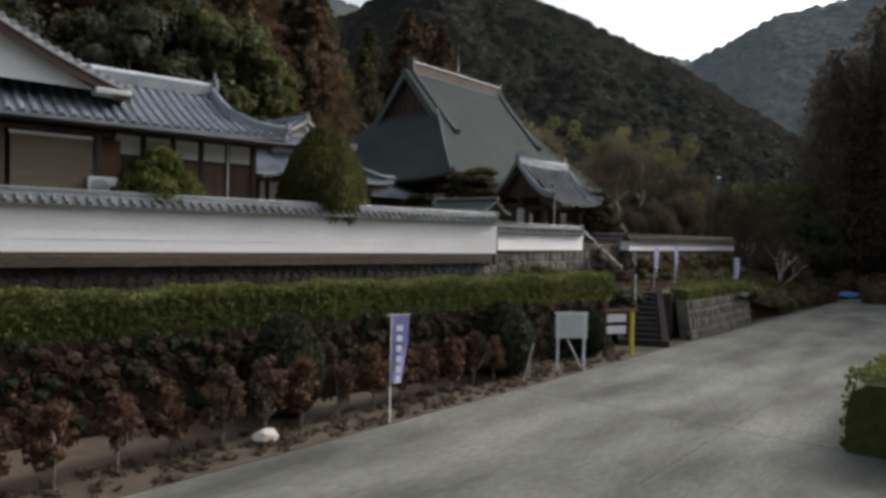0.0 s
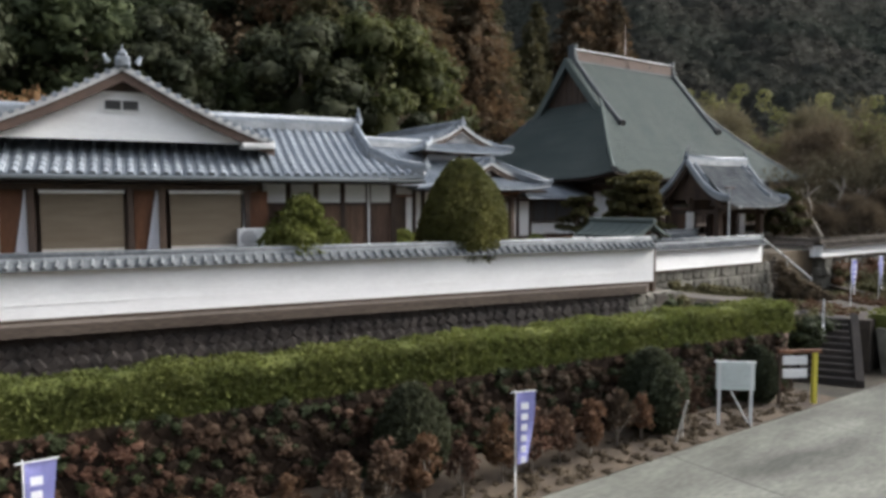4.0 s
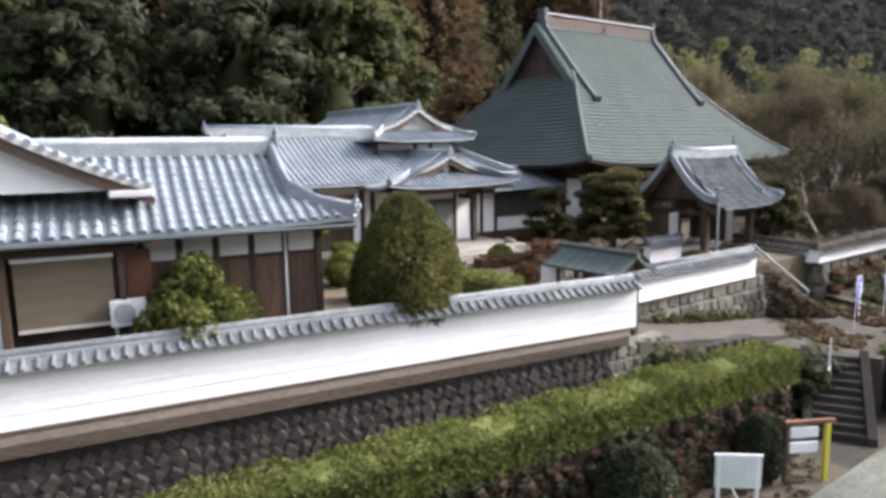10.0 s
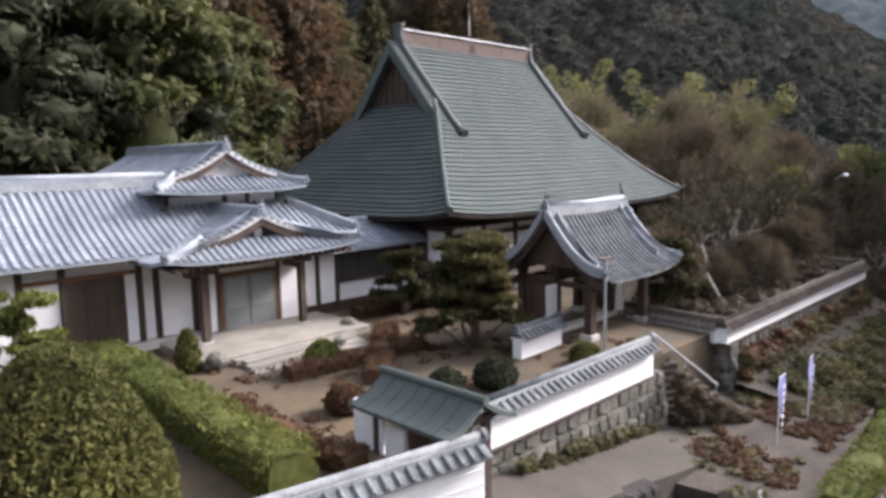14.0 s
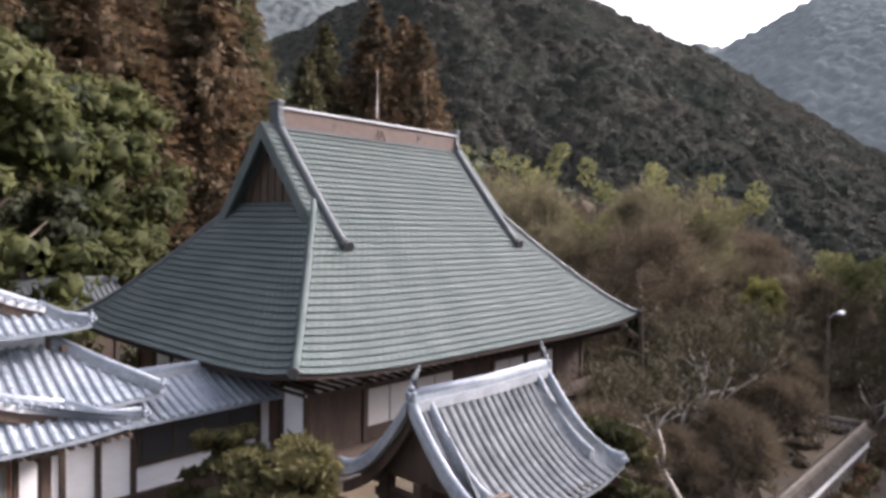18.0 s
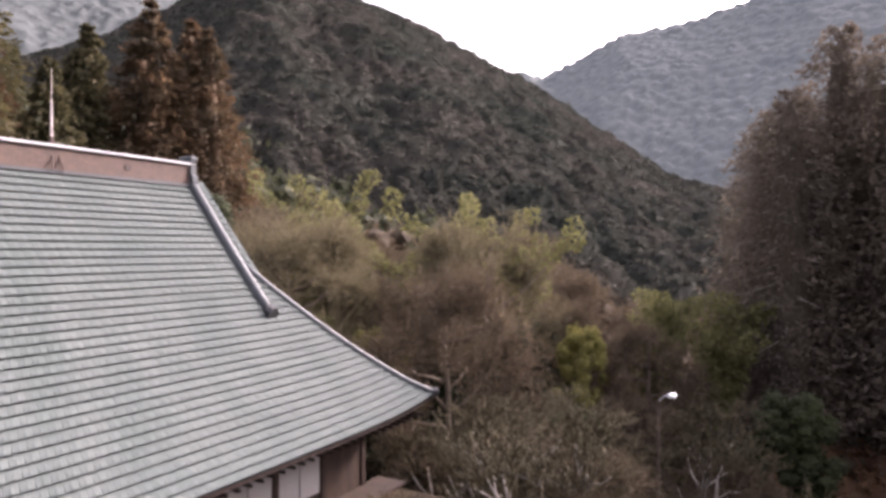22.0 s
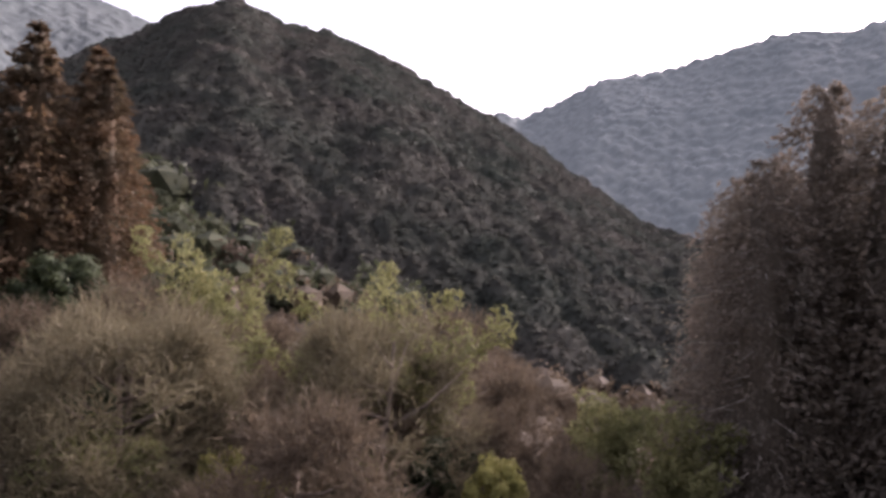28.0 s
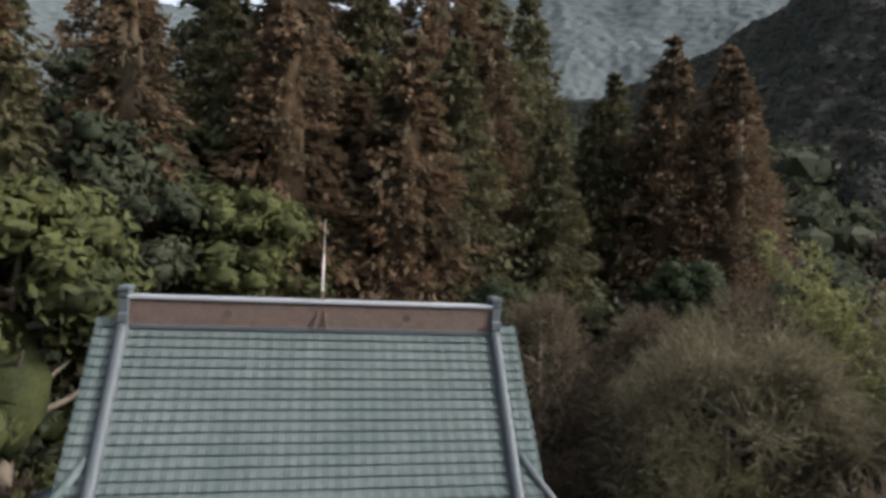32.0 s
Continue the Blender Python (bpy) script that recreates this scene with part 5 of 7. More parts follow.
def build_house():
    h = thing("house", "long plastered house with a silver-grey tiled roof and brown bamboo blinds", "house", pose(0, 0, -0.18, 0, 0, -10.6))
    x0, x1, ev, rg = -50.0, -25.8, -12.95, -9.9
    run = math.hypot(3.05, 1.75)
    tile_rows(h, (x0, ev, 7.1), (x1, ev, 7.1), (x0, rg, 8.76), (x1, rg, 8.76), 0.06, 0.285, 0.085, 0.32, lift=0.12,
              length_at=lambda s: run if s < 22.9 else run * 0.42 * (24.2 - s) / 1.3)
    plain_slope(h, [(x0, rg, 8.76), (-27.1, rg, 8.76), (-25.8, -6.85, 7.1), (x0, -6.85, 7.1)])
    tile_rows(h, (x1, ev, 7.1), (x1, -6.85, 7.1), (-27.1, -11.7, 7.83), (-27.1, -8.1, 7.83), 0.03, 0.285, 0.085, lift=0.1)
    mesh("gable_wall", [(-27.2, -11.7, 7.7), (-27.2, -8.1, 7.7), (-27.2, -9.9, 8.75)], [(0, 1, 2)], plaster, h)
    ridge_cap(h, [(x0, rg, 8.79), (-27.0, rg, 8.79)], 0.3, 0.34)
    end_tile(h, (-26.95, rg, 9.05), 90, 0.42)
    ridge_cap(h, [(-27.1, -10.1, 8.75), (-27.1, -11.0, 8.2), (-27.1, -11.75, 7.83)], 0.2, 0.24)
    ridge_cap(h, [(-27.1, -11.75, 7.83), (-26.5, -12.3, 7.45), (-25.78, -12.93, 7.28)], 0.2, 0.24)
    end_tile(h, (-25.75, -12.97, 7.42), 45, 0.26)
    # cross gable
    cx, zt, zb, hw, gy = -34.1, 9.85, 7.98, 3.85, -12.55
    for s in (-1, 1):
        tile_rows(h, (cx + s * hw, gy, zb), (cx + s * hw, -7.4, zb), (cx, gy, zt), (cx, -7.4, zt), 0.1, 0.285, 0.085, 0.32)
        part("end_plate", block(cx + s * (hw - 0.45) - 0.45, gy - 0.1, zb - 0.1, cx + s * (hw - 0.45) + 0.45, gy + 0.5, zb + 0.06, 0.03), mortar, h)
    gable_front(h, gy + 0.35, cx, hw, zb + 0.05, zt + 0.05, plaster, board=rust_board)
    ridge_cap(h, [(cx, gy - 0.05, zt), (cx, -7.6, zt)], 0.28, 0.36)
    end_tile(h, (cx, gy - 0.12, zt + 0.14), 0, 0.36)
    for dx in (-0.34, 0.34):
        part("end_scroll", rod(bmesh.new(), (cx + dx, gy - 0.1, zt + 0.12), (cx + dx * 1.3, gy - 0.1, zt + 0.32), 0.08, 0.05, 7), kawara, h)
    win = part("gable_window", block(cx - 0.5, gy + 0.28, 8.78, cx + 0.38, gy + 0.36, 9.1), white_metal, h, "small sliding window in the gable")
    for a in (-0.46, -0.04):
        part("pane", block(cx + a, gy + 0.265, 8.82, cx + a + 0.38, gy + 0.285, 9.06), black_iron, win)
    mesh("gable_lattice", [(cx - 0.75, gy + 0.33, 9.3), (cx + 0.75, gy + 0.33, 9.3), (cx, gy + 0.33, 9.68)], [(0, 1, 2)], dark_wood, h)
    # front wall
    y = -12.05
    part("core", block(x0, y + 0.1, TERRACE - 0.1, -26.6, -6.9, 7.2), plaster, h)
    part("eave_soffit", block(x0, ev + 0.1, 6.93, x1 - 0.15, y + 0.1, 7.0), dark_wood, h)
    part("head_beam", block(x0, y - 0.04, 6.72, -30.7, y + 0.1, 6.9), dark_wood, h)
    part("lintel", block(x0, y - 0.5, 6.72, -30.7, y - 0.36, 6.86), dark_wood, h)
    part("foundation", block(x0, y - 0.12, TERRACE - 0.1, -26.45, y + 0.12, 4.35), concrete, h)
    for bx0, bx1 in ((-48.6, -46.4), (-45.4, -43.4), (-42.5, -40.4), (-39.4, -37.3), (-36.1, -34.2), (-33.05, -31.2)):
        part("dark_opening", block(bx0 - 0.95, y - 0.02, 4.3, bx1 + 0.1, y + 0.06, 6.72), dark_wood, h)
        b = part("blind", block(bx0, y - 0.45, 5.2, bx1, y - 0.42, 6.62), blind_cloth, h, "rolled-down brown bamboo blind")
        part("blind_head", rod(bmesh.new(), (bx0 - 0.03, y - 0.43, 6.66), (bx1 + 0.03, y - 0.43, 6.66), 0.05), white_metal, b)
        part("blind_rail", block(bx0, y - 0.46, 5.12, bx1, y - 0.41, 5.2), granite, b, "pale wooden bottom rail")
        part("post", block(bx0 - 0.3, y - 0.5, 4.2, bx0 - 0.12, y - 0.34, 6.75, 0.01), dark_wood, h)
        part("post", block(bx1 + 0.1, y - 0.5, 4.2, bx1 + 0.24, y - 0.34, 6.75, 0.01), dark_wood, h)
        part("shutter_board", block(bx1 + 0.26, y - 0.16, 4.3, bx1 + 0.78, y - 0.06, 6.7), warm_wood, h, "reddish weathered shutter board")
        vs = [(bx0 - 0.36, y - 0.3, 6.7), (bx0 - 0.22, y - 0.3, 6.7), (bx0 - 0.3, y - 0.3, 4.35), (bx0 - 0.72, y - 0.3, 4.35), (bx0 - 0.42, y - 0.24, 5.6)]
        mesh("curtain", vs, [(0, 1, 4), (1, 2, 4), (2, 3, 4), (3, 0, 4)], white_cloth, h, "gathered white curtain")
    for i in range(5):
        a = -30.6 + i * 0.82
        part("post", block(a - 0.07, y - 0.06, 4.3, a + 0.07, y + 0.1, 6.95, 0.01), dark_wood, h)
        if i < 5:
            part("plaster_panel", block(a + 0.08, y - 0.01, 6.36, a + 0.74, y + 0.05, 6.9), plaster, h)
    part("rail", block(-30.6, y - 0.05, 6.28, -26.45, y + 0.06, 6.37), dark_wood, h)
    for i in range(20):
        a = -30.55 + i * 0.204
        part("board", block(a, y - 0.03 - 0.008 * (i % 2), 4.3, a + 0.198, y + 0.04, 6.28), board_wood, h)
    part("corner_post", block(-26.6, y - 0.1, 4.0, -26.42, y + 0.1, 7.0, 0.01), dark_wood, h)
    for i in range(12):
        a = y + 0.15 + i * 0.42
        part("side_board", block(-26.62, a, 4.3, -26.56, a + 0.41, 6.4), board_wood, h)
    part("gutter", rod(bmesh.new(), (x0, ev - 0.06, 7.0), (x1, ev - 0.06, 7.0), 0.055), sheet_dark, h)
    for dx in (-30.45, -27.35):
        part("downpipe", rod(bmesh.new(), (dx, y - 0.12, 6.95), (dx, y - 0.12, 4.6), 0.035), white_metal, h, "white downpipe")
    v, f = tube([(-40.2, y - 0.3, 4.2), (-40.2, y - 0.3, 6.2), (-40.3, y - 0.3, 6.42), (-40.6, y - 0.3, 6.45)], 0.06, 8)
    mesh("duct", v, f, white_metal, h, "curved white duct", smooth=True)
    return h


house = build_house()


def air_unit(m):
    a = thing("air_conditioner", "off-white outdoor air conditioner unit on a stand by the house", "air conditioner", m, "outdoor units")
    part("casing", block(-0.42, -0.16, 0, 0.42, 0.16, 0.62, 0.02), white_metal, a)
    g = part("fan_grille", rod(bmesh.new(), (-0.1, -0.175, 0.31), (-0.1, -0.155, 0.31), 0.25, sides=20), grey_metal, a)
    for i in range(7):
        part("grille_bar", block(-0.34, -0.185, 0.08 + i * 0.075, 0.14, -0.176, 0.09 + i * 0.075), white_metal, g)
    for x in (-0.3, 0.3):
        part("foot", block(x - 0.04, -0.18, -0.95, x + 0.04, 0.18, 0), grey_metal, a)
    return a


HM = pose(0, 0, 0, 0, 0, -10.6)
ac = air_unit(HM @ pose(-30.95, -12.55, 4.9) @ Matrix.Diagonal((0.88, 0.88, 0.92, 1)))
copy_thing(ac, HM @ pose(-40.6, -12.55, 4.6))


def build_guest_hall():
    g = thing("guest_hall", "white plastered two-tiered hall with grey tiled roofs and dark timber posts", "temple building")
    # wing
    run = math.hypot(3.5, 2.1)
    tile_rows(g, (-26.4, 3.3, 7.15), (-18.4, 3.3, 7.15), (-26.4, 6.8, 9.25), (-18.4, 6.8, 9.25), 0.12, 0.265, lift=0.06)
    plain_slope(g, [(-26.4, 6.8, 9.25), (-14, 6.8, 9.25), (-14, 10.4, 7.15), (-26.4, 10.4, 7.15)])
    ridge_cap(g, [(-26.4, 6.8, 9.28), (-18.3, 6.8, 9.28)], 0.3, 0.4)
    end_tile(g, (-26.45, 6.8, 9.45), 90, 0.36)
    for dx in (0.1, 0.75):
        ridge_cap(g, [(-26.4 + dx, 6.6, 9.15), (-26.4 + dx, 5.0, 8.05), (-26.4 + dx, 4.0 - dx * 0.4, 7.5)], 0.18, 0.22)
    mesh("gable_wall", [(-26.1, 3.9, 7.2), (-26.1, 9.7, 7.2), (-26.1, 6.8, 9.0)], [(0, 1, 2)], plaster, g)
    part("core", block(-25.7, 4.3, TERRACE, -13.1, 10.0, 7.3), plaster, g)
    y = 4.2
    for x in (-25.65, -23.9, -22.75, -20.45, -19.9, -18.6):
        part("post", block(x - 0.08, y - 0.08, TERRACE, x + 0.08, y + 0.12, 7.05, 0.01), dark_wood, g)
    part("head_beam", block(-25.8, y - 0.06, 6.98, -18.4, y + 0.1, 7.12), dark_wood, g)
    part("lintel", block(-23.9, y - 0.07, 6.5, -20.4, y + 0.1, 6.62), warm_wood, g)
    # Flat dark panel in place of the unlit space inside the doorway.
    part("doorway", block(-22.65, y - 0.02, 4.2, -20.95, y + 0.1, 6.5), dark_wood, g, "dark open doorway")
    for x in (-22.1, -21.5):
        part("lattice_bar", block(x - 0.03, y - 0.05, 4.2, x + 0.03, y - 0.02, 6.5), dark_wood, g)
    part("sill", block(-25.8, y - 0.2, TERRACE - 0.05, -18.4, y + 0.1, 4.2), granite, g)
    for a, b in ((-25.55, -24.0), (-23.8, -22.85), (-20.9, -20.55), (-20.35, -20.0), (-19.8, -18.7)):
        part("plaster_panel", block(a, y + 0.04, 4.25, b, y + 0.09, 6.95), plaster, g)
    # upper tier
    part("upper_core", block(-18.75, 5.7, 7.4, -14.25, 14.2, 8.98), plaster, g)
    for x in (-18.75, -16.5, -15.55, -14.25):
        part("upper_post", block(x - 0.07, 5.6, 7.4, x + 0.07, 5.76, 9.0), dark_wood, g)
    part("upper_beam", block(-19.0, 5.58, 8.82, -14.0, 5.74, 8.97), dark_wood, g)
    for x in (-19.0, -14.0):
        part("bracket_arm", block(x - 0.06, 5.2, 8.35, x + 0.06, 5.8, 8.5), dark_wood, g)
    hip_and_gable(g, -16.5, 4.6, 14.7, 3.0, 9.0, 0, 10.45, 1.95, 5.5, 0.1)
    # skirt roof below the upper tier
    tile_rows(g, (-18.4, 3.3, 7.15), (-12.1, 3.3, 7.15), (-18.4, 5.7, 8.5), (-14.15, 5.7, 8.5), 0.06, 0.265, lift=0.06)
    tile_rows(g, (-12.1, 3.3, 7.15), (-12.1, 10.4, 7.15), (-14.15, 5.7, 8.5), (-14.15, 10.4, 8.5), 0.06, 0.265, lift=0.06)
    ridge_cap(g, [(-12.12, 3.32, 7.3), (-13.1, 4.5, 7.85), (-14.15, 5.7, 8.52)], 0.2, 0.24)
    end_tile(g, (-12.1, 3.3, 7.42), 45, 0.24)
    part("skirt_beam", block(-18.4, 4.0, 6.95, -12.7, 4.2, 7.1), dark_wood, g)
    # porch
    hip_and_gable(g, -17.1, 1.4, 5.6, 3.65, 6.95, 0, 8.2, 2.1, 2.2, 0.14, 0.26, 0.2, dark_wood)
    part("porch_soffit", block(-20.5, 1.6, 6.78, -13.7, 4.3, 6.84), dark_wood, g)
    for i in range(26):
        x = -20.4 + i * 0.264
        part("rafter_end", block(x, 1.5, 6.72, x + 0.1, 2.2, 6.82), dark_wood, g)
    for x in (-19.1, -15.35):
        part("porch_post", block(x - 0.12, 2.35, 4.2, x + 0.12, 2.59, 6.6, 0.02), dark_wood, g)
        part("post_base", block(x - 0.2, 2.27, 4.02, x + 0.2, 2.67, 4.2, 0.03), granite, g)
        part("bracket", block(x - 0.4, 2.3, 6.42, x + 0.4, 2.64, 6.6, 0.03), dark_wood, g)
        part("tie_beam", block(x - 0.07, 2.5, 6.2, x + 0.07, 3.8, 6.4), dark_wood, g)
    part("rainbow_beam", block(-19.6, 2.36, 6.55, -14.85, 2.58, 6.78, 0.03), warm_wood, g)
    part("frog_leg_strut", block(-17.5, 2.38, 6.78, -16.8, 2.54, 7.0, 0.05), warm_wood, g)
    yw = 3.6
    part("porch_wall", block(-18.5, yw, TERRACE, -14.5, yw + 0.2, 6.9), plaster, g)
    part("door_frame", block(-17.95, yw - 0.06, 4.1, -15.75, yw + 0.02, 6.2), warm_wood, g)
    for a, b in ((-17.85, -16.9), (-16.85, -15.85)):
        d = part("sliding_door", block(a, yw - 0.09, 4.15, b, yw - 0.05, 6.05, 0.01), door_grey, g, "grey-green sliding door")
        part("door_pane", block(a + 0.1, yw - 0.1, 4.9, b - 0.1, yw - 0.088, 5.95), sign_pane, d)
    for x in (-18.45, -18.05, -15.65, -14.6):
        part("post", block(x - 0.07, yw - 0.07, 4.0, x + 0.07, yw + 0.1, 6.8), dark_wood, g)
    # plastered wall and corridor towards the hall
    part("corridor_core", block(-14.5, 4.1, TERRACE, -5.6, 6.2, 6.5), plaster, g)
    tile_rows(g, (-13.4, 3.2, 6.5), (-5.9, 3.2, 6.5), (-13.4, 5.1, 7.25), (-5.9, 5.1, 7.25), 0.04, 0.27)
    plain_slope(g, [(-13.4, 5.1, 7.25), (-5.9, 5.1, 7.25), (-5.9, 7.0, 6.5), (-13.4, 7.0, 6.5)])
    ridge_cap(g, [(-13.4, 5.1, 7.27), (-6.0, 5.1, 7.27)], 0.24, 0.28)
    for x in (-14.5, -13.55, -12.6, -8.6, -7.3, -5.9):
        part("post", block(x - 0.07, 4.0, TERRACE, x + 0.07, 4.14, 6.5), dark_wood, g)
    part("corridor_window", block(-12.5, 4.02, 5.15, -8.7, 4.12, 6.3), black_iron, g, "dark corridor window")
    for i in range(5):
        part("mullion", block(-12.4 + i * 0.92, 3.99, 5.15, -12.34 + i * 0.92, 4.03, 6.3), dark_wood, g)
    part("corridor_beam", block(-14.5, 3.98, 6.3, -5.7, 4.12, 6.42), dark_wood, g)
    part("corridor_sill", block(-12.6, 3.97, 5.05, -8.6, 4.12, 5.15), dark_wood, g)
    part("skirting", block(-14.5, 3.98, TERRACE - 0.02, -5.7, 4.14, 4.3), dark_wood, g)
    return g


build_guest_hall()
plat = thing("porch_platform", "pale stone platform with broad steps before the porch", "platform")
for i, (a, b, c, d, e) in enumerate(((-20.2, 0.3, -14.0, 3.6, 4.17), (-19.4, 0.0, -14.8, 0.3, 4.1))):
    part("slab", block(a, b, TERRACE - 0.1, c, d, e, 0.03), paving, plat)
for i in range(3):
    part("step", block(-19.4 + 0.1 * i, -1.15 + i * 0.42, TERRACE - 0.1, -15.0, -0.7 + i * 0.42, TERRACE + 0.06 * i + 0.05, 0.02), paving, plat)
for x, y, s in ((-14.4, 1.0, 0.3), (-19.9, 0.2, 0.35), (-16.0, -0.6, 0.22)):
    bm = bmesh.new()
    bmesh.ops.create_icosphere(bm, subdivisions=2, radius=s)
    for v in bm.verts:
        v.co = Vector((v.co.x * random.uniform(0.85, 1.1), v.co.y * random.uniform(0.85, 1.1), v.co.z * random.uniform(0.7, 0.9)))
    tagged(part("garden_rock", bm, stone, m=pose(x, y, TERRACE + 0.15 + s * 0.4)), "rough grey garden rock beside the platform", "rock", "garden rocks")


def build_gate():
    g = thing("temple_gate", "dark timber temple gate with a curved grey tiled roof", "gate", pose(-8.2, -5.0, 0))
    for s in (-1, 1):
        tile_rows(g, (-2.6, s * 2.3, 6.0), (2.6, s * 2.3, 6.0), (-2.45, 0, 8.1), (2.45, 0, 8.1), 0.34, 0.25, 0.07, 0.26, mat=kawara_old, lift=0.25)
        for e in (-1, 1):
            pts = [(e * 2.5, s * 2.3 * k, 8.1 - 2.1 * k - 0.34 * 4 * k * (1 - k) + 0.25 * k ** 4 + 0.05) for k in np.linspace(0.02, 1, 9)]
            ridge_cap(g, pts, 0.2, 0.2)
            ridge_cap(g, [(x - e * 0.5, y, z) for x, y, z in pts[:7]], 0.16, 0.2)
            end_tile(g, (e * 2.5, s * 2.32, 6.35), 0, 0.2)
            vs, fs = [], []
            for k in np.linspace(0, 1, 9):
                z = 8.1 - 2.1 * k - 0.34 * 4 * k * (1 - k) - 0.05
                vs += [(e * 2.42, s * 2.3 * k, z), (e * 2.42, s * 2.3 * k, z - 0.28), (e * 2.34, s * 2.3 * k, z - 0.28), (e * 2.34, s * 2.3 * k, z)]
            for i in range(8):
                for k in range(4):
                    a, b = i * 4 + k, i * 4 + (k + 1) % 4
                    fs.append((a, b, b + 4, a + 4))
            mesh("barge_board", vs, fs, dark_wood, g)
    ridge_cap(g, [(-2.5, 0, 8.12), (0, 0, 8.06), (2.5, 0, 8.12)], 0.28, 0.34)
    for e in (-1, 1):
        end_tile(g, (e * 2.5, 0, 8.35), 90, 0.3)
        v, f = tube([(e * 2.35, 0, 8.4), (e * 2.4, 0, 8.75), (e * 2.25, 0, 9.0)], [0.1, 0.07, 0.02], 6)
        mesh("fish_finial", v, f, kawara_old, g, smooth=True)
        mesh("gable_wall", [(e * 2.0, -1.7, 6.3), (e * 2.0, 1.7, 6.3), (e * 2.0, 0, 7.9)], [(0, 1, 2)], dark_wood, g)
    for x in (-1.75, 1.75):
        for y in (-1.3, 0.1, 1.5):
            part("post", block(x - 0.15, y - 0.15, 4.1, x + 0.15, y + 0.15, 6.3, 0.02), dark_wood, g)
            part("post_stone", block(x - 0.24, y - 0.24, 3.9, x + 0.24, y + 0.24, 4.12, 0.03), granite, g)
        part("tie_beam", block(x - 0.1, -1.6, 5.6, x + 0.1, 1.8, 5.8), dark_wood, g)
        part("gate_leaf", block(x - 0.05, 0.2, 4.15, x + 0.05, 1.4, 5.9, 0.01), board_wood, g, "gate leaf standing open")
    for y in (-1.3, 0.1, 1.5):
        part("cross_beam", block(-2.2, y - 0.12, 6.1, 2.2, y + 0.12, 6.4, 0.02), dark_wood, g)
    part("lintel", block(-2.0, -0.02, 5.75, 2.0, 0.22, 6.1, 0.02), dark_wood, g)
    for x in (-0.9, 0, 0.9):
        part("strut", block(x - 0.12, -1.38, 6.4, x + 0.12, -1.2, 6.5, 0.03), dark_wood, g)
    for i in range(20):
        part("rafter", block(-2.3 + i * 0.238, -2.2, 6.02, -2.24 + i * 0.238, -1.2, 6.1), dark_wood, g)
    part("side_panel", block(1.92, -0.1, 4.1, 2.45, 0.0, 5.7), plaster, g)
    part("side_panel", block(-2.45, -0.1, 4.1, -1.92, 0.0, 5.7), plaster, g)
    part("threshold", block(-1.7, -0.1, 3.9, 1.7, 0.3, 4.08, 0.02), granite, g)


build_gate()


def build_garden_gate():
    g = thing("garden_gate", "small roofed garden gate between two white walls", "gate", pose(-19.9, -8.95, 0))
    for s in (-1, 1):
        n = 9
        vs, fs = [], []
        for i in range(n):
            k = i / (n - 1)
            for y in (-1.45, 1.45):
                vs.append((s * 0.95 * k, y, 5.5 - 0.48 * k - 0.08 * math.sin(math.pi * k)))
                vs.append((s * 0.95 * k, y, 5.42 - 0.48 * k - 0.08 * math.sin(math.pi * k)))
        for i in range(n - 1):
            a = i * 4
            fs += [(a, a + 2, a + 6, a + 4), (a + 1, a + 5, a + 7, a + 3), (a, a + 4, a + 5, a + 1), (a + 2, a + 3, a + 7, a + 6)]
        a = (n - 1) * 4
        fs.append((a, a + 2, a + 3, a + 1))
        mesh("roof_slope", vs, fs, sheet_roof, g, "grey-green sheet roof")
        for j in range(8):
            y = -1.4 + j * 0.4
            v, f = tube([(s * 0.95 * k, y, 5.515 - 0.48 * k - 0.08 * math.sin(math.pi * k)) for k in np.linspace(0, 1, 5)], 0.018, 4)
            mesh("seam", v, f, sheet_roof, g)
    part("ridge_cap", rod(bmesh.new(), (0, -1.5, 5.53), (0, 1.5, 5.53), 0.09, sides=8), sheet_roof, g)
    for y in (-1.15, 1.15):
        for x in (-0.45, 0.35):
            part("post", block(x - 0.08, y - 0.08, 3.0, x + 0.08, y + 0.08, 5.1, 0.01), dark_wood, g)
        part("beam", block(-0.7, y - 0.06, 4.98, 0.7, y + 0.06, 5.1), dark_wood, g)
    part("plaster_panel", block(-0.5, 0.95, 3.85, -0.4, 1.9, 4.9), plaster, g)
    part("plaster_panel", block(-0.52, 0.25, 3.85, -0.44, 0.85, 4.6), plaster, g)
    part("door", block(-0.5, -0.95, 3.85, -0.44, 0.15, 4.9), dark_wood, g)
    part("head_beam", block(-0.06, -1.3, 5.1, 0.06, 1.3, 5.22), dark_wood, g)


build_garden_gate()


def build_storehouse():
    """A plain gabled outbuilding behind the main hall."""
    h = thing("storehouse", "small dark boarded storehouse with an old grey tiled roof", "storehouse", pose(-7.6, 24.4, 0))
    part("wall", block(-2.2, -1.6, 2.4, 2.2, 1.6, 7.3), dark_wood, h)
    for s in (-1, 1):
        tile_rows(h, (-2.8, s * 2.3, 7.15), (2.8, s * 2.3, 7.15), (-2.8, 0, 8.6), (2.8, 0, 8.6), 0.05, 0.3, 0.06, 0.4, mat=sheet_dark)
    ridge_cap(h, [(-2.8, 0, 8.62), (2.8, 0, 8.62)], 0.24, 0.24, sheet_dark, sheet_dark)
    part("eave_beam", block(-2.7, -1.75, 7.0, 2.7, -1.6, 7.2), dark_wood, h)
    for x in (-2.15, 0, 2.15):
        part("post", block(x - 0.08, -1.66, 2.4, x + 0.08, -1.5, 7.1), dark_wood, h)


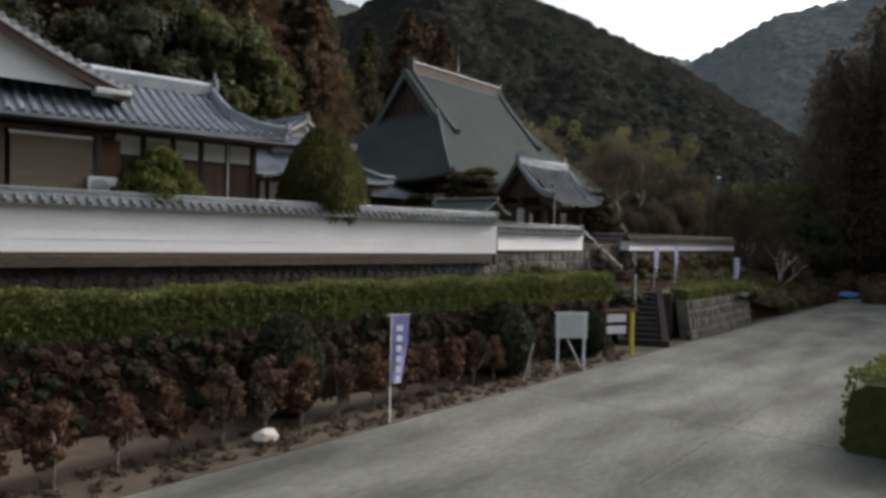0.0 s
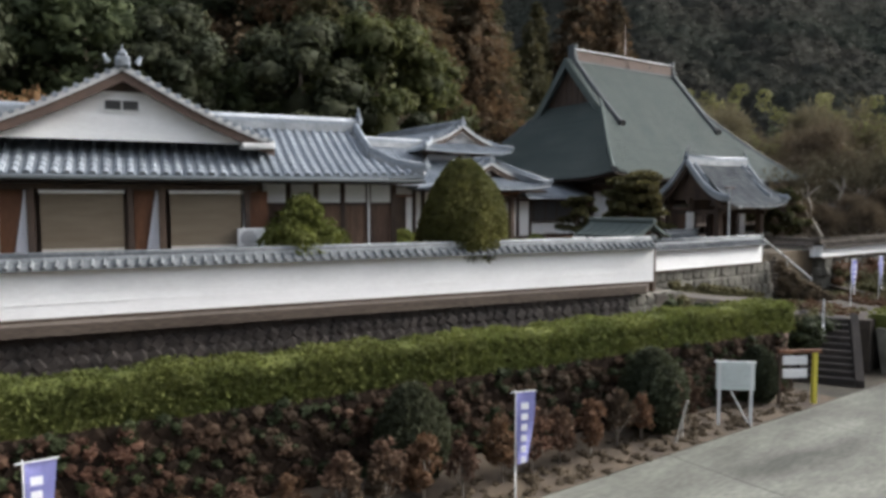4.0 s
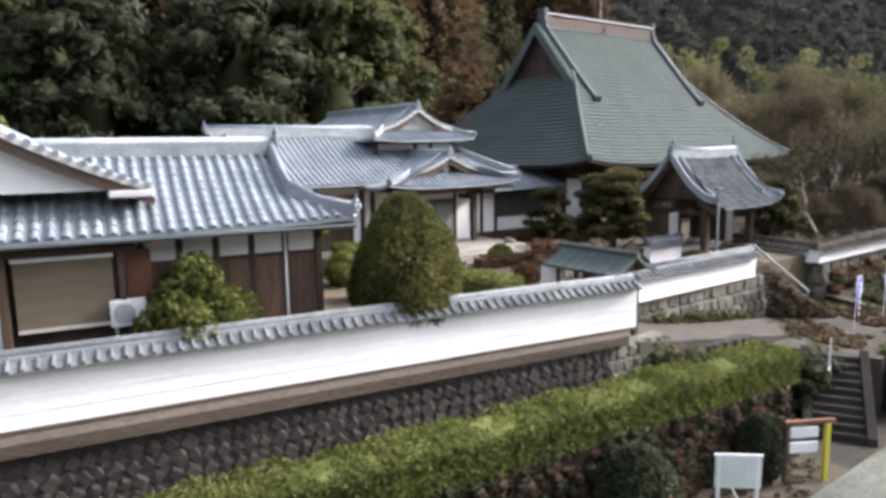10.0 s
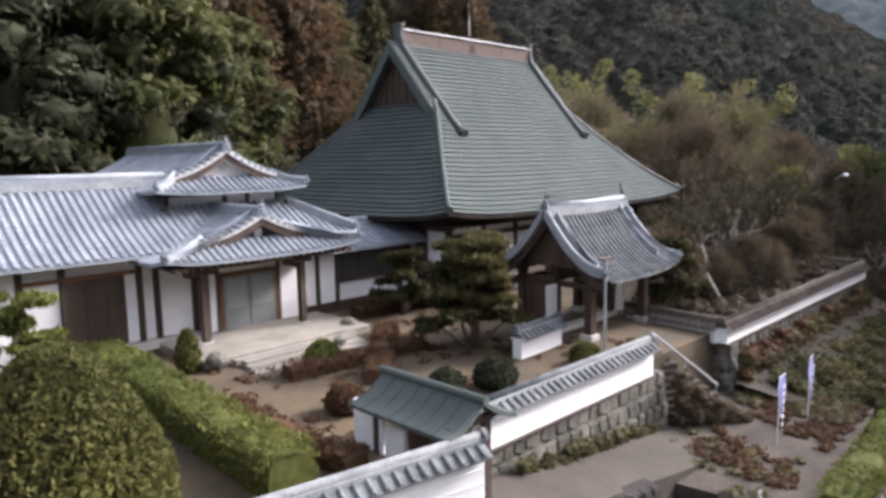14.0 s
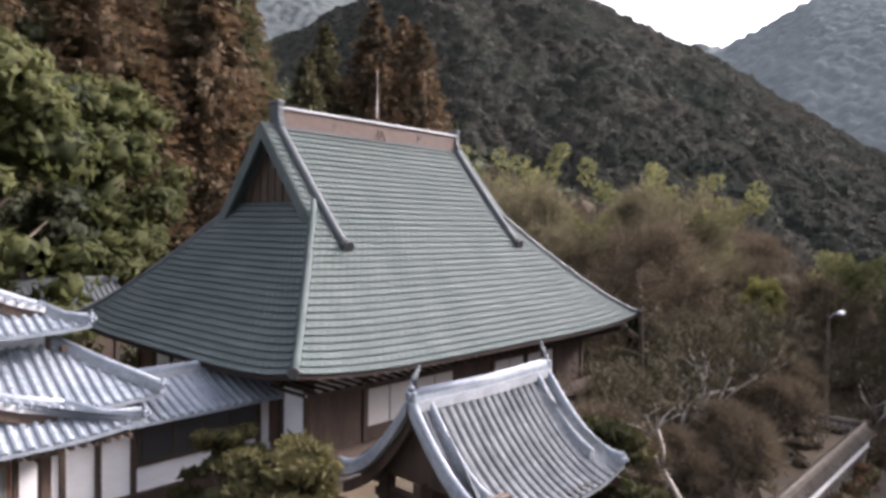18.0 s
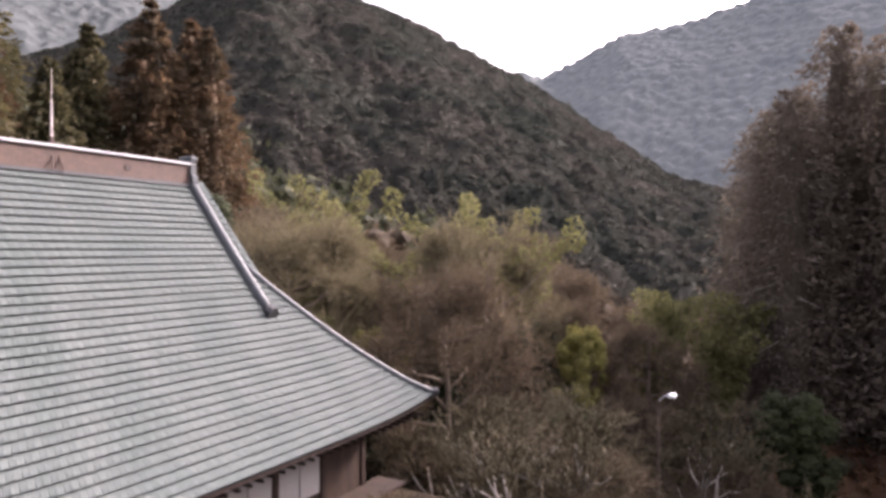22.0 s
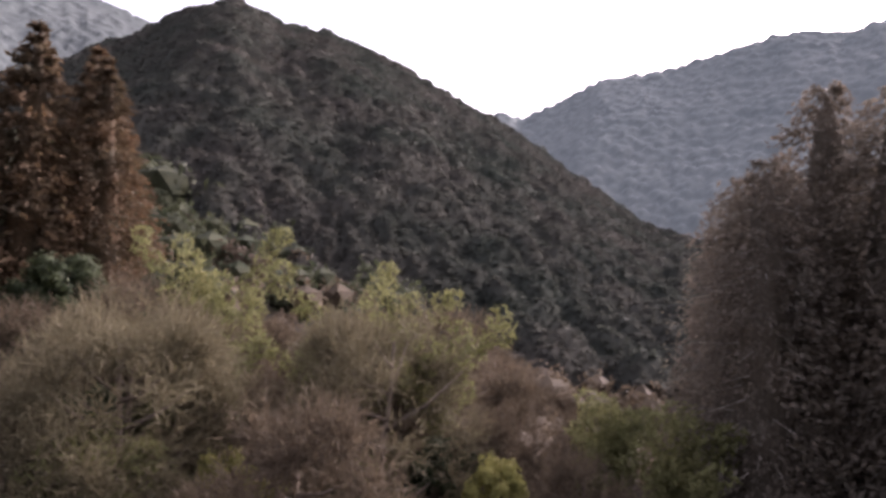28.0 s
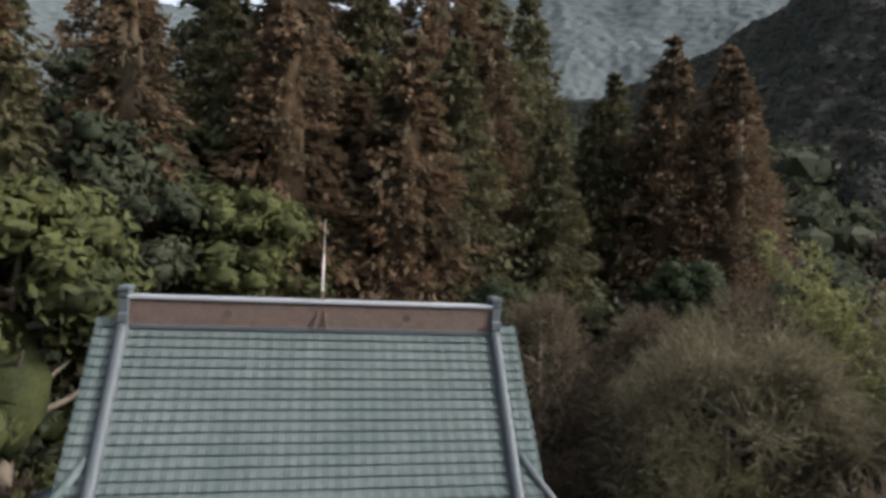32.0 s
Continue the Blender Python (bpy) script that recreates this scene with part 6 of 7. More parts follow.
build_storehouse()

# ---- poles, banners and signs ----
fp = thing("flagpole", "slim grey steel flagpole behind the white wall", "flagpole", pose(-10.67, -7.3, TERRACE))
part("pole", rod(bmesh.new(), (0, 0, -0.1), (0, 0, 2.85), 0.055, 0.045), grey_metal, fp)
part("finial", rod(bmesh.new(), (0, 0, 2.85), (0, 0, 2.95), 0.07, 0.04), grey_metal, fp)
part("head_plate", block(-0.3, -0.09, 2.9, 0.3, 0.09, 2.97, 0.02), rust_board, fp, "brown cross plate")

sl = thing("street_lamp", "slim brown lamp post with a white lamp head", "street lamp", pose(9.6, -8.2, 0.3))
part("pole", rod(bmesh.new(), (0, 0, 3.9), (0, 0, 8.3), 0.045, 0.03), bark, sl)
v, f = tube([(0, 0, 8.25), (-0.1, -0.2, 8.45), (-0.15, -0.4, 8.5)], 0.03, 6)
mesh("arm", v, f, grey_metal, sl)
bm = bmesh.new()
bmesh.ops.create_uvsphere(bm, u_segments=14, v_segments=8, radius=0.16)
bmesh.ops.scale(bm, vec=(1.3, 0.9, 0.55), verts=bm.verts)
part("lamp_head", bm, white_metal, sl, "white enamelled lamp head", True, pose(-0.15, -0.45, 8.5))


def banner(x, y, z, height=2.45, m=None, cloth=banner_cloth, lean=0.0, wide=0.42):
    b = thing("banner", "blue and white cloth banner on a slim white pole", "banner", pose(x, y, z, lean, 0, random.uniform(-20, 20)), "banners along the approach")
    part("pole", rod(bmesh.new(), (0, 0, 0), (0, 0, height), 0.018, 0.014, 6), white_metal, b)
    part("cross_arm", rod(bmesh.new(), (-0.1, 0, height - 0.04), (wide + 0.05, 0, height - 0.04), 0.012, sides=6), white_metal, b)
    vs, fs = [], []
    n = 12
    for i in range(n + 1):
        k = i / n
        for j in range(4):
            q = j / 3
            vs.append((0.02 + q * wide * (1 - 0.35 * k), 0.05 * math.sin(3 * q + 5 * k), height - 0.06 - k * (height * 0.62)))
    for i in range(n):
        for j in range(3):
            a = i * 4 + j
            fs.append((a, a + 1, a + 5, a + 4))
    c = mesh("cloth", vs, fs, cloth, b, smooth=True)
    for k in range(6):
        z1 = height - 0.25 - k * 0.22
        part("mark", block(0.09, -0.075, z1 - 0.13, 0.25 - 0.012 * k, -0.07, z1), white_cloth, c)
    return b


banner(-30.35, -15.3, 0.04, 2.35)
banner(-38.75, -14.0, 0.04, 2.35)
for x, y, z, h in ((-9.6, -12.2, 1.9, 1.95), (-7.35, -12.3, 1.9, 2.0), (-3.0, -13.8, 1.0, 2.3)):
    banner(x, y, z, h)
sp = thing("banner_pole", "white pole at the foot of the stone steps", "pole", pose(-14.4, -13.45, 0.3))
part("pole", rod(bmesh.new(), (0, 0, -0.1), (0.05, 0, 2.4), 0.03), white_metal, sp)
part("bracket", block(-0.06, -0.04, 1.3, 0.1, 0.04, 1.45), white_metal, sp)
part("rolled_cloth", rod(bmesh.new(), (0.08, 0, 0.5), (0.1, 0, 1.6), 0.05, 0.03), white_cloth, sp)

sg = thing("notice_board", "pale green notice board on two white legs", "sign", pose(-22.2, -15.0, 0.05, 0, 0, -42))
part("board", block(-0.5, -0.03, 0.98, 0.5, 0.03, 1.75, 0.01), sign_paint, sg)
part("frame", block(-0.53, -0.02, 1.73, 0.53, 0.02, 1.78), white_metal, sg)
for x in (-0.42, 0.42):
    part("leg", block(x - 0.035, -0.035, -0.05, x + 0.035, 0.035, 1.74), white_metal, sg)
part("brace", rod(bmesh.new(), (0.4, 0.1, 0.02), (-0.1, 0.05, 0.95), 0.02), white_metal, sg)
for i in range(7):
    part("text_bar", block(-0.4, -0.036, 1.62 - i * 0.085, 0.4 - 0.13 * (i % 3), -0.031, 1.63 - i * 0.085), grey_metal, sg)
bd = thing("direction_board", "small white boards on a timber frame with a yellow post", "sign", pose(-18.8, -14.9, 0.05, 0, 0, -30))
part("beam", block(-0.6, -0.05, 1.55, 0.75, 0.05, 1.65), warm_wood, bd)
for x in (-0.55,):
    part("post", block(x - 0.04, -0.04, -0.05, x + 0.04, 0.04, 1.6), dark_wood, bd)
part("yellow_post", block(0.5, -0.06, -0.05, 0.62, 0.06, 1.55), yellow_paint, bd)
for z in (0.8, 1.2):
    part("panel", block(-0.45, -0.03, z, 0.3, 0.03, z + 0.26), white_metal, bd)
st = thing("leaning_stake", "pale wooden stake leaning in the shrubs", "stake", pose(-24.6, -14.9, 0.05, 8, 12, 0))
part("stake", rod(bmesh.new(), (0, 0, -0.05), (0, 0, 1.1), 0.03, sides=6), granite, st)
part("prop", rod(bmesh.new(), (0.25, 0, -0.05), (0.02, 0, 0.6), 0.025, sides=6), granite, st)

rl = thing("handrail", "steel handrail beside the stone steps", "handrail")
part("rail", rod(bmesh.new(), (-10.2, -8.65, 4.6), (-8.15, -9.87, 2.7), 0.045), grey_metal, rl)
for k, low in ((0.02, 3.75), (0.5, 2.9), (0.98, 1.85)):
    x, y = -10.2 + 2.05 * k, -8.65 - 1.22 * k
    part("post", rod(bmesh.new(), (x, y, low), (x, y, 4.6 - 1.9 * k), 0.035), grey_metal, rl)

bs = thing("blue_sheet_pile", "blue tarpaulin sheet over a low heap by the road", "tarpaulin", pose(20.5, -15.2, 0))
bm = bmesh.new()
bmesh.ops.create_uvsphere(bm, u_segments=18, v_segments=8, radius=1.0)
bmesh.ops.scale(bm, vec=(1.6, 0.9, 0.3), verts=bm.verts)
for v in bm.verts:
    v.co += Vector((random.uniform(-1, 1), random.uniform(-1, 1), random.uniform(-1, 1))) * 0.04
part("sheet", bm, blue_sheet, bs, m=pose(0, 0, 0.2))
bag = thing("rubbish_bag", "small pale grey plastic bag lying beneath the shrubs", "bag", pose(-33.0, -14.6, 0.15))
bm = bmesh.new()
bmesh.ops.create_icosphere(bm, subdivisions=2, radius=0.2)
for v in bm.verts:
    v.co = Vector((v.co.x * 1.5, v.co.y, v.co.z * 0.7)) * random.uniform(0.8, 1.2)
part("bag", bm, granite, bag)

# ---- hedges and shrubs ----


def hedge(name, a, b, z0, z1, wide, mat, label, seed, per=420, size=0.07):
    """A clipped hedge: an uneven body with leaves over its top and sides."""
    rng = np.random.default_rng(seed)
    a, b = np.array((*a, 0.0)), np.array((*b, 0.0))
    d = b - a
    length = np.linalg.norm(d)
    d /= length
    n = np.array((-d[1], d[0], 0))
    h = thing(name, label, "hedge")
    cols = int(length / 0.25)
    ring = [(-0.5, 0), (-0.52, 0.5), (-0.46, 0.85), (-0.3, 0.97), (0, 1.0), (0.3, 0.97), (0.46, 0.85), (0.52, 0.5), (0.5, 0)]
    vs, fs = [], []
    for i in range(cols + 1):
        for u, k in ring:
            w = 1 + 0.07 * noise.noise((i * 0.5, u * 3, k * 3 + seed))
            vs.append(a + d * length * i / cols + n * u * wide * 0.94 * w + np.array((0, 0, z0 + (z1 - z0) * k * w * 0.97)))
    m = len(ring)
    for i in range(cols):
        for k in range(m - 1):
            q = i * m + k
            fs.append((q, q + 1, q + m + 1, q + m))
    fs += [tuple(range(m)), tuple(range(cols * m, cols * m + m))[::-1]]
    mesh("body", vs, fs, mat, h)
    cnt = int(per * length)
    t = rng.random(cnt) * length
    side = rng.random(cnt)
    u = np.where(side < 0.45, rng.uniform(-0.5, 0.5, cnt), np.where(side < 0.85, -0.52, 0.52))
    k = np.where(side < 0.45, 0.985, rng.random(cnt) ** 0.8)
    c = a + d * t[:, None] + n * (u * wide)[:, None]
    c[:, 2] = z0 + (z1 - z0) * k + 0.05 * np.sin(t * 1.7) + 0.04 * np.sin(t * 4.1)
    v, f = leaves(rng, c, np.full(cnt, 0.06), 1, size, 1, 0.3)
    mesh("leaves", v, [tuple(q) for q in f], mat, h)["kind"] = "stuff"
    return h


hedge("clipped_hedge", (-44, -9.8), (-29.5, -11.55), 1.8, 2.75, 1.3, hedge_leaf, "long clipped green hedge on the bank", 1, 850)
hedge("clipped_hedge", (-29.45, -11.56), (-16.6, -12.95), 1.8, 2.75, 1.3, hedge_leaf, "long clipped green hedge on the bank", 2, 850)
hedge("garden_hedge", (-22.7, -8.2), (-22.2, 3.0), TERRACE - 0.05, 4.75, 1.0, hedge_leaf, "clipped garden hedge behind the wall", 3, 380)
hedge("azalea_hedge", (-21.5, -3.2), (-21.3, -8.3), TERRACE - 0.05, 4.3, 0.6, azalea_leaf, "low reddish azalea hedge in the garden", 4, 260)
hedge("azalea_hedge", (-19.0, -2.2), (-14.2, -2.6), TERRACE - 0.05, 4.3, 0.7, azalea_leaf, "low reddish azalea hedge in the garden", 5, 260)
hedge("azalea_hedge", (-17.6, -4.4), (-13.6, -0.2), TERRACE - 0.05, 4.35, 0.7, azalea_leaf, "low reddish azalea hedge in the garden", 6, 260)
hedge("azalea_hedge", (-13.0, 2.4), (-8.0, 1.8), TERRACE - 0.05, 4.35, 0.8, azalea_leaf, "low reddish azalea hedge in the garden", 7, 240)
hedge("roadside_hedge", (-25.6, -23.9), (-12.0, -24.4), 0.0, 1.45, 1.9, hedge_leaf, "broad clipped roadside hedge beside the forecourt", 8, 420, 0.09)
hedge("low_hedge", (-12.2, -14.4), (-3.5, -14.2), 1.5, 2.1, 0.9, hedge_leaf, "low hedge above the stone wall", 9, 260)
hedge("low_hedge", (-3.0, -14.0), (16.0, -14.6), 0.0, 0.9, 1.2, azalea_leaf, "scrubby brown hedge along the roadside", 10, 160)


def shrub(seed, height, spread, leaf_size=0.07, count=26, per=60, stem=0.35):
    """A small shrub on thin stems."""
    rng = np.random.default_rng(seed)
    pairs = [tube([(0, 0, -0.05), (rng.normal() * 0.03, rng.normal() * 0.03, height * 0.6)], [0.03, 0.015], 5)]
    c = []
    for i in range(count):
        k = stem + (1 - stem) * rng.random()
        r = spread * (0.35 + 0.5 * rng.random()) * math.sin(math.pi * min(1, 0.25 + 0.75 * (k - stem) / (1 - stem)))
        a = rng.random() * 6.283
        c.append((math.cos(a) * r, math.sin(a) * r, height * k))
        if i % 3 == 0:
            pairs.append(tube([(0, 0, height * stem * 0.6), c[-1]], [0.014, 0.006], 4))
    return join(pairs), join([leaves(rng, c, np.full(len(c), spread * 0.32), per, leaf_size, 1, 0.3)])


protos = []
for i in range(5):
    tr, cr = shrub(20 + i, 1.35, 0.42, 0.06, 22, 42)
    protos.append(tree_of("shrub", "young reddish shrub on a thin stem along the forecourt edge", "shrub", tr, cr, pale_bark, red_leaf if i % 3 else azalea_leaf, pose(-39.5 + i * 0.95, -14.35, 0.05), "row of young shrubs"))
for i in range(5, 18):
    x = -39.5 + i * 0.95 + random.uniform(-0.1, 0.1)
    s = random.uniform(0.85, 1.15)
    copy_thing(protos[i % 5], pose(x, -14.35 + random.uniform(-0.1, 0.1), 0.05, 0, 0, random.uniform(0, 360)) @ Matrix.Diagonal((s, s, s, 1)))
for i, (x, y, z, h, r) in enumerate(((-31.5, -13.2, 0.1, 2.1, 0.85), (-24.3, -13.9, 0.05, 2.15, 0.95), (-19.6, -14.1, 0.05, 1.7, 0.6))):
    tr, cr = topiary(40 + i, h, r, 1500, 0.07)
    tree_of("round_bush", "rounded dark green bush on the bank", "bush", tr, cr, bark, broad_leaf, pose(x, y, z), "round bushes")

tr, cr = topiary(50, 3.65, 1.45, 9500, 0.056, 0.72, 0.62)
tree_of("clipped_tree", "egg-shaped clipped conifer overhanging the white wall", "topiary", tr, cr, bark, cone_leaf, pose(-26.4, -8.15, TERRACE - 0.05))
tr, cr = shrub(51, 2.2, 1.25, 0.08, 70, 150, 0.25)
tree_of("citrus_bush", "loose evergreen bush with glossy yellow-green leaves", "bush", tr, cr, bark, citrus_leaf, pose(-31.45, -7.2, TERRACE))
tr, cr = cloud_pine(52, 3.7, 1.45, 22)
pine = tree_of("garden_pine", "trained garden pine with tiers of dark needles", "pine", tr, cr, bark, pine_leaf, pose(-13.2, -4.0, TERRACE - 0.05), "garden pines")
tr, cr = cloud_pine(53, 2.6, 1.2, 8)
tree_of("garden_pine", "small garden pine with flat tiers", "pine", tr, cr, bark, pine_leaf, pose(-11.4, 1.4, TERRACE - 0.05), "garden pines")
tr, cr = cloud_pine(54, 2.9, 1.5, 9)
tree_of("garden_pine", "garden pine beside the gate", "pine", tr, cr, bark, pine_leaf, pose(-4.6, -6.4, TERRACE - 0.05), "garden pines")
tr, cr = cloud_pine(55, 2.7, 1.2, 6)
tree_of("garden_maple", "small garden tree with a flat yellow-brown crown", "tree", tr, cr, bark, citrus_leaf, pose(-24.4, 2.6, TERRACE - 0.05))
for i, (x, y, r, h) in enumerate(((-17.6, -1.9, 0.55, 0.8), (-19.4, -5.4, 0.5, 0.7), (-15.6, -7.0, 0.6, 0.8), (-20.6, 0.6, 0.35, 1.3), (-24.6, -1.5, 0.7, 1.2), (-25.2, -4.0, 0.6, 1.0), (-16.9, -6.4, 0.5, 0.7), (-12.2, -7.6, 0.5, 0.6))):
    tr, cr = topiary(60 + i, h, r, 420, 0.07)
    tree_of("garden_bush", "low clipped garden bush", "bush", tr, cr, bark, (citrus_leaf, azalea_leaf, broad_leaf, cone_leaf)[i % 4], pose(x, y, TERRACE - 0.05), "garden bushes")

# ---- trees ----


def plant(kind, at, scale=1.0, turn=None):
    x, y = at
    z = TERRACE if (-44 < x < 10 and -9 < y < 18.5) else ground_height(x, y)
    s = scale * random.uniform(0.92, 1.08)
    return copy_thing(kind, pose(x, y, z - 0.3, 0, 0, random.uniform(0, 360) if turn is None else turn) @ Matrix.Diagonal((s, s, s, 1)))


ev = []
for i, (h, r, mat, lab) in enumerate(((15, 4.4, camphor_leaf, "broad evergreen tree with bright clumped leaves"), (17, 4.6, broad_leaf, "tall dark evergreen tree with dense rounded clumps"), (13, 3.8, dark_leaf, "dark evergreen tree at the foot of the hill"), (16, 4.0, broad_leaf, "tall evergreen tree with heavy foliage"))):
    tr, cr = broadleaf(100 + i, h, r, 85, 76, 0.26)
    ev.append(tree_of("evergreen_tree", lab, "tree", tr, cr, bark, mat, pose((-3.9, -15.5, -24, -9)[i], (29, 25, 23, 27)[i], ground_height((-3.9, -15.5, -24, -9)[i], (29, 25, 23, 27)[i]) - 0.3), "trees on the slope"))
cd = []
for i, (h, r, mat, lab) in enumerate(((23, 6.2, cedar_leaf, "tall dark cedar on the wooded slope"), (26, 7.0, rust_cedar_leaf, "tall cedar with rust-tinged winter foliage"), (21, 6.0, rust_cedar_leaf, "brownish cedar with a pointed top"))):
    tr, cr = conifer(120 + i, h, r)
    cd.append(tree_of("cedar_tree", lab, "tree", tr, cr, bark, mat, pose((8, 14, 3)[i], (40, 44, 38)[i], ground_height((8, 14, 3)[i], (40, 44, 38)[i]) - 0.3), "cedars on the slope"))
br = []
for i, (h, r) in enumerate(((17.5, 6.2), (14.0, 5.0), (6.0, 3.2))):
    tr, cr = brush(140 + i, h, r, 1700 - 400 * i, 0.8 - 0.12 * i)
    br.append(tree_of("bare_brush_tree", "leafless brown winter tree with a haze of fine twigs", "tree", tr, cr, bark, (grey_twig, brown_twig, brown_twig)[i], pose((18, 17, 21)[i], (14, 3, 0)[i], ground_height((18, 17, 21)[i], (14, 3, 0)[i]) - 0.2), "winter trees beyond the hall"))
bm_ = [bamboo(160 + i, h, "yellow-green bamboo clump with arching tops", pose(x, y, ground_height(x, y) - 0.2)) for i, (h, x, y) in enumerate(((16.4, 33.0, 8.4), (10.6, 34.2, -2.4)))]
bt = []
for i, h in enumerate((6.2, 7.0)):
    tr, cr = bare_tree(170 + i, h, 4.8, 6)
    bt.append(tree_of("bare_tree", "bare pale-barked cherry tree with crooked limbs", "tree", tr, cr, pale_bark, grey_twig, pose((2.0, 6.5)[i], (-6.2, -6.8)[i], TERRACE - 0.1), "bare trees in the yard"))
tr, cr = broadleaf(180, 10.2, 2.5, 46, 90, 0.17, 0.35)
yl = tree_of("yellow_green_tree", "rounded yellow-green evergreen among bare trees", "tree", tr, cr, bark, yellow_leaf, pose(24.8, -0.9, 0.2) @ Matrix.Diagonal((0.6, 0.6, 0.84, 1)), "yellow-green trees")
tr, cr = broadleaf(181, 7, 2.6, 36, 60, 0.2)
tree_of("autumn_tree", "slender tree with sparse orange-brown autumn leaves", "tree", tr, cr, bark, autumn_leaf, pose(-36.4, 20.5, ground_height(-36.4, 20.5)) @ Matrix.Diagonal((0.9, 0.9, 1.45, 1)), "autumn trees")

for at, k, s in (((-13.2, 20.8), 0, 1.15), ((22.5, 6.5), 2, 0.5), ((19.2, -2.5), 2, 0.42), ((30, 4), 2, 0.6), ((14.0, 16), 2, 0.55), ((24, -11.5), 2, 0.5), ((31, 12), 2, 0.7), ((20, 20), 2, 0.7), ((13.5, 6.5), 2, 0.4), ((-19.5, 21), 1, 1.0), ((-12, 30), 3, 1.1), ((-28, 22), 3, 0.95), ((-33, 26), 2, 1.15), ((-20, 33), 1, 1.2), ((-42, 24), 1, 1.0), ((-48, 22), 3, 1.0), ((-54, 26), 2, 1.2), ((-27, 34), 2, 1.2), ((-46, 33), 3, 1.3), ((-36, 36), 1, 1.3), ((-8, 36), 2, 1.2), ((0, 35), 0, 0.8), ((-60, 30), 1, 1.3), ((-15, 42), 3, 1.3), ((12, 30), 2, 0.8), ((30, 26), 3, 0.7), ((25, 30), 2, 0.8), ((-66, 22), 2, 1.2)):
    plant(ev[k], at, s)
for at, k, s in (((-15.5, 26), 0, 1.1), ((-11, 31), 1, 1.1), ((-19, 30), 1, 1.15), ((-6.5, 37), 0, 1.25), ((-2, 42), 1, 1.3), ((4, 45), 0, 1.35), ((10, 47), 1, 1.35), ((-8, 46), 0, 1.3), ((-16, 48), 2, 1.1), ((-24, 46), 0, 1.1), ((0, 52), 2, 1.5), ((15, 50), 0, 1.35), ((30, 42), 2, 1.2), ((34.5, 39.5), 1, 1.0), ((27, 47), 0, 1.0), ((38, 46), 2, 1.1), ((24, 44), 0, 0.9), ((5, 60), 1, 1.3), ((-20, 62), 1, 1.3), ((22, 58), 0, 1.2), ((-2, 34), 1, 1.1), ((6, 34), 2, 1.2), ((10, 37), 0, 1.15), ((18, 38), 0, 0.8)):
    plant(cd[k], at, s)
# tall grove to the east
gv_ = []
for i, (h, r) in enumerate(((25, 4.6), (27, 5.0))):
    tr, cr = conifer(125 + i, h, r, 44, 0.18, 0.06, 0.55, 30, 2.6)
    gv_.append(tree_of("grove_cedar", "tall grey-brown cedar with a rounded top in the grove", "tree", tr, cr, pale_bark, hazed_grove_leaf, pose((43, 52)[i], (-11.5, -16)[i], ground_height((43, 52)[i], (-11.5, -16)[i]) - 0.3), "cedars of the grove"))
for i, (x, y, k, s) in enumerate(((36, -11, 0, 1.0), (41, -14, 1, 1.0), (38, -17, 0, 1.05), (45, -19, 0, 1.1), (34, -19.5, 1, 0.95), (40, -23, 0, 1.1), (48, -25, 1, 1.1), (33, -25, 0, 1.0), (28, -24, 0, 0.95), (38, -30, 0, 1.1), (30, -31, 1, 1.1), (24, -29, 0, 1.0), (20, -34, 0, 1.0), (47, -9, 0, 1.05))):
    plant(gv_[k], (x, y), s)
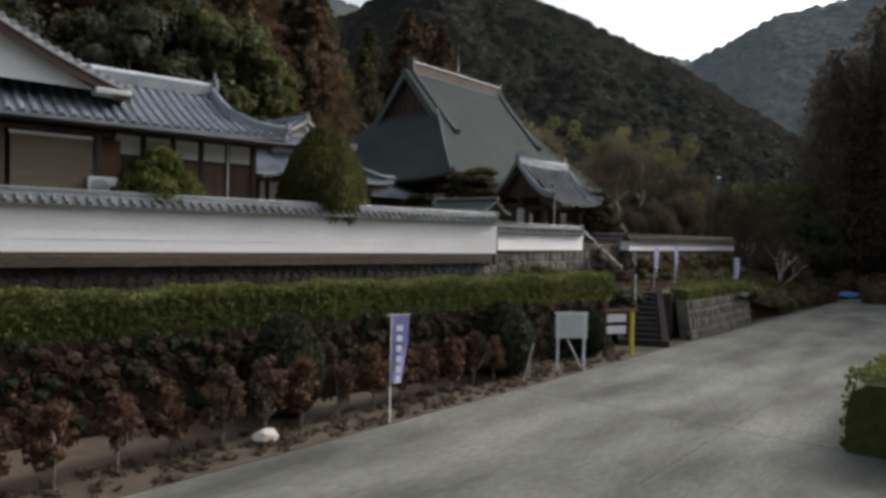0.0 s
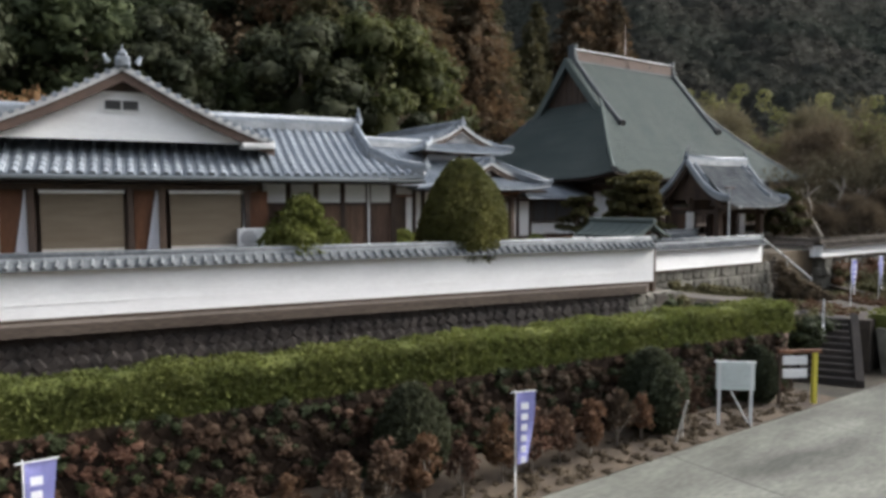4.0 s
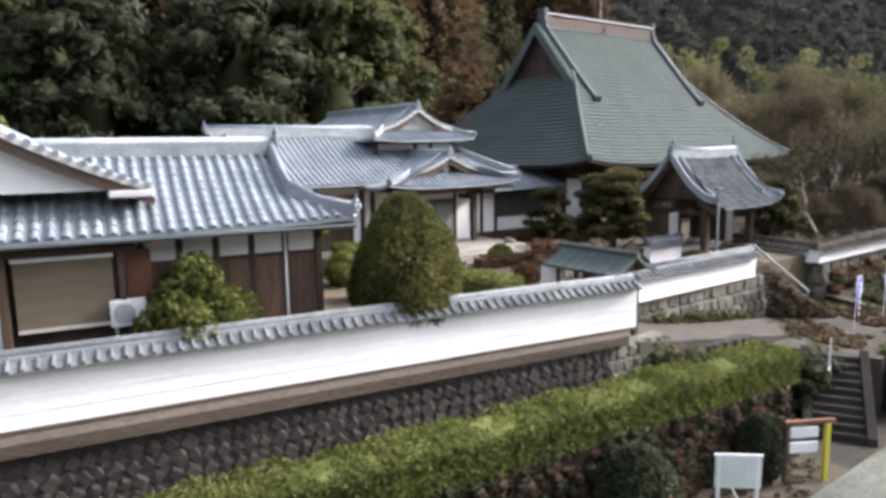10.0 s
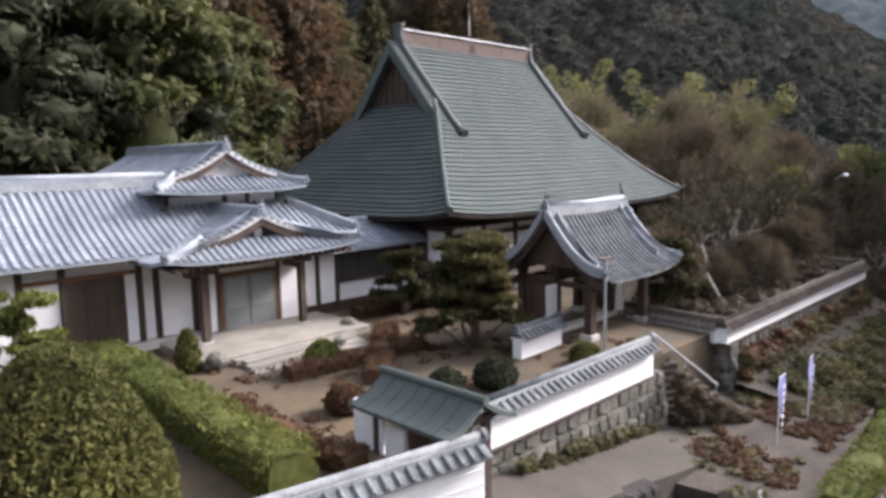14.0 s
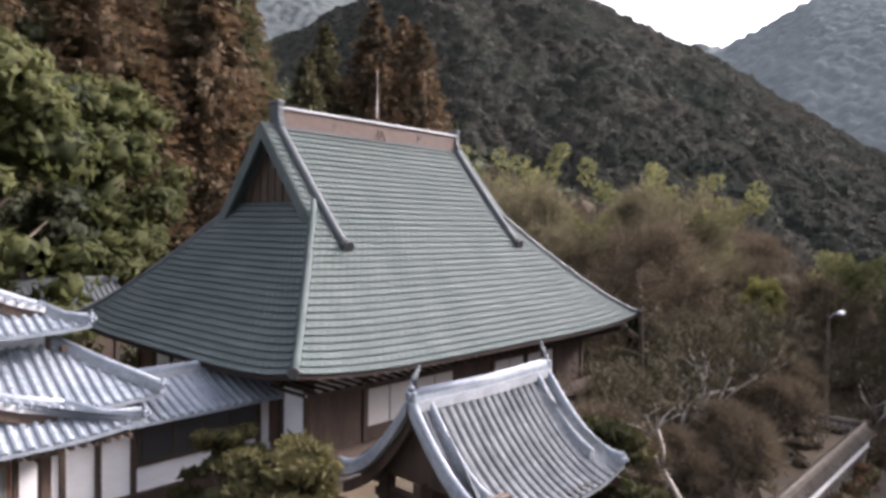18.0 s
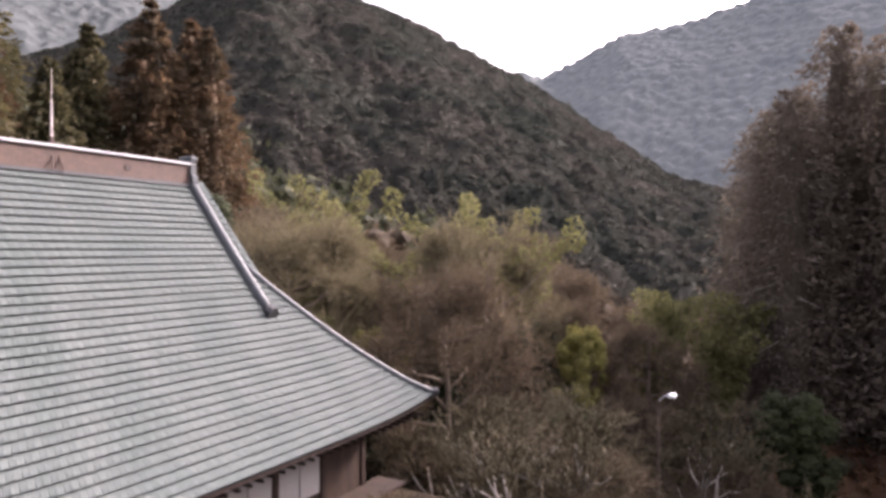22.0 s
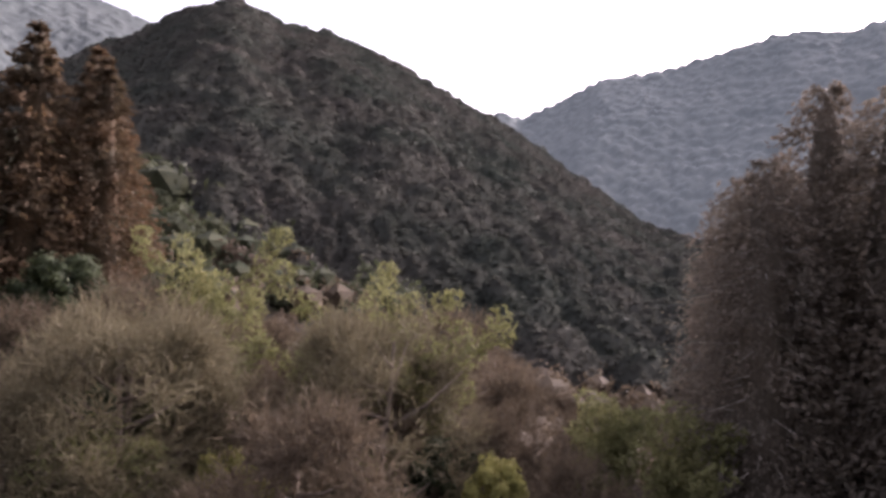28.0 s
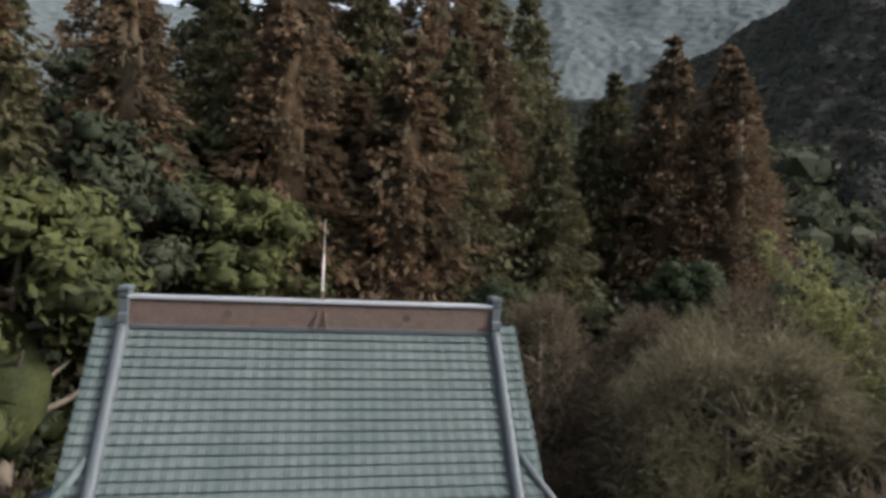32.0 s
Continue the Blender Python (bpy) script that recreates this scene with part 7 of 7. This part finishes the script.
for at, k, s in (((19.8, 16.8), 0, 1.0), ((26.2, 6.0), 0, 0.92), ((15.2, 18.2), 1, 0.8), ((24.5, 13.5), 1, 0.92), ((21.5, 6.5), 1, 0.66), ((30.5, 1.5), 1, 0.82), ((28.5, 9.5), 1, 1.0), ((35, 14), 0, 0.86), ((31, 18), 1, 1.0), ((25, 22), 1, 1.05), ((12.8, 10), 2, 1.0), ((14.5, 4.5), 2, 1.0), ((21.8, -4.5), 2, 1.1), ((27.5, -4.0), 1, 0.7), ((36, 2), 1, 0.85), ((-12.5, 20.5), 2, 1.0), ((-17, 20.5), 2, 0.9), ((-30, 20), 2, 0.9), ((12, 15), 2, 1.1), ((10, 21), 2, 1.2), ((13, 24), 1, 1.0), ((19, 23), 1, 1.0), ((39, 8), 1, 1.0), ((14, -11.5), 2, 0.8), ((18, -9.5), 2, 0.8), ((-3.2, -5.4), 2, 0.55), ((1.2, -7.4), 2, 0.5), ((4.5, -7.6), 2, 0.55), ((7.2, -7.0), 2, 0.6), ((9.2, -4.0), 2, 0.7), ((3.2, -2.4), 2, 0.5), ((12.5, -8.0), 2, 0.8), ((15, -6), 2, 0.9), ((-1.0, -6.6), 2, 0.45)):
    plant(br[k], at, s)
for at, k, s in (((30.6, 9.2), 0, 0.86), ((31.8, 21.4), 0, 1.08), ((33.4, -6.4), 1, 1.02), ((24.6, 18.6), 1, 1.15), ((14.6, 13.6), 1, 1.0)):
    plant(bm_[k], at, s)
for at, s in (((20.0, 10.0), 1.05), ((22.4, 9.2), 0.85), ((-40, 18.9), 0.65), ((-45, 18.8), 0.7), ((-50, 19.5), 0.65), ((-57, 21), 0.7), ((-32, 19.2), 0.6), ((-42.5, 20.5), 0.85), ((-33.5, 18), 0.85), ((-47, 17.5), 0.85), ((-30.5, 18.5), 0.75), ((-25, 18.2), 0.65)):
    plant(yl, at, s)
for at, k, s in (((-2.2, -7.2), 0, 0.9), ((4.2, -4.6), 1, 0.8), ((8.2, -5.6), 0, 0.95), ((12.0, -7.5), 1, 1.0), ((17.8, -8.0), 0, 1.3), ((9.6, -12.8), 1, 1.25), ((15.2, -3.0), 1, 1.2), ((14.2, 0.3), 0, 1.25), ((20.5, -8.0), 1, 1.3), ((9.3, -2.2), 1, 0.8), ((13.5, -4.0), 0, 1.0), ((0.5, -4.0), 0, 0.65)):
    plant(bt[k], at, s)
